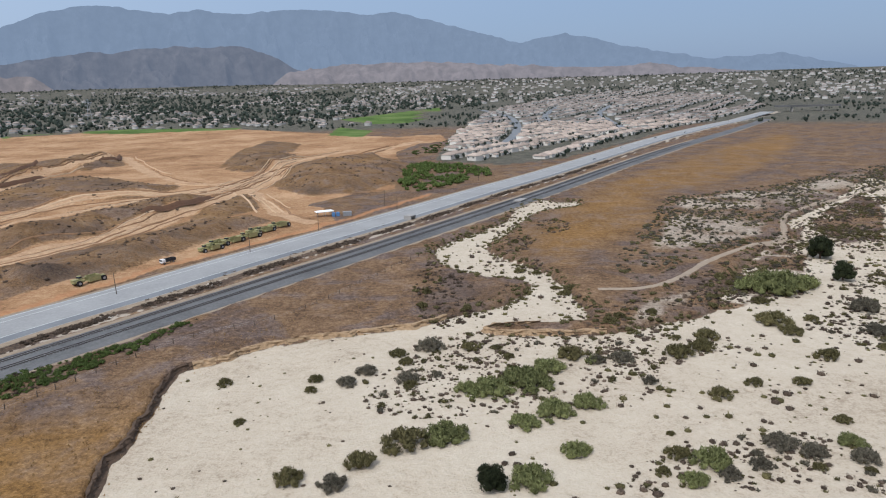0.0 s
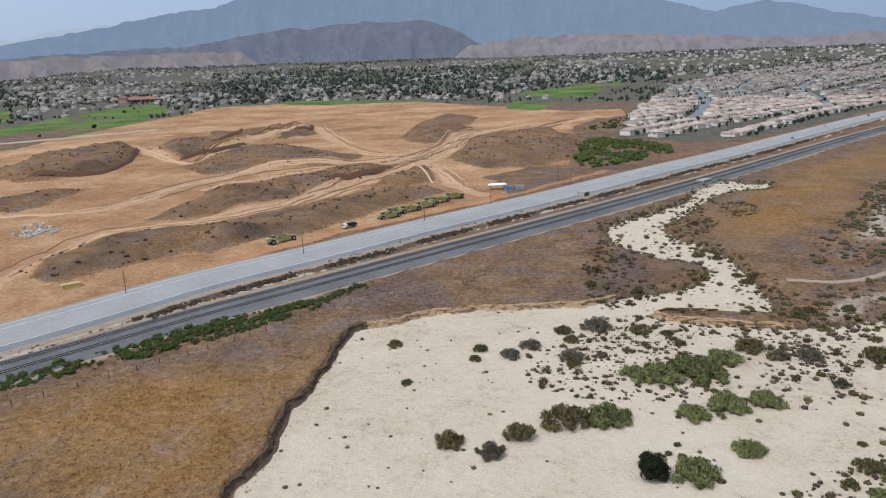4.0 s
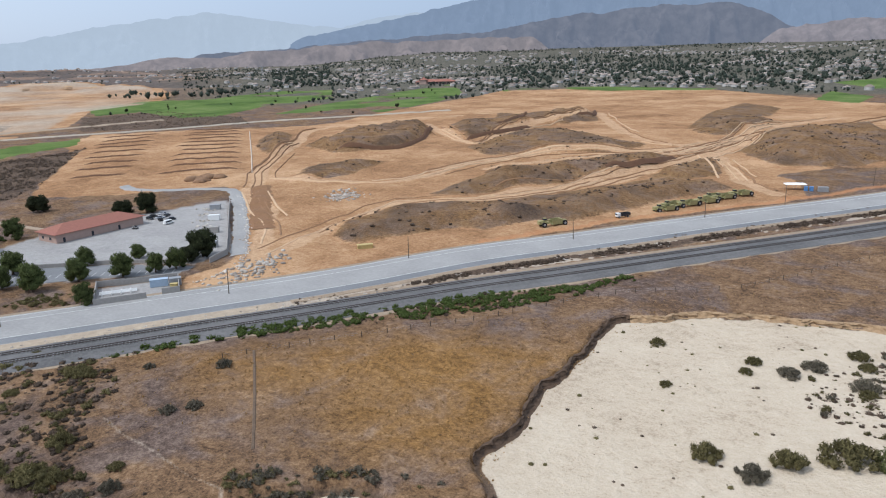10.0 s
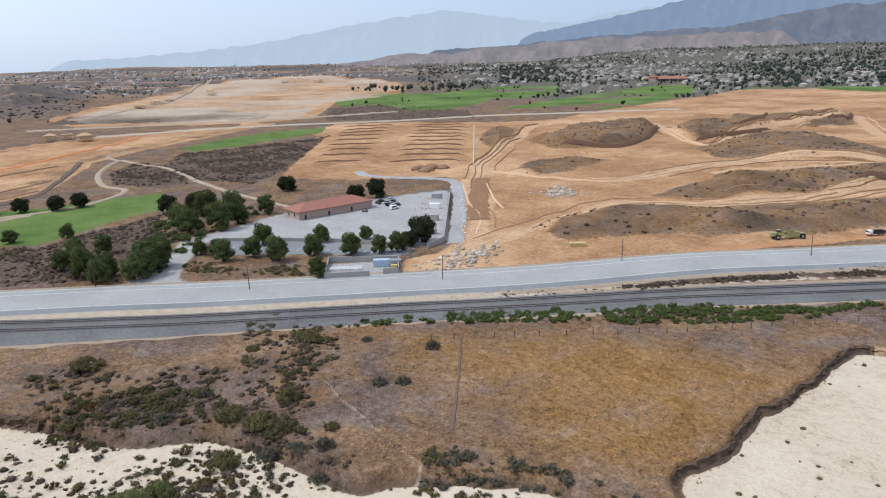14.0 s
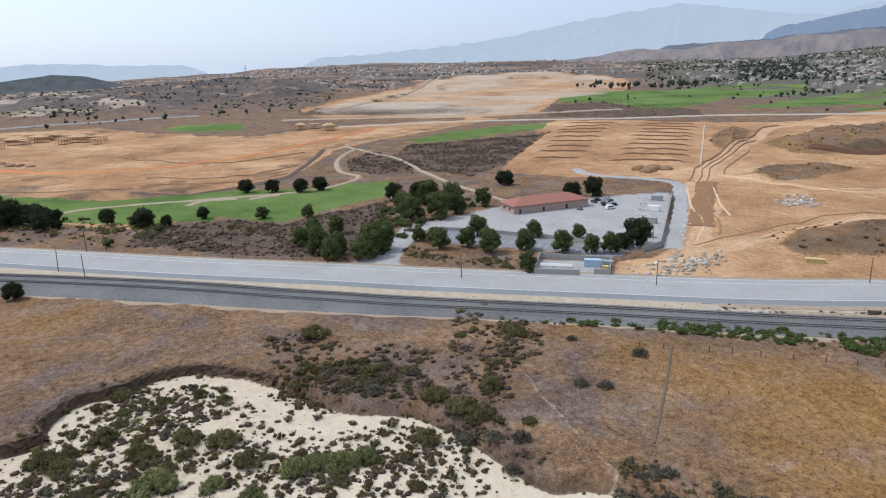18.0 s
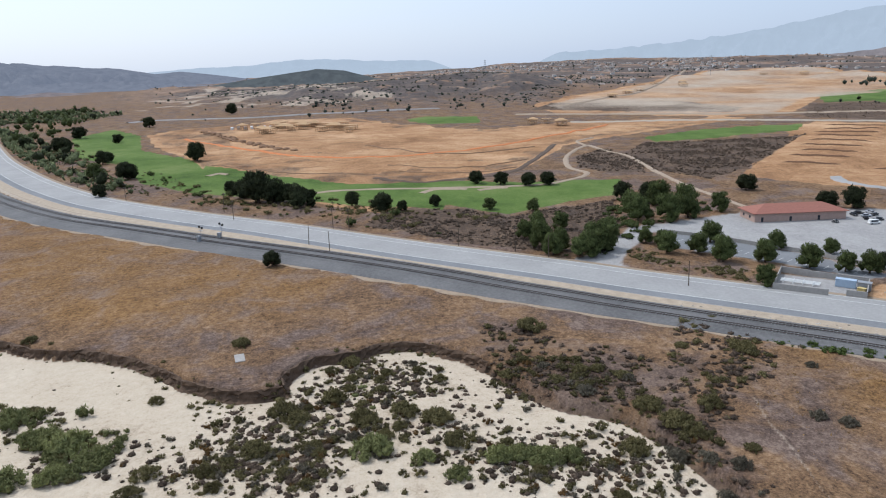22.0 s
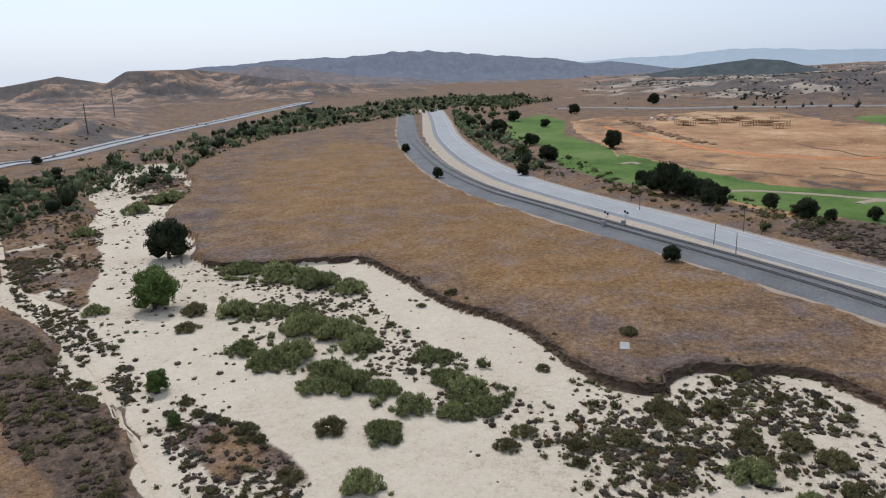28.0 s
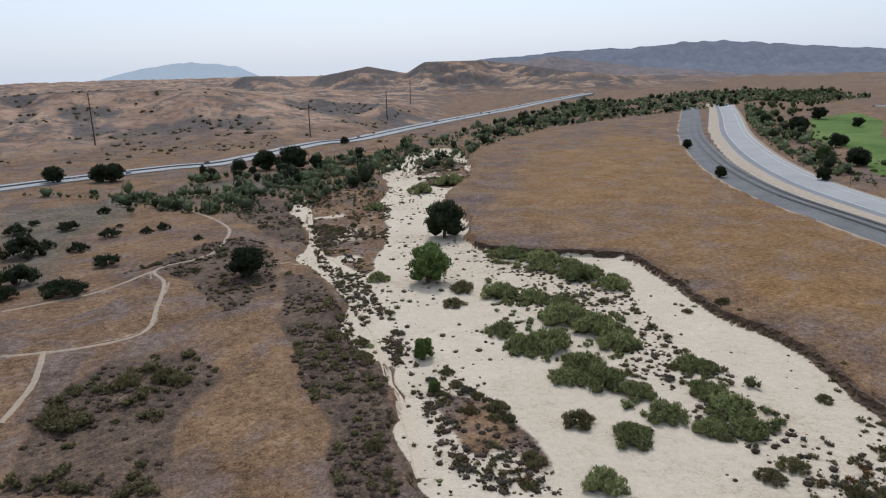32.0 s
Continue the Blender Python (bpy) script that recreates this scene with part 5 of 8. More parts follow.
# ---- road and railway ----
def ribbon(name, line, offs, material, label, cat, step=1, kind="structure", wider=None):
    p = line[::step]
    t = np.gradient(p, axis=0)
    t /= np.linalg.norm(t, axis=1)[:, None]
    nrm = np.stack([-t[:, 1], t[:, 0]], 1)
    z0 = np.zeros(len(p))
    r = np.hypot(p[:, 0], p[:, 1])
    z0 = np.maximum(0, (r - 1400) * 60 / 3100)
    verts, faces = [], []
    k = len(offs)
    for q, nn, zz in zip(p, nrm, z0):
        more = wider(q) if wider else 0
        verts += [(q[0] + nn[0] * (o + (more if j > k - 3 else 0)), q[1] + nn[1] * (o + (more if j > k - 3 else 0)), zz + h) for j, (o, h) in enumerate(offs)]
    for i in range(len(p) - 1):
        faces += [(i * k + j, i * k + j + 1, (i + 1) * k + j + 1, (i + 1) * k + j) for j in range(k - 1)]
    me = bpy.data.meshes.new(name)
    me.from_pydata(verts, [], faces)
    me.materials.append(material)
    return tagged(new(name, me), label, cat, kind=kind)


def pavement_material(name, dark, light, along=0.02):
    m, n, l, b = mat(name, 0.85)
    c = place(n)
    f = calc(n, l, "ADD", calc(n, l, "MULTIPLY", noise_node(n, l, 0.05, 5, 0.6, c), 0.5), calc(n, l, "MULTIPLY", noise_node(n, l, 0.9, 5, 0.7, c), 0.5))
    l.new(ramp(n, l, f, [(0.36, dark), (0.64, light)]), b.inputs["Base Color"])
    bump(n, l, b, noise_node(n, l, 3.0, 3, 0.6, c), 0.3, 0.05)
    return m


CONCRETE = pavement_material("worn_pale_asphalt", (0.255, 0.248, 0.238), (0.345, 0.338, 0.322))
TAR = pavement_material("dark_asphalt", (0.15, 0.155, 0.16), (0.22, 0.225, 0.23))
BALLAST = pavement_material("grey_ballast", (0.085, 0.083, 0.082), (0.165, 0.16, 0.155))
WHITE_LINE = plain("worn_white_paint", (0.55, 0.55, 0.52), 0.7, 0.3, 0.4)
STEEL = plain("rail_steel_and_shade", (0.07, 0.055, 0.05), 0.5, 0.3, 1.0, 0.3)
SLEEPER = plain("concrete_sleeper", (0.19, 0.185, 0.18), 0.9, 0.2, 2.0, by_object=True)
ribbon("road", ROAD, [(-13.5, -0.3), (-13.4, 0.12), (-4, 0.2), (4, 0.2), (13.4, 0.12), (13.5, -0.3)], CONCRETE, "wide pale worn concrete highway", "road")
ribbon("road_shoulder", ROAD, [(8.3, 0.16), (8.3, 0.19), (13.0, 0.145), (13.0, 0.1)], TAR, "dark asphalt shoulder strip of the highway", "road")
VERGE = plain("pale_verge_dirt", (0.29, 0.222, 0.155), 0.95, 0.28, 0.4)
ribbon("road_verge", ROAD[ROAD[:, 1] < 150], [(13.3, -0.3), (13.3, 0.1), (16.5, 0.06), (20.3, 0.03), (20.8, -0.3)], plain("pale_median_dirt", (0.37, 0.3, 0.22), 0.95, 0.3, 0.35), "pale dirt strip between highway and railway", "road verge")
ribbon("road_verge", ROAD[(ROAD[:, 1] >= 150) & (ROAD[:, 1] < 900)], [(13.3, -0.3), (13.3, 0.1), (16.2, 0.1), (17.0, -0.3)], VERGE, "pale dirt verge beside the roadside basins", "road verge")
ribbon("rail_verge", RAIL[(RAIL[:, 1] >= 150) & (RAIL[:, 1] < 900)], [(-11.4, -0.3), (-10.8, 0.08), (-7.9, 0.14), (-7.9, -0.3)], VERGE, "pale dirt verge above the railway bed", "road verge")
ribbon("road_verge", ROAD, [(-16.9, -0.25), (-15.6, 0.06), (-13.3, 0.1), (-13.3, -0.3)], VERGE, "pale dirt verge along the highway", "road verge")
for s_ in (STREET_1, STREET_2, STREET_3):
    q_ = curve(s_, 8)
    ribbon("street", q_, [(-7, 0.0), (-6.8, 0.5), (6.8, 0.5), (7, 0.0)], TAR, "dark asphalt street of the housing estate", "road")
ribbon("railway_bed", RAIL, [(-8.6, -0.4), (-7.6, 0.2), (-6.4, 0.3), (-5.2, 0.7), (5.2, 0.7), (6.4, 0.3), (9.6, 0.12), (10.6, -0.4)], BALLAST, "grey stone ballast bed of the railway", "railway bed", wider=lambda q: 6.0 * min(1, max(0, (70 - q[1]) / 90)))


ribbon("rail_verge", RAIL, [(9.0, -0.3), (9.9, 0.0), (11.0, 0.05), (12.0, -0.3)], VERGE, "pale dirt verge below the railway bed", "road verge", wider=lambda q: 6.0 * min(1, max(0, (70 - q[1]) / 90)) + 1.6 * math.sin(q[0] * 0.31) * math.sin(q[1] * 0.23))


def flat_patch(name, outline, material, label, cat, h=0.07):
    """A paved patch with a real edge."""
    bm = bmesh.new()
    low = [bm.verts.new((x, y, -0.3)) for x, y in outline]
    top = [bm.verts.new((x, y, h)) for x, y in outline]
    f = bm.faces.new(top)
    for i in range(len(top)):
        j = (i + 1) % len(top)
        bm.faces.new((low[i], low[j], top[j], top[i]))
    bmesh.ops.recalc_face_normals(bm, faces=bm.faces)
    bmesh.ops.triangulate(bm, faces=[f])
    me = bpy.data.meshes.new(name)
    bm.to_mesh(me)
    bm.free()
    me.materials.append(material)
    return tagged(new(name, me), label, cat, kind="structure")


flat_patch("parking_lot", PARKING, TAR, "dark asphalt parking lot below the yard", "parking lot")
trail("gravel_drive", PATH_3, 4.2, CONCRETE, "grey gravel drive round the yard", "drive")
# ---- tools for things ----
def part(name, bm, material, parent=None, label=""):
    """Links a bmesh as one mesh object under a thing or a part."""
    me = bpy.data.meshes.new(name)
    bm.to_mesh(me)
    bm.free()
    me.materials.append(material)
    ob = new(name, me)
    ob.parent = parent
    return tagged(ob, label)


def arrays(name, verts, faces, material, parent=None, label="", soft=False):
    me = bpy.data.meshes.new(name)
    v, f = np.asarray(verts, np.float32), np.asarray(faces, np.int32)
    k = f.shape[1]
    me.vertices.add(len(v))
    me.vertices.foreach_set("co", v.ravel())
    me.loops.add(f.size)
    me.loops.foreach_set("vertex_index", f.ravel())
    me.polygons.add(len(f))
    me.polygons.foreach_set("loop_start", np.arange(0, f.size, k, dtype=np.int32))
    if soft:
        me.polygons.foreach_set("use_smooth", np.ones(len(f), bool))
    me.update(calc_edges=True)
    me.materials.append(material)
    ob = new(name, me)
    ob.parent = parent
    return tagged(ob, label)


def box(bm, x0, x1, y0, y1, z0, z1, bevel=0.0, m=None):
    g = bmesh.ops.create_cube(bm, size=1)
    for v in g["verts"]:
        v.co = Vector((x0 + (v.co.x + 0.5) * (x1 - x0), y0 + (v.co.y + 0.5) * (y1 - y0), z0 + (v.co.z + 0.5) * (z1 - z0)))
        if m is not None:
            v.co = m @ v.co
    if bevel:
        e = list({e for v in g["verts"] for e in v.link_edges})
        bmesh.ops.bevel(bm, geom=e, offset=bevel, segments=1, affect="EDGES")
    return bm


def rod(bm, a, b, r0, r1=None, sides=8):
    a, b = Vector(a), Vector(b)
    r1 = r0 if r1 is None else r1
    m = Matrix.Translation((a + b) / 2) @ (b - a).to_track_quat("Z", "Y").to_matrix().to_4x4()
    bmesh.ops.create_cone(bm, cap_ends=True, segments=sides, radius1=r0, radius2=r1, depth=(b - a).length, matrix=m)
    return bm


def thing(name, label, category, group="", at=None):
    ob = new(name)
    ob.empty_display_size = 0.5
    if at is not None:
        ob.matrix_basis = at
    return tagged(ob, label, category, group)


def scaled(m, s, sz=None):
    return m @ Matrix.Diagonal((s, s, sz if sz else s, 1))


def ball(level):
    bm = bmesh.new()
    bmesh.ops.create_icosphere(bm, subdivisions=level, radius=1)
    v = np.array([q.co[:] for q in bm.verts])
    bm.verts.index_update()
    f = np.array([[q.index for q in p.verts] for p in bm.faces])
    bm.free()
    return v, f


BALL = {k: ball(k) for k in (1, 2, 3)}


def cloud(rng, lobes, cards, size, level=1, fill=0.8, wob=0.3, flat=0.0):
    """Foliage: rough lobes with many small leaf sprays round them. Returns points and triangles."""
    bv, bf = BALL[level]
    V, F, k = [], [], 0
    for x, y, z, r, rz in lobes:
        s = 1 + (rng.random(len(bv)) - 0.5) * 2 * wob
        v = bv * s[:, None] * np.array([r, r, rz]) * fill + (x, y, z)
        v[:, 2] = np.maximum(v[:, 2], flat)
        V.append(v)
        F.append(bf + k)
        k += len(v)
    w = np.array([l[3] ** 2 for l in lobes])
    pick = rng.choice(len(lobes), cards, p=w / w.sum())
    L = np.array(lobes)[pick]
    d = rng.normal(size=(cards, 3))
    d[:, 2] = np.abs(d[:, 2]) * 0.9 + d[:, 2] * 0.35
    d /= np.linalg.norm(d, axis=1)[:, None]
    c = L[:, :3] + d * (L[:, 3:4] * np.array([1, 1, 0]) + L[:, 4:5] * np.array([0, 0, 1])) * (0.72 + 0.38 * rng.random((cards, 1)))
    t1 = np.cross(d, rng.normal(size=(cards, 3)))
    t1 /= np.linalg.norm(t1, axis=1)[:, None] + 1e-9
    t2 = np.cross(d, t1) + d * (rng.random((cards, 1)) - 0.3) * 0.9
    sz = size * (0.6 + 0.8 * rng.random((cards, 1)))
    t2[:, 2] += 0.6
    tri = np.stack([c - t1 * sz * 0.42 - t2 * sz * 0.3, c + t1 * sz * 0.42 - t2 * sz * 0.3, c + t2 * sz * 1.05], 1).reshape(-1, 3)
    tri[:, 2] = np.maximum(tri[:, 2], 0.02)
    V.append(tri)
    F.append(np.arange(cards * 3).reshape(-1, 3) + k)
    return np.concatenate(V), np.concatenate(F)


def strew(name, kinds, X, Y, Z, S, rng, material, label, category, tall=1.0):
    """Many small plants or stones as one object: copies of the kinds at the given places."""
    V, F, k = [], [], 0
    X, Y, Z, S = (np.asarray(q, float) for q in (X, Y, Z, S))
    which = rng.integers(0, len(kinds), len(X))
    for w, (v, f) in enumerate(kinds):
        m = np.where(which == w)[0]
        if not len(m):
            continue
        a = rng.random(len(m)) * 6.283
        h = tall * (0.75 + 0.5 * rng.random(len(m)))
        c, s = np.cos(a), np.sin(a)
        x = (v[None, :, 0] * c[:, None] - v[None, :, 1] * s[:, None]) * S[m, None] + X[m, None]
        y = (v[None, :, 0] * s[:, None] + v[None, :, 1] * c[:, None]) * S[m, None] + Y[m, None]
        z = v[None, :, 2] * (S[m] * h)[:, None] + Z[m, None]
        V.append(np.stack([x, y, z], -1).reshape(-1, 3))
        F.append((f[None] + (np.arange(len(m)) * len(v))[:, None, None]).reshape(-1, 3) + k)
        k += len(m) * len(v)
    ob = arrays(name, np.concatenate(V), np.concatenate(F), material)
    return tagged(ob, label, category, kind="stuff")


def spots(outline, per_ha, rng, keep=None, limit=4000):
    """Random places inside an outline, so many a hectare, in loose groups."""
    p = np.array(outline, float)
    lo, hi = p.min(0), p.max(0)
    n = min(int((hi - lo).prod() / 1e4 * per_ha), limit * 4)
    q = lo + rng.random((n, 2)) * (hi - lo)
    q = q[within(p, q[:, 0], q[:, 1]) > 0]
    g = fbm(q[:, 0], q[:, 1], 16, 3, 77)
    q = q[rng.random(len(q)) < np.clip((g - 0.3) * 3.2, 0.05, 1)]
    if keep is not None:
        q = q[keep(q[:, 0], q[:, 1])]
    return q[:limit]


# ---- plants ----
LEAF_OLIVE = leafy("olive_scrub_leaves", (0.05, 0.044, 0.019), (0.25, 0.215, 0.097))
LEAF_GREY = leafy("grey_sage_leaves", (0.06, 0.053, 0.038), (0.23, 0.2, 0.145))
LEAF_WILLOW = leafy("willow_leaves", (0.078, 0.084, 0.031), (0.31, 0.32, 0.132))
LEAF_DARK = leafy("oak_leaves", (0.010, 0.014, 0.007), (0.06, 0.07, 0.032))
LEAF_BRIGHT = leafy("cottonwood_leaves", (0.045, 0.068, 0.018), (0.18, 0.235, 0.068))
LEAF_PEPPER = leafy("pepper_tree_leaves", (0.034, 0.046, 0.016), (0.145, 0.175, 0.062))
LEAF_RUST = leafy("dried_rust_leaves", (0.07, 0.04, 0.015), (0.22, 0.13, 0.05))
# Far leaves: green made paler and bluer, distance haze put into the colour.
LEAF_FAR = leafy("hazed_far_tree_leaves", (0.032, 0.043, 0.036), (0.095, 0.115, 0.085))
LEAF_BROWN = leafy("dry_brush", (0.05, 0.037, 0.028), (0.23, 0.168, 0.122))
LEAF_CREEK = leafy("creek_tree_leaves", (0.07, 0.085, 0.042), (0.25, 0.28, 0.14))
BARK = plain("bark", (0.09, 0.065, 0.045), 0.95, 0.35, 2.0)
STRAW = leafy("straw_tufts", (0.26, 0.155, 0.065), (0.5, 0.33, 0.15), 0.7)


def shrub(rng, leaf, label, cards=1350, lobes=8, low=0.5):
    """A shrub two units wide, on several thin stems."""
    ob = thing("shrub", label, "shrub", "shrubs of the valley")
    spots_ = []
    for k in range(lobes * 3):
        a, q = k * 2.4 + rng.random() * 0.8, 0.86 * ((k + 0.4) / (lobes * 3)) ** 0.5 * (0.8 + 0.35 * rng.random())
        r = 0.15 + 0.13 * rng.random() + 0.06 * (q < 0.4)
        spots_.append((q * math.cos(a), q * math.sin(a), low * (1.15 - q ** 2) * (0.4 + 0.5 * rng.random()), r, r * (0.8 + 0.4 * rng.random())))
    v, f = cloud(rng, spots_, int(cards * 1.15), 0.08, 1, 0.64, 0.4, 0.02)
    arrays("foliage", v, f, leaf, ob)
    bm = bmesh.new()
    for k in range(4):
        a = k * 1.6 + rng.random()
        rod(bm, (0, 0, -0.08), (0.4 * math.cos(a), 0.4 * math.sin(a), low * 0.7), 0.03, 0.012, 5)
    part("stems", bm, BARK, ob)
    return ob


def tree(rng, leaf, label, cards=1500, lobes=12, tall=1.0, low=0.25, spread=0.62):
    """A tree with a crown two units wide: trunk, limbs and an uneven crown."""
    ob = thing("tree", label, "tree", "trees of the valley")
    hub = (0, 0, (low + 0.35) * tall)
    spots_ = [(0, 0, tall * (low + 0.55), 0.6, 0.5 * tall)]
    bm = bmesh.new()
    rod(bm, (0, 0, -0.1), hub, 0.085, 0.06, 8)
    for k in range(lobes):
        a = k * 2.4 + rng.random()
        h_ = (k + rng.random()) / lobes
        q = spread * (0.6 + 0.45 * rng.random()) * (1.0 - 0.55 * h_ ** 2)
        z = tall * (low + 0.16 + 0.86 * h_)
        r = 0.3 + 0.16 * rng.random()
        spots_.append((q * math.cos(a), q * math.sin(a), z, r, r * 0.85))
        if k < 7:
            rod(bm, hub, (q * 0.9 * math.cos(a), q * 0.9 * math.sin(a), z), 0.04, 0.012, 5)
    part("trunk", bm, BARK, ob)
    v, f = cloud(rng, spots_, int(cards * 1.25), 0.084, 1, 0.7, 0.38)
    arrays("crown", v, f, leaf, ob)
    return ob


def plant_out(kinds, rows, rng, sink=0.0):
    """Sets copies of the kinds at rows of x, y, width."""
    x, y, w = np.array(rows).T
    z = heights(x, y)
    first = {}
    for k in range(len(x)):
        src = kinds[k] if k < len(kinds) else kinds[int(rng.integers(0, len(kinds)))]
        m = scaled(pose(x[k], y[k], z[k] - sink, 0, 0, rng.random() * 360), w[k] / 2, w[k] / 2 * (0.85 + 0.3 * rng.random()))
        if src in first:
            copy_thing(src, m)
        else:
            first[src] = m
    for src, m in first.items():
        src.matrix_basis = m


rng = np.random.default_rng(5)
olive = [shrub(rng, LEAF_OLIVE, "olive green scrub bush on pale sand") for _ in range(4)]
grey = [shrub(rng, LEAF_GREY, "grey brown half dry sage bush", 1250) for _ in range(3)]
willow = [shrub(rng, LEAF_WILLOW, "dense green willow thicket in the sandy wash", 1450, 9, 0.4) for _ in range(4)]
oak = [tree(rng, LEAF_DARK, "dark green oak with a broad dense crown", 2300, 13, 1.15, 0.02) for _ in range(3)]
pepper = [tree(rng, LEAF_PEPPER, "mid green tree with loose rounded crown", 2000, 12, 1.3, 0.0) for _ in range(3)]
cottonwood = [tree(rng, LEAF_BRIGHT, "bright green cottonwood in the sandy wash", 2600, 14, 1.35, 0.0) for _ in range(2)]
plant_out(olive, OLIVE_1 + OLIVE_2, rng)
plant_out(grey, GREY_1, rng)
plant_out(willow, WILLOW_1 + WILLOW_2 + TREE_LIGHT_1[3:5], rng)
plant_out(oak, TREE_DARK_1 + TREE_DARK_2 + TREE_DARK_3 + TREE_FWY_1, rng)
plant_out([shrub(rng, LEAF_DARK, "dark green oak shrub on a grassy slope", 900, 7, 0.7) for _ in range(2)], OAKBUSH_1, rng)
plant_out(cottonwood, TREE_LIGHT_1[:3], rng)
plant_out(pepper, [(x_, y_, w_ * 1.25) for x_, y_, w_ in TREE_LIGHT_1[5:] + TREE_LIGHT_2], rng)


def small_kind(leaf_cards=40, size=0.24, level=1, low=0.5):
    return cloud(rng, [(0, 0, low * 0.5, 0.75, low * 0.8), (0.4, 0.2, low * 0.4, 0.45, low * 0.6)], leaf_cards, size, level, 0.62, 0.4, 0.0)


SMALL = [small_kind() for _ in range(6)]
MID = [cloud(rng, [(0, 0, 0.35, 0.6, 0.45)] + [(0.6 * math.cos(a), 0.6 * math.sin(a), 0.25 + 0.2 * rng.random(), 0.38, 0.33) for a in rng.random(4) * 6.28], 76, 0.15, 1, 0.64, 0.45) for _ in range(5)]
FARTREE = [cloud(rng, [(0, 0, 0.75, 0.8, 0.75)], 14, 0.34, 1, 0.85, 0.35) for _ in range(4)]


TINY = [cloud(rng, [(0, 0, 0.2, 0.85, 0.45)], 12, 0.25, 1, 0.86, 0.3) for _ in range(5)]


def single(kinds, rows):
    """More copies of kinds that are already set out, at rows of x, y, width."""
    x, y, w = np.array(rows).T
    z = heights(x, y)
    for k in range(len(x)):
        src = kinds[k % len(kinds)]
        m = pose(x[k], y[k], z[k] - 0.05, 0, 0, rng.random() * 360)
        copy_thing(src, scaled(m, w[k] / 2 / src.scale.x, w[k] / 2 / src.scale.z * (0.8 + 0.4 * rng.random())))


def brush(name, outline, per_ha, sizes, kinds, leaf, label, cat="shrubs", keep=None, tall=1.0, limit=4000, power=2.0, big=()):
    q = spots(outline, per_ha, rng, keep, limit)
    if len(q) < 3:
        return
    s = sizes[0] + (sizes[1] - sizes[0]) * rng.random(len(q)) ** power
    if big:
        top = np.argsort(-s)[:big[1]]
        single(big[0], [(q[i, 0], q[i, 1], 2.2 * s[i]) for i in top])
        rest_ = np.setdiff1d(np.arange(len(q)), top)
        q, s = q[rest_], s[rest_]
    if len(q) < 3:
        return
    strew(name, kinds, q[:, 0], q[:, 1], heights(q[:, 0], q[:, 1]) - 0.1, s, rng, leaf, label, cat, tall)


for b_ in (BELT_1, BELT_2, BELT_3, BELT_5, BELT_12, BELT_13, BELT_14, BELT_4, BELT_15, BELT_16, BAR_A, BAR_B, BAR_C):
    brush("scrub_belt", b_, 420 if b_ in (BELT_15, BELT_16, BAR_B) else 800, (0.5, 1.9), MID, LEAF_OLIVE, "low olive scrub dotted over pale sand", big=(olive, 4))
    brush("sage_belt", b_, 1500 if b_ in (BELT_15, BELT_16, BAR_B) else 2600, (0.3, 1.4), TINY, LEAF_BROWN, "low grey brown scrub dotted over pale sand")
    brush("sage_belt", b_, 260, (0.6, 1.7), MID, LEAF_GREY, "grey green sage dotted over pale sand", big=(grey, 1))
    brush("rust_scrub", b_, 110, (0.7, 1.7), MID, LEAF_RUST, "rust coloured dry scrub on sand")
for b_ in (BELT_4, BELT_6, BELT_7, BELT_8, BELT_9, BELT_11, ISLE_A, ISLE_B):
    brush("scrub_belt", b_, 800, (0.35, 1.8), MID, LEAF_OLIVE, "low olive scrub dotted over pale sand", big=(olive, 4))
    brush("sage_belt", b_, 3600, (0.25, 1.2), TINY, LEAF_BROWN, "low grey brown scrub dotted over pale sand")
    brush("sage_belt", b_, 150, (0.6, 1.9), MID, LEAF_GREY, "grey green sage dotted over pale sand", big=(grey, 1))
for b_ in (THICK_1, THICK_2, THICK_3, THICK_4, THICK_5, THICK_6, THICK_7):
    brush("willow_thicket", b_, 1500, (0.8, 2.6), MID, LEAF_WILLOW, "dense low green willow thicket in the wash", limit=2200)
    brush("willow_thicket", b_, 400, (0.8, 2.0), MID, LEAF_OLIVE, "olive bushes mixed into the willow thicket", limit=500)
for leaf_, tone_ in ((LEAF_OLIVE, "olive"), (LEAF_WILLOW, "green"), (LEAF_BROWN, "brown")):
    brush("wash_bushes", WASH_SOUTH, 300, (0.35, 1.5), TINY, leaf_, tone_ + " bushes dotted over the sandy wash", limit=1200, keep=lambda x, y: (np.hypot(x, y) > 95) & (fbm(x, y, 38, 3, 96) > 0.5))
for b_, leaf_ in ((LEAF_OLIVE, "olive"), (LEAF_BROWN, "brown")):
    brush("wash_bushes", WASH_EAST, 420, (0.4, 1.7), TINY, b_, leaf_ + " bushes in loose rows over the sandy wash", limit=2400, keep=lambda x, y: (np.hypot(x, y) > 95) & (x > 5 + 0.02 * y))
brush("bank_scrub", BELT_17, 2400, (0.5, 1.7), MID, LEAF_GREY, "grey green scrub along the foot of the bank")
brush("bank_scrub", BELT_17, 1600, (0.5, 1.5), MID, LEAF_OLIVE, "olive scrub along the foot of the bank")
brush("bank_scrub", BELT_10, 2200, (0.6, 1.9), MID, LEAF_GREY, "grey green scrub along the foot of the bank")
brush("bank_scrub", BELT_10, 1300, (0.6, 1.6), MID, LEAF_OLIVE, "olive scrub along the foot of the bank")
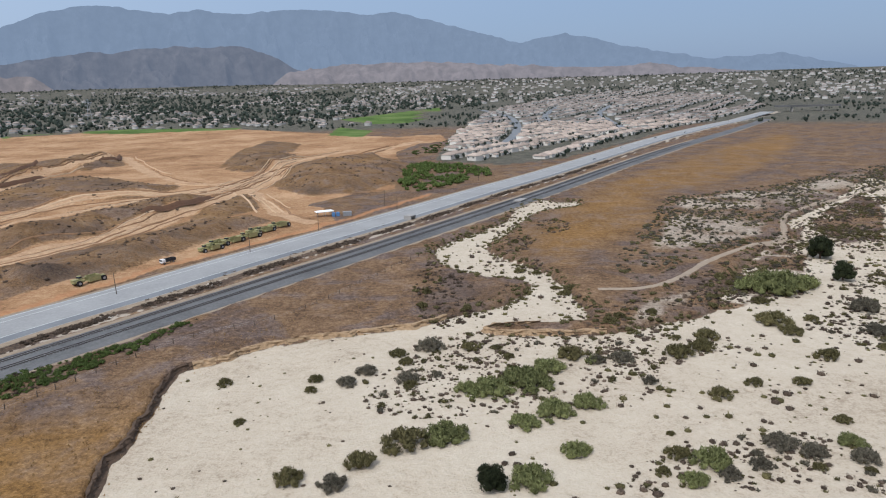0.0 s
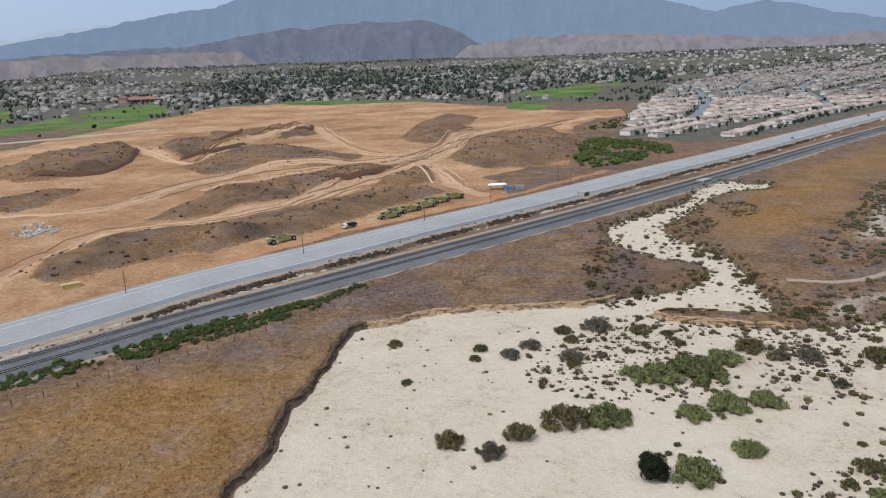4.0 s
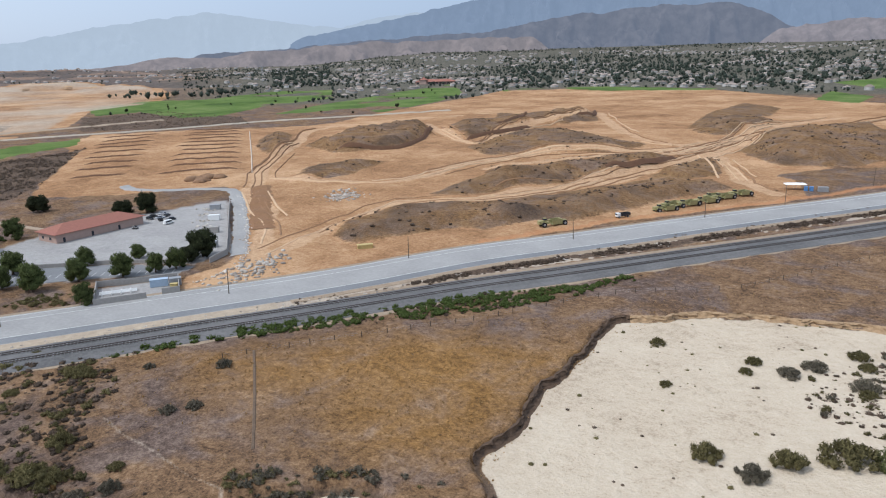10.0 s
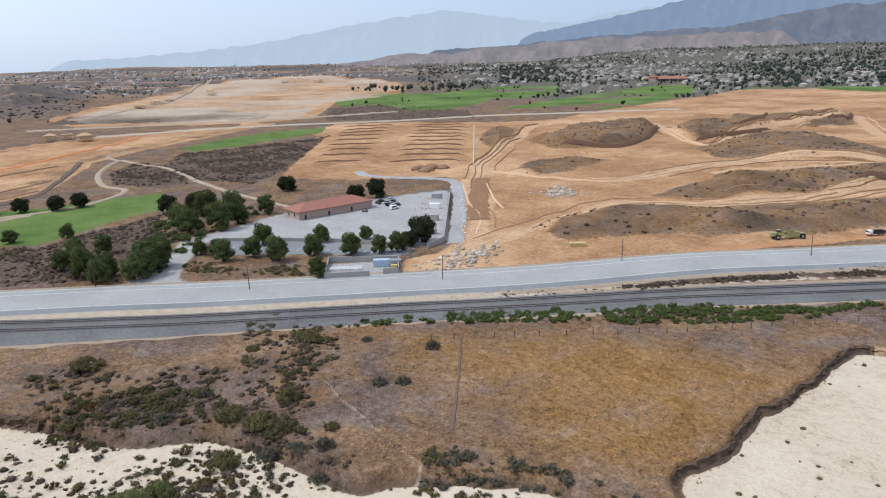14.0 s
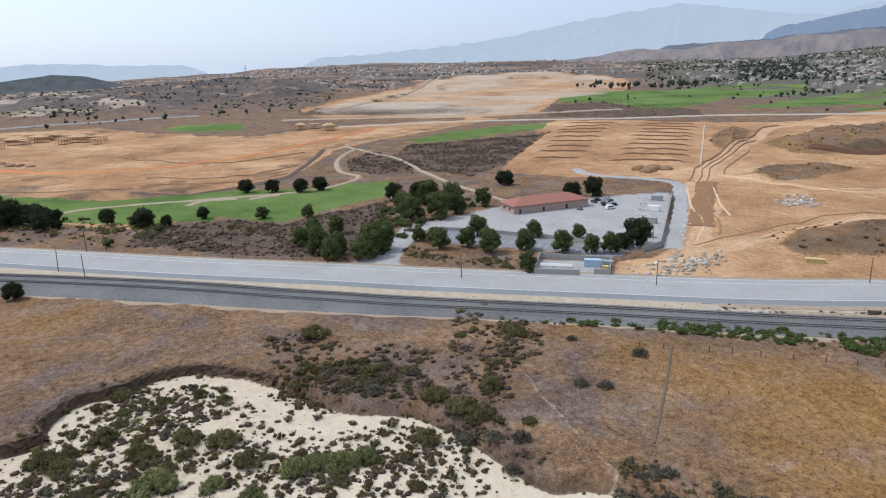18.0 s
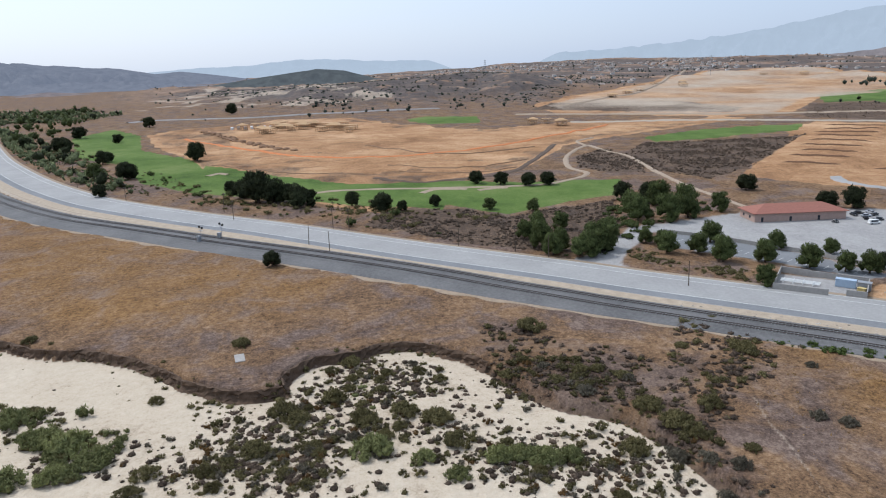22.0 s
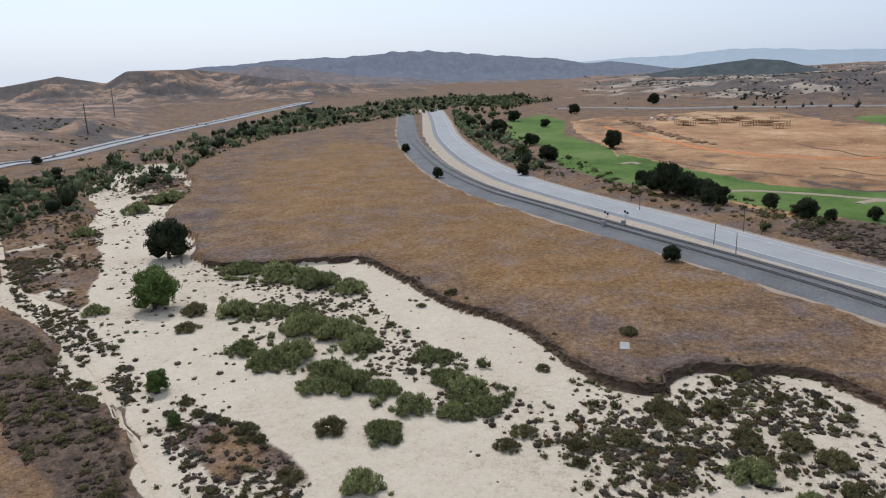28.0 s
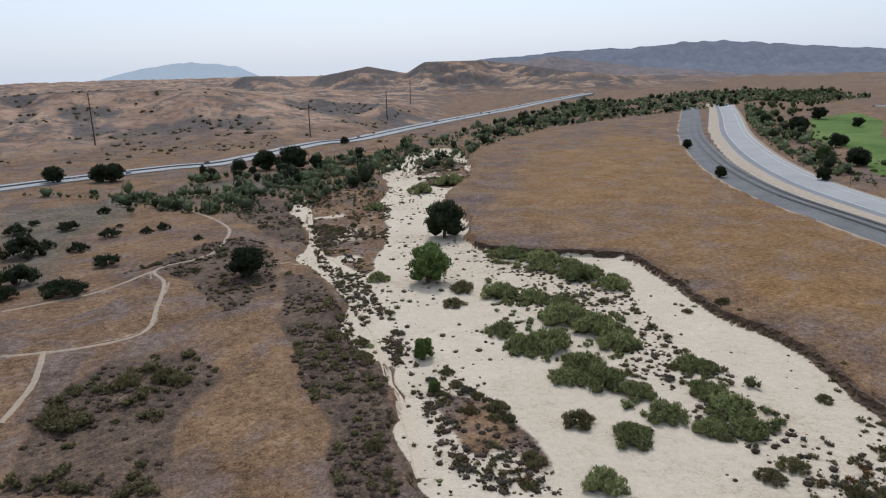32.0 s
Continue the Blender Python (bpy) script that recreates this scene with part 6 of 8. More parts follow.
for b_ in (WASH_EAST, WASH_SOUTH):
    brush("sand_weeds", b_, 170, (0.12, 0.9), TINY, LEAF_OLIVE, "small weeds scattered over the sandy wash", keep=lambda x, y: np.hypot(x, y) > 95)
    brush("sand_weeds", b_, 100, (0.15, 0.8), TINY, LEAF_BROWN, "small dry weeds scattered over the sandy wash", keep=lambda x, y: np.hypot(x, y) > 95)
for b_, d_ in ((SCRUB_1, 2200), (SCRUB_2, 1100), (SCRUB_3, 900), (SCRUB_5, 900), (SCRUB_6, 1600), (SCRUB_7, 900), (SCRUB_8, 900), (SCRUB_9, 700), (SCRUB_10, 1600)):
    brush("dark_brush", b_, d_ * 2.2, (0.4, 1.5), TINY, LEAF_BROWN, "dark dry brush on the slope", limit=7000)
    brush("dark_brush", b_, d_ * (1.0 if b_ is SCRUB_2 else 0.5), (0.8, 3.4) if b_ is SCRUB_2 else (0.7, 2.2), MID, LEAF_OLIVE, "dark olive brush on the slope", limit=2000, big=(olive, 4))
brush("sage_field", SCRUB_4, 1500, (0.5, 1.9), TINY, LEAF_GREY, "grey green sage scrub on pale sandy soil", limit=8000)
brush("sage_field", SCRUB_4, 700, (0.6, 2.1), TINY, LEAF_OLIVE, "olive scrub on pale sandy soil", limit=4000)
edge_ = curve(WASH_EAST, 2.5, closed=True)
edge_ = edge_[gentle(edge_[:, 0], edge_[:, 1]) & (edge_[:, 0] < 140) & (edge_[:, 1] > 150)]
q_ = edge_[rng.integers(0, len(edge_), 1000)] + rng.normal(size=(1000, 2)) * 3.0
strew("creek_brush", TINY, q_[:, 0], q_[:, 1], heights(q_[:, 0], q_[:, 1]) - 0.1, 0.5 + 1.3 * rng.random(1000) ** 2, rng, LEAF_OLIVE, "olive brush crowding the edge of the creek", "shrubs")
for w_ in WASHES:
    q_ = w_[rng.integers(0, len(w_), 600)] + rng.normal(size=(600, 2)) * 2.2
    q_ = q_[(lines_gap(BARE, q_[:, 0], q_[:, 1]) > 14) & (np.hypot(q_[:, 0], q_[:, 1]) > 95) & (rng.random(len(q_)) < np.clip((fbm(q_[:, 0], q_[:, 1], 40, 3, 78) - 0.35) * 4, 0, 1))]
    if len(q_) > 3:
        strew("bank_brush", SMALL, q_[:, 0], q_[:, 1], heights(q_[:, 0], q_[:, 1]) - 0.1, 0.4 + 1.1 * rng.random(len(q_)) ** 2, rng, LEAF_OLIVE, "olive brush along the edge of the wash", "shrubs")
for b_ in (ROUGH_1, ROUGH_2, ROUGH_3, ROUGH_4):
    brush("rough_brush", b_, 3000, (0.5, 1.8), TINY, LEAF_BROWN, "dark purplish brown brush beside the golf course", limit=1200 if b_ is ROUGH_4 else 6000)
for b_ in (MOUND_1, MOUND_2, MOUND_3, MOUND_4, MOUND_5, MOUND_6, MOUND_7, MOUND_8, MOUND_9, MOUND_11, MOUND_12, MOUND_13):
    brush("mound_brush", b_, 260, (0.5, 1.7), TINY, LEAF_BROWN, "dark dry brush on the earth mound", limit=900)
brush("green_hedge", GREENSTRIP, 5500, (0.6, 1.9), MID, LEAF_BRIGHT, "green weeds along the railway ditch", limit=2300)
brush("green_hedge", GREENSTRIP, 1200, (0.4, 1.3), SMALL, LEAF_BROWN, "dry weeds along the railway ditch", limit=900)
brush("yard_hedge", HEDGE, 3000, (0.7, 1.8), MID, LEAF_OLIVE, "low hedge between parking lot and highway", limit=500)
for b_ in (RIPARIAN_1, RIPARIAN_2, RIPARIAN_3, RIPARIAN_4, RIPARIAN_5):
    brush("riparian_woods", b_, 190, (1.6, 5.0), FARTREE, LEAF_CREEK, "green riparian trees along the creek", "trees", limit=1300)
    brush("riparian_woods", b_, 18, (3.0, 7.0), FARTREE, LEAF_DARK, "dark green riparian trees along the creek", "trees", limit=500)
    brush("riparian_brush", b_, 800, (0.7, 2.2), FARTREE, LEAF_CREEK, "green brush under the creek trees", limit=3200)
slope_ = [(-r_ * math.sin(radians(a_)), r_ * math.cos(radians(a_))) for r_, a_ in ((640, 144), (640, 165), (640, 187), (1080, 187), (1080, 165), (1080, 144))]
brush("hill_brush", slope_, 90, (1.2, 4.2), TINY, LEAF_OLIVE, "dark olive chaparral in the folds of the hills", limit=2600, keep=lambda x, y: (land(x, y)[2] > 0.38) & (lines_gap(FREEWAY_LINE, x, y) > 40))
brush("golf_grove", GROVE, 26, (3.0, 8.0), FARTREE, LEAF_PEPPER, "dark green trees grouped at the end of the golf course", "trees", limit=500)
brush("thicket", THICKET_1, 420, (2.0, 5.0), MID, LEAF_BRIGHT, "bright green thicket beside the highway", limit=500, tall=1.3)
brush("thicket", THICKET_2, 160, (1.5, 4.0), MID, LEAF_PEPPER, "green thicket beside the housing estate", limit=500)
brush("thicket", THICKET_3, 420, (1.3, 3.6), MID, LEAF_PEPPER, "green bushes round the yard entrance", limit=500)
brush("golf_border", STRIP_GREEN, 240, (0.8, 3.2), MID, LEAF_OLIVE, "olive bushes between the highway and the fairway", limit=700, keep=lambda x, y: lines_gap(ROAD, x, y) > 19)
brush("golf_border", STRIP_GREEN, 90, (1.2, 4.2), MID, LEAF_PEPPER, "green bushes between the highway and the fairway", limit=300, tall=1.2, keep=lambda x, y: lines_gap(ROAD, x, y) > 19)
brush("golf_border", STRIP_GREEN, 700, (0.4, 1.4), TINY, LEAF_BROWN, "dry brush between the highway and the fairway", limit=2000, keep=lambda x, y: lines_gap(ROAD, x, y) > 19)
brush("thicket", THICKET_4, 900, (0.9, 2.8), SMALL, LEAF_OLIVE, "green brush between highway and golf course", limit=900)
brush("field_weeds", FIELD_1, 32, (0.12, 0.4), TINY, LEAF_BROWN, "dry dark weeds scattered over the field", limit=3000)
brush("field_weeds", FIELD_2, 60, (0.2, 0.6), SMALL, LEAF_BROWN, "dry dark weeds scattered over the field", limit=3000)
TUFT = [cloud(rng, [(0, 0, 0.1, 0.5, 0.2)], 9, 0.75, 1, 0.01, 0.0) for _ in range(4)]
TUFT = [(v[len(BALL[1][0]):], f[len(BALL[1][1]):] - len(BALL[1][0])) for v, f in TUFT]
for b_ in (FIELD_1, GOLD_1, GOLD_4):
    brush("dry_grass", b_, 2600, (0.16, 0.42), TUFT, STRAW, "tufts of dry straw coloured grass", "grass", limit=7000)
brush("ditch_weeds", BASINS, 1200, (0.4, 1.1), TINY, LEAF_BROWN, "dry brown weeds in the roadside ditch", limit=2500)
for b_ in (GOLF_4, GOLF_5, GOLF_2):
    brush("fairway_trees", b_, 1.6, (2.0, 5.0), FARTREE, LEAF_DARK, "dark trees standing along the fairways", "trees", limit=120)
# ---- houses and woods of the plain ----
STUCCO = plain("pale_stucco", (0.7, 0.65, 0.58), 0.9, 0.1, 0.5, by_object=True)
ROOF_TILE = plain("house_roof_tile", (0.36, 0.285, 0.23), 0.85, 0.22, 1.5, by_object=True)
PANE = plain("dark_window_glass", (0.035, 0.04, 0.05), 0.15, 0.2, 1.0)
GARAGE = plain("white_garage_door", (0.62, 0.6, 0.56), 0.7, 0.08, 1.0)


def hip(bm, x0, x1, y0, y1, z0, z1, ridge=0.35):
    """A hipped roof with a real eaves edge."""
    w = (y1 - y0) * ridge
    ym = (y0 + y1) / 2
    base = [bm.verts.new(p) for p in ((x0, y0, z0), (x1, y0, z0), (x1, y1, z0), (x0, y1, z0))]
    eave = [bm.verts.new(p) for p in ((x0, y0, z0 + 0.2), (x1, y0, z0 + 0.2), (x1, y1, z0 + 0.2), (x0, y1, z0 + 0.2))]
    a, b = bm.verts.new((x0 + w, ym, z1)), bm.verts.new((x1 - w, ym, z1))
    bm.faces.new(base[::-1])
    for i in range(4):
        bm.faces.new((base[i], base[(i + 1) % 4], eave[(i + 1) % 4], eave[i]))
    bm.faces.new((eave[0], eave[1], b, a))
    bm.faces.new((eave[1], eave[2], b))
    bm.faces.new((eave[2], eave[3], a, b))
    bm.faces.new((eave[3], eave[0], a))


def house(w, d, h, label):
    ob = thing("house", label, "house", "houses of the estate")
    bm = bmesh.new()
    box(bm, -w / 2, w / 2, -d / 2, d / 2, -1.5, h)
    box(bm, -w / 2 + 0.5, -w / 2 + 6.5, -d / 2 - 4, -d / 2, -1.5, 2.9)
    part("wall", bm, STUCCO, ob)
    bm = bmesh.new()
    hip(bm, -w / 2 - 0.7, w / 2 + 0.7, -d / 2 - 0.7, d / 2 + 0.7, h, h + 2.9)
    hip(bm, -w / 2, -w / 2 + 7, -d / 2 - 4.5, -d / 2 + 0.2, 2.9, 4.3)
    part("roof", bm, ROOF_TILE, ob)
    for x, y, s in ((1.5, -d / 2, 1), (4.0, d / 2, -1), (-2.5, d / 2, -1)):
        bm = bmesh.new()
        box(bm, x - 0.9, x + 0.9, y - 0.06, y + 0.06, h - 2.2, h - 0.9)
        part("window", bm, PANE, ob)
    bm = bmesh.new()
    box(bm, -w / 2 + 1.1, -w / 2 + 5.9, -d / 2 - 4.06, -d / 2 - 3.9, 0.05, 2.3)
    part("garage_door", bm, GARAGE, ob)
    return ob


models = [house(12.0, 11, 5.0, "two-storey pale stucco house with hipped tile roof"), house(13, 12, 3.2, "single-storey pale stucco house with low tile roof"), house(11, 10.5, 4.9, "compact two-storey stucco house with tile roof")]
rng = np.random.default_rng(8)
ux, uy = 0.575, 0.818
lots = []
for row in range(-30, 60):
    off = row // 2 * 72 + row % 2 * 31
    for k in range(0, 210):
        a, b = k * 18.5 + rng.random() * 2.5, off + 30 * math.sin(k * 0.075 + row // 2 * 0.7) + rng.normal() * 1.2
        x, y = -10 + ux * a - uy * b, 640 + uy * a + ux * b
        lots.append((x, y, row % 2))
lots = np.array(lots)
lots = lots[within(TOWN_NEAR, lots[:, 0], lots[:, 1]) > 6]
for s_ in (STREET_1, STREET_2, STREET_3):
    lots = lots[lines_gap(curve(s_, 6), lots[:, 0], lots[:, 1]) > 13]
lots = lots[lines_gap(ROAD, lots[:, 0], lots[:, 1]) > 34]
lots = lots[np.argsort(np.hypot(lots[:, 0], lots[:, 1]))]
lot_z = heights(lots[:, 0], lots[:, 1])
turn = math.degrees(math.atan2(uy, ux))
for k, (x, y, side) in enumerate(lots[:250]):
    m = pose(x, y, lot_z[k], 0, 0, turn + (180 if side else 0) + 90 * (rng.random() < 0.45) + rng.normal() * 9)
    src = models[k % 3]
    if k < 3:
        src.matrix_basis = m
    else:
        copy_thing(src, m)


def joined_house(w, d, h):
    v = [(sx * w / 2, sy * d / 2, z) for z in (-1.5, h) for sx, sy in ((-1, -1), (1, -1), (1, 1), (-1, 1))]
    f = []
    for i in range(4):
        j = (i + 1) % 4
        f += [(i, j, j + 4), (i, j + 4, i + 4)]
    return np.array(v), np.array(f)


def joined_roof(w, d, h):
    v = [(-w / 2 - 0.6, -d / 2 - 0.6, h), (w / 2 + 0.6, -d / 2 - 0.6, h), (w / 2 + 0.6, d / 2 + 0.6, h), (-w / 2 - 0.6, d / 2 + 0.6, h), (-w / 4, 0, h + 2.9), (w / 4, 0, h + 2.9)]
    return np.array(v), np.array([(0, 1, 5), (0, 5, 4), (1, 2, 5), (2, 3, 4), (2, 4, 5), (3, 0, 4)])


STUCCO_FAR = leafy("far_stucco", (0.45, 0.43, 0.40), (0.7, 0.67, 0.63), 0.85, False)
ROOF_FAR = leafy("far_roof_tile", (0.18, 0.145, 0.12), (0.42, 0.35, 0.3), 0.85, False)


def settle(name, x, y, seed, label):
    z = heights(x, y)
    for q, mats in (("wall", STUCCO_FAR), ("roof", ROOF_FAR)):
        g = np.random.default_rng(seed)
        kinds = [joined_house(11.5, 10.5, 4.9), joined_house(13, 11, 3.3)] if q == "wall" else [joined_roof(11.5, 10.5, 4.9), joined_roof(13, 11, 3.3)]
        strew(name + "_" + q, kinds, x, y, z, np.ones(len(x)), g, mats, label, "houses")


settle("estate_houses", lots[250:1500, 0], lots[250:1500, 1], 3, "rows of pale stucco houses of the estate")
rest = lots[:1500]
q = np.vstack([rest, rest + (5, 7, 0)])
strew("estate_trees", FARTREE, q[:, 0] + rng.normal(size=len(q)) * 6 + 9, q[:, 1] + rng.normal(size=len(q)) * 5, heights(q[:, 0] + 9, q[:, 1]), 1.7 + 2.4 * rng.random(len(q)) ** 1.5, rng, LEAF_FAR, "small dark green street trees of the estate", "trees")


def far_places(n, r0, r1, a0, a1, power=1.0):
    r = r0 + (r1 - r0) * rng.random(n) ** power
    a = np.radians(a0 + (a1 - a0) * rng.random(n))
    x, y = -r * np.sin(a), r * np.cos(a)
    ok = np.ones(n, bool)
    for p in (TOWN_NEAR, DIRT_EAST, DIRT_NORTH, GOLF_4, GOLF_5, GOLF_6, GOLF_7, GOLF_9):
        ok &= within(p, x, y) < 8
    ok &= lines_gap(ROAD, x, y) > 40
    ok &= land(x, y)[1] < 0.95
    return x[ok], y[ok]


x, y = far_places(1900, 1420, 3700, 0, 50, 0.75)
g_ = fbm(np.degrees(np.arctan2(-x, y)) * 55, np.log(np.hypot(x, y)) * 2600, 220, 3, 91)
settle("plain_houses", x[g_ > 0.44], y[g_ > 0.44], 4, "pale houses scattered among trees on the plain")
x, y = far_places(700, 2100, 3900, -34, 4, 0.75)
settle("far_houses", x, y, 5, "pale far houses on the plain")
x, y = far_places(1500, 1900, 4300, 48, 100, 0.8)
g_ = fbm(x, y, 260, 3, 92)
settle("west_houses", x[g_ > 0.47], y[g_ > 0.47], 6, "pale far houses on the western plain")
x, y = far_places(18000, 1330, 4150, -34, 56, 0.85)
g_ = fbm(np.degrees(np.arctan2(-x, y)) * 55, np.log(np.hypot(x, y)) * 2600, 240, 3, 93)
m_ = rng.random(len(x)) < np.clip((g_ - 0.42) * 7, 0.04, 1)
strew("plain_trees", FARTREE, x[m_], y[m_], heights(x[m_], y[m_]) - 0.5, 1.8 + 3.9 * rng.random(m_.sum()) ** 1.5, rng, LEAF_FAR, "dark green trees among the houses of the plain", "trees")
x, y = far_places(3000, 1100, 4300, 50, 112, 0.75)
g_ = fbm(x, y, 200, 3, 94)
m_ = rng.random(len(x)) < np.clip((g_ - 0.42) * 4, 0.02, 1)
strew("west_trees", FARTREE, x[m_], y[m_], heights(x[m_], y[m_]) - 0.5, 1.8 + 3.6 * rng.random(m_.sum()) ** 2, rng, LEAF_FAR, "dark green trees of the western plain", "trees")
far_ = [(-r_ * math.sin(radians(a_)), r_ * math.cos(radians(a_))) for r_, a_ in ((1120, 66), (1120, 85), (1120, 108), (2500, 108), (2500, 85), (2500, 60))]
brush("west_brush", far_, 60, (1.6, 5.0), TINY, LEAF_FAR, "dark chaparral spread over the western hills", limit=5500, keep=lambda x, y: (land(x, y)[1] > 0.25) & (within(DIRT_NORTH, x, y) < 0) & (fbm(x, y, 120, 3, 95) > 0.46))
for b_ in (WOODS_1, WOODS_2):
    brush("woods", b_, 14, (4.0, 9.0), FARTREE, LEAF_FAR, "dark green woods beside the golf course", "trees", limit=1800, keep=lambda x, y: (land(x, y)[1] < 0.25) & (np.hypot(x, y) < 3300))
# ---- paints ----
WOOD_POLE = plain("weathered_pole_wood", (0.10, 0.075, 0.055), 0.9, 0.3, 1.5)
PINK_WALL = plain("faded_pink_stucco", (0.42, 0.30, 0.25), 0.9, 0.12, 0.7)
RED_TILE = plain("red_clay_roof", (0.29, 0.125, 0.092), 0.85, 0.22, 1.2)
GALV = plain("galvanised_steel", (0.34, 0.35, 0.36), 0.5, 0.15, 2.0, 0.5)
BLOCK = plain("grey_block_wall", (0.33, 0.31, 0.285), 0.9, 0.15, 1.0)
GREEN_PAINT = plain("dusty_green_machine_paint", (0.29, 0.265, 0.12), 0.6, 0.4, 1.2)
YELLOW_PAINT = plain("dusty_yellow_paint", (0.46, 0.36, 0.15), 0.6, 0.25, 1.2)
RUBBER = plain("black_rubber", (0.022, 0.021, 0.02), 0.9, 0.3, 3.0)
WHITE_PAINT = plain("white_vehicle_paint", (0.72, 0.72, 0.70), 0.35, 0.06, 1.0)
BLUE_PAINT = plain("blue_painted_box", (0.10, 0.22, 0.42), 0.5, 0.15, 1.5)
DARK_PAINT = plain("dark_vehicle_paint", (0.03, 0.032, 0.036), 0.35, 0.15, 1.0)
SILVER_PAINT = plain("silver_vehicle_paint", (0.38, 0.39, 0.41), 0.35, 0.08, 1.0)
CANVAS = plain("white_canvas", (0.78, 0.78, 0.76), 0.9, 0.05, 0.8)
LUMBER = plain("raw_lumber", (0.46, 0.30, 0.16), 0.85, 0.2, 1.5)
STONE = leafy("pale_rubble", (0.28, 0.24, 0.20), (0.60, 0.55, 0.48), 0.9, False)
SOIL = plain("dark_cut_soil", (0.115, 0.06, 0.034), 0.95, 0.25, 0.4)
SPOIL = plain("brown_spoil_earth", (0.22, 0.13, 0.075), 0.95, 0.3, 0.5)


def heading(line, x, y):
    """Direction in degrees of a line's nearest stretch."""
    d = np.hypot(line[:, 0] - x, line[:, 1] - y)
    i = int(np.clip(np.argmin(d), 1, len(line) - 2))
    v = line[i + 1] - line[i - 1]
    return math.degrees(math.atan2(v[1], v[0]))


def beside(line, i, off):
    p, q = line[i], line[min(i + 1, len(line) - 1)]
    if i == len(line) - 1:
        p, q = line[i - 1], line[i]
    t = (q - p) / np.linalg.norm(q - p)
    return line[i][0] - t[1] * off, line[i][1] + t[0] * off, math.degrees(math.atan2(t[1], t[0]))


# ---- railway: two tracks ----
def shifted(line, off):
    t = np.gradient(line, axis=0)
    t /= np.linalg.norm(t, axis=1)[:, None]
    return line + np.stack([-t[:, 1], t[:, 0]], 1) * off


def rail_bar(name, line, off, parent):
    p = shifted(line, off)
    t = np.gradient(p, axis=0)
    t /= np.linalg.norm(t, axis=1)[:, None]
    n = np.stack([-t[:, 1], t[:, 0]], 1)
    V, k = [], 4
    # Bars wider than a real rail: their dark width takes in the rail's shadow.
    for o, h in ((-0.12, 0.86), (-0.1, 1.06), (0.1, 1.06), (0.12, 0.86)):
        V.append(np.column_stack([p + n * o, np.full(len(p), h)]))
    V = np.stack(V, 1).reshape(-1, 3)
    F = [(i * k + j, i * k + (j + 1) % k, (i + 1) * k + (j + 1) % k, (i + 1) * k + j) for i in range(len(p) - 1) for j in range(k)]
    return arrays(name, V, F, STEEL, parent)


near_rail = RAIL[np.hypot(RAIL[:, 0], RAIL[:, 1]) < 900]
bm = bmesh.new()
box(bm, -0.16, 0.16, -1.3, 1.3, 0.68, 0.87)
one = part("sleeper", bm, SLEEPER)
for off, tag_ in ((-3.2, "near"), (3.2, "far")):
    tr = thing("railway_track", "railway track with steel rails on dark sleepers over grey ballast", "railway track", "railway tracks")
    for s in (-0.75, 0.75):
        rail_bar("rail", near_rail, off + s, tr)
    mid = curve(shifted(near_rail[::4], off), 0.85)
    r = np.hypot(mid[:, 0], mid[:, 1])
    pick = np.argsort(r)
    for k in pick[:290]:
        x, y, a = beside(mid, int(k), 0)
        ob = new("sleeper", one.data)
        ob.parent = tr
        ob.matrix_basis = pose(x, y, 0, 0, 0, a)
    rest = np.array([k for k in pick[290:] if r[k] < 420])
    bx, bf = np.array([v.co[:] for v in one.data.vertices]), []
    for q in one.data.polygons:
        a, b, c, d = q.vertices
        bf += [(a, b, c), (a, c, d)]
    bf = np.array(bf)
    V, F = [], []
    for i, k in enumerate(rest):
        x, y, a = beside(mid, int(k), 0)
        c, s = math.cos(math.radians(a)), math.sin(math.radians(a))
        V.append(np.column_stack([bx[:, 0] * c - bx[:, 1] * s + x, bx[:, 0] * s + bx[:, 1] * c + y, bx[:, 2]]))
        F.append(bf + i * len(bx))
    ob = arrays("sleeper_run", np.concatenate(V), np.concatenate(F), SLEEPER, tr)
    tagged(ob, "row of dark railway sleepers", kind="stuff")
bpy.data.objects.remove(one)


# ---- paint lines on the highway ----
for off in (-12.2, -7.9, 7.9):
    ribbon("road_marking", shifted(ROAD, off), [(-0.14, 0.13), (-0.14, 0.215), (0.14, 0.215), (0.14, 0.13)], WHITE_LINE, "faded white edge line on the highway", "road marking")


# ---- poles ----
def pole(tall, arm, label):
    ob = thing("utility_pole", label, "utility pole", "poles along the highway")
    bm = bmesh.new()
    rod(bm, (0, 0, -0.6), (0, 0, tall), 0.17, 0.11, 8)
    part("mast", bm, WOOD_POLE, ob)
    if arm:
        bm = bmesh.new()
        box(bm, -1.2, 1.2, -0.07, 0.07, tall - 0.75, tall - 0.6)
        part("crossarm", bm, WOOD_POLE, ob)
        for x in (-1.05, -0.5, 0.5, 1.05):
            bm = bmesh.new()
            rod(bm, (x, 0, tall - 0.6), (x, 0, tall - 0.38), 0.06, 0.04, 6)
            part("insulator", bm, GALV, ob)
    return ob


plain_pole = pole(9.0, False, "thin dark wooden pole at the roadside")
arm_pole = pole(10.5, True, "dark wooden utility pole with one crossarm")
where_plain = [(-193, 138), (-168, 203.5), (-126.3, 261.5), (-92.3, 328.7), (-28.2, 438.7), (-227, 80.5), (-297, -61), (-285, -50), (-267, 39)]
where_arm = [(-67, 374.3), (-37, 451), (-277.5, 27), (-288.3, 4), (-324, -47), (-327, -55), (-376, -122), (-353, -110), (-418, -194), (-474, -252), (30, 560), (95, 660)]
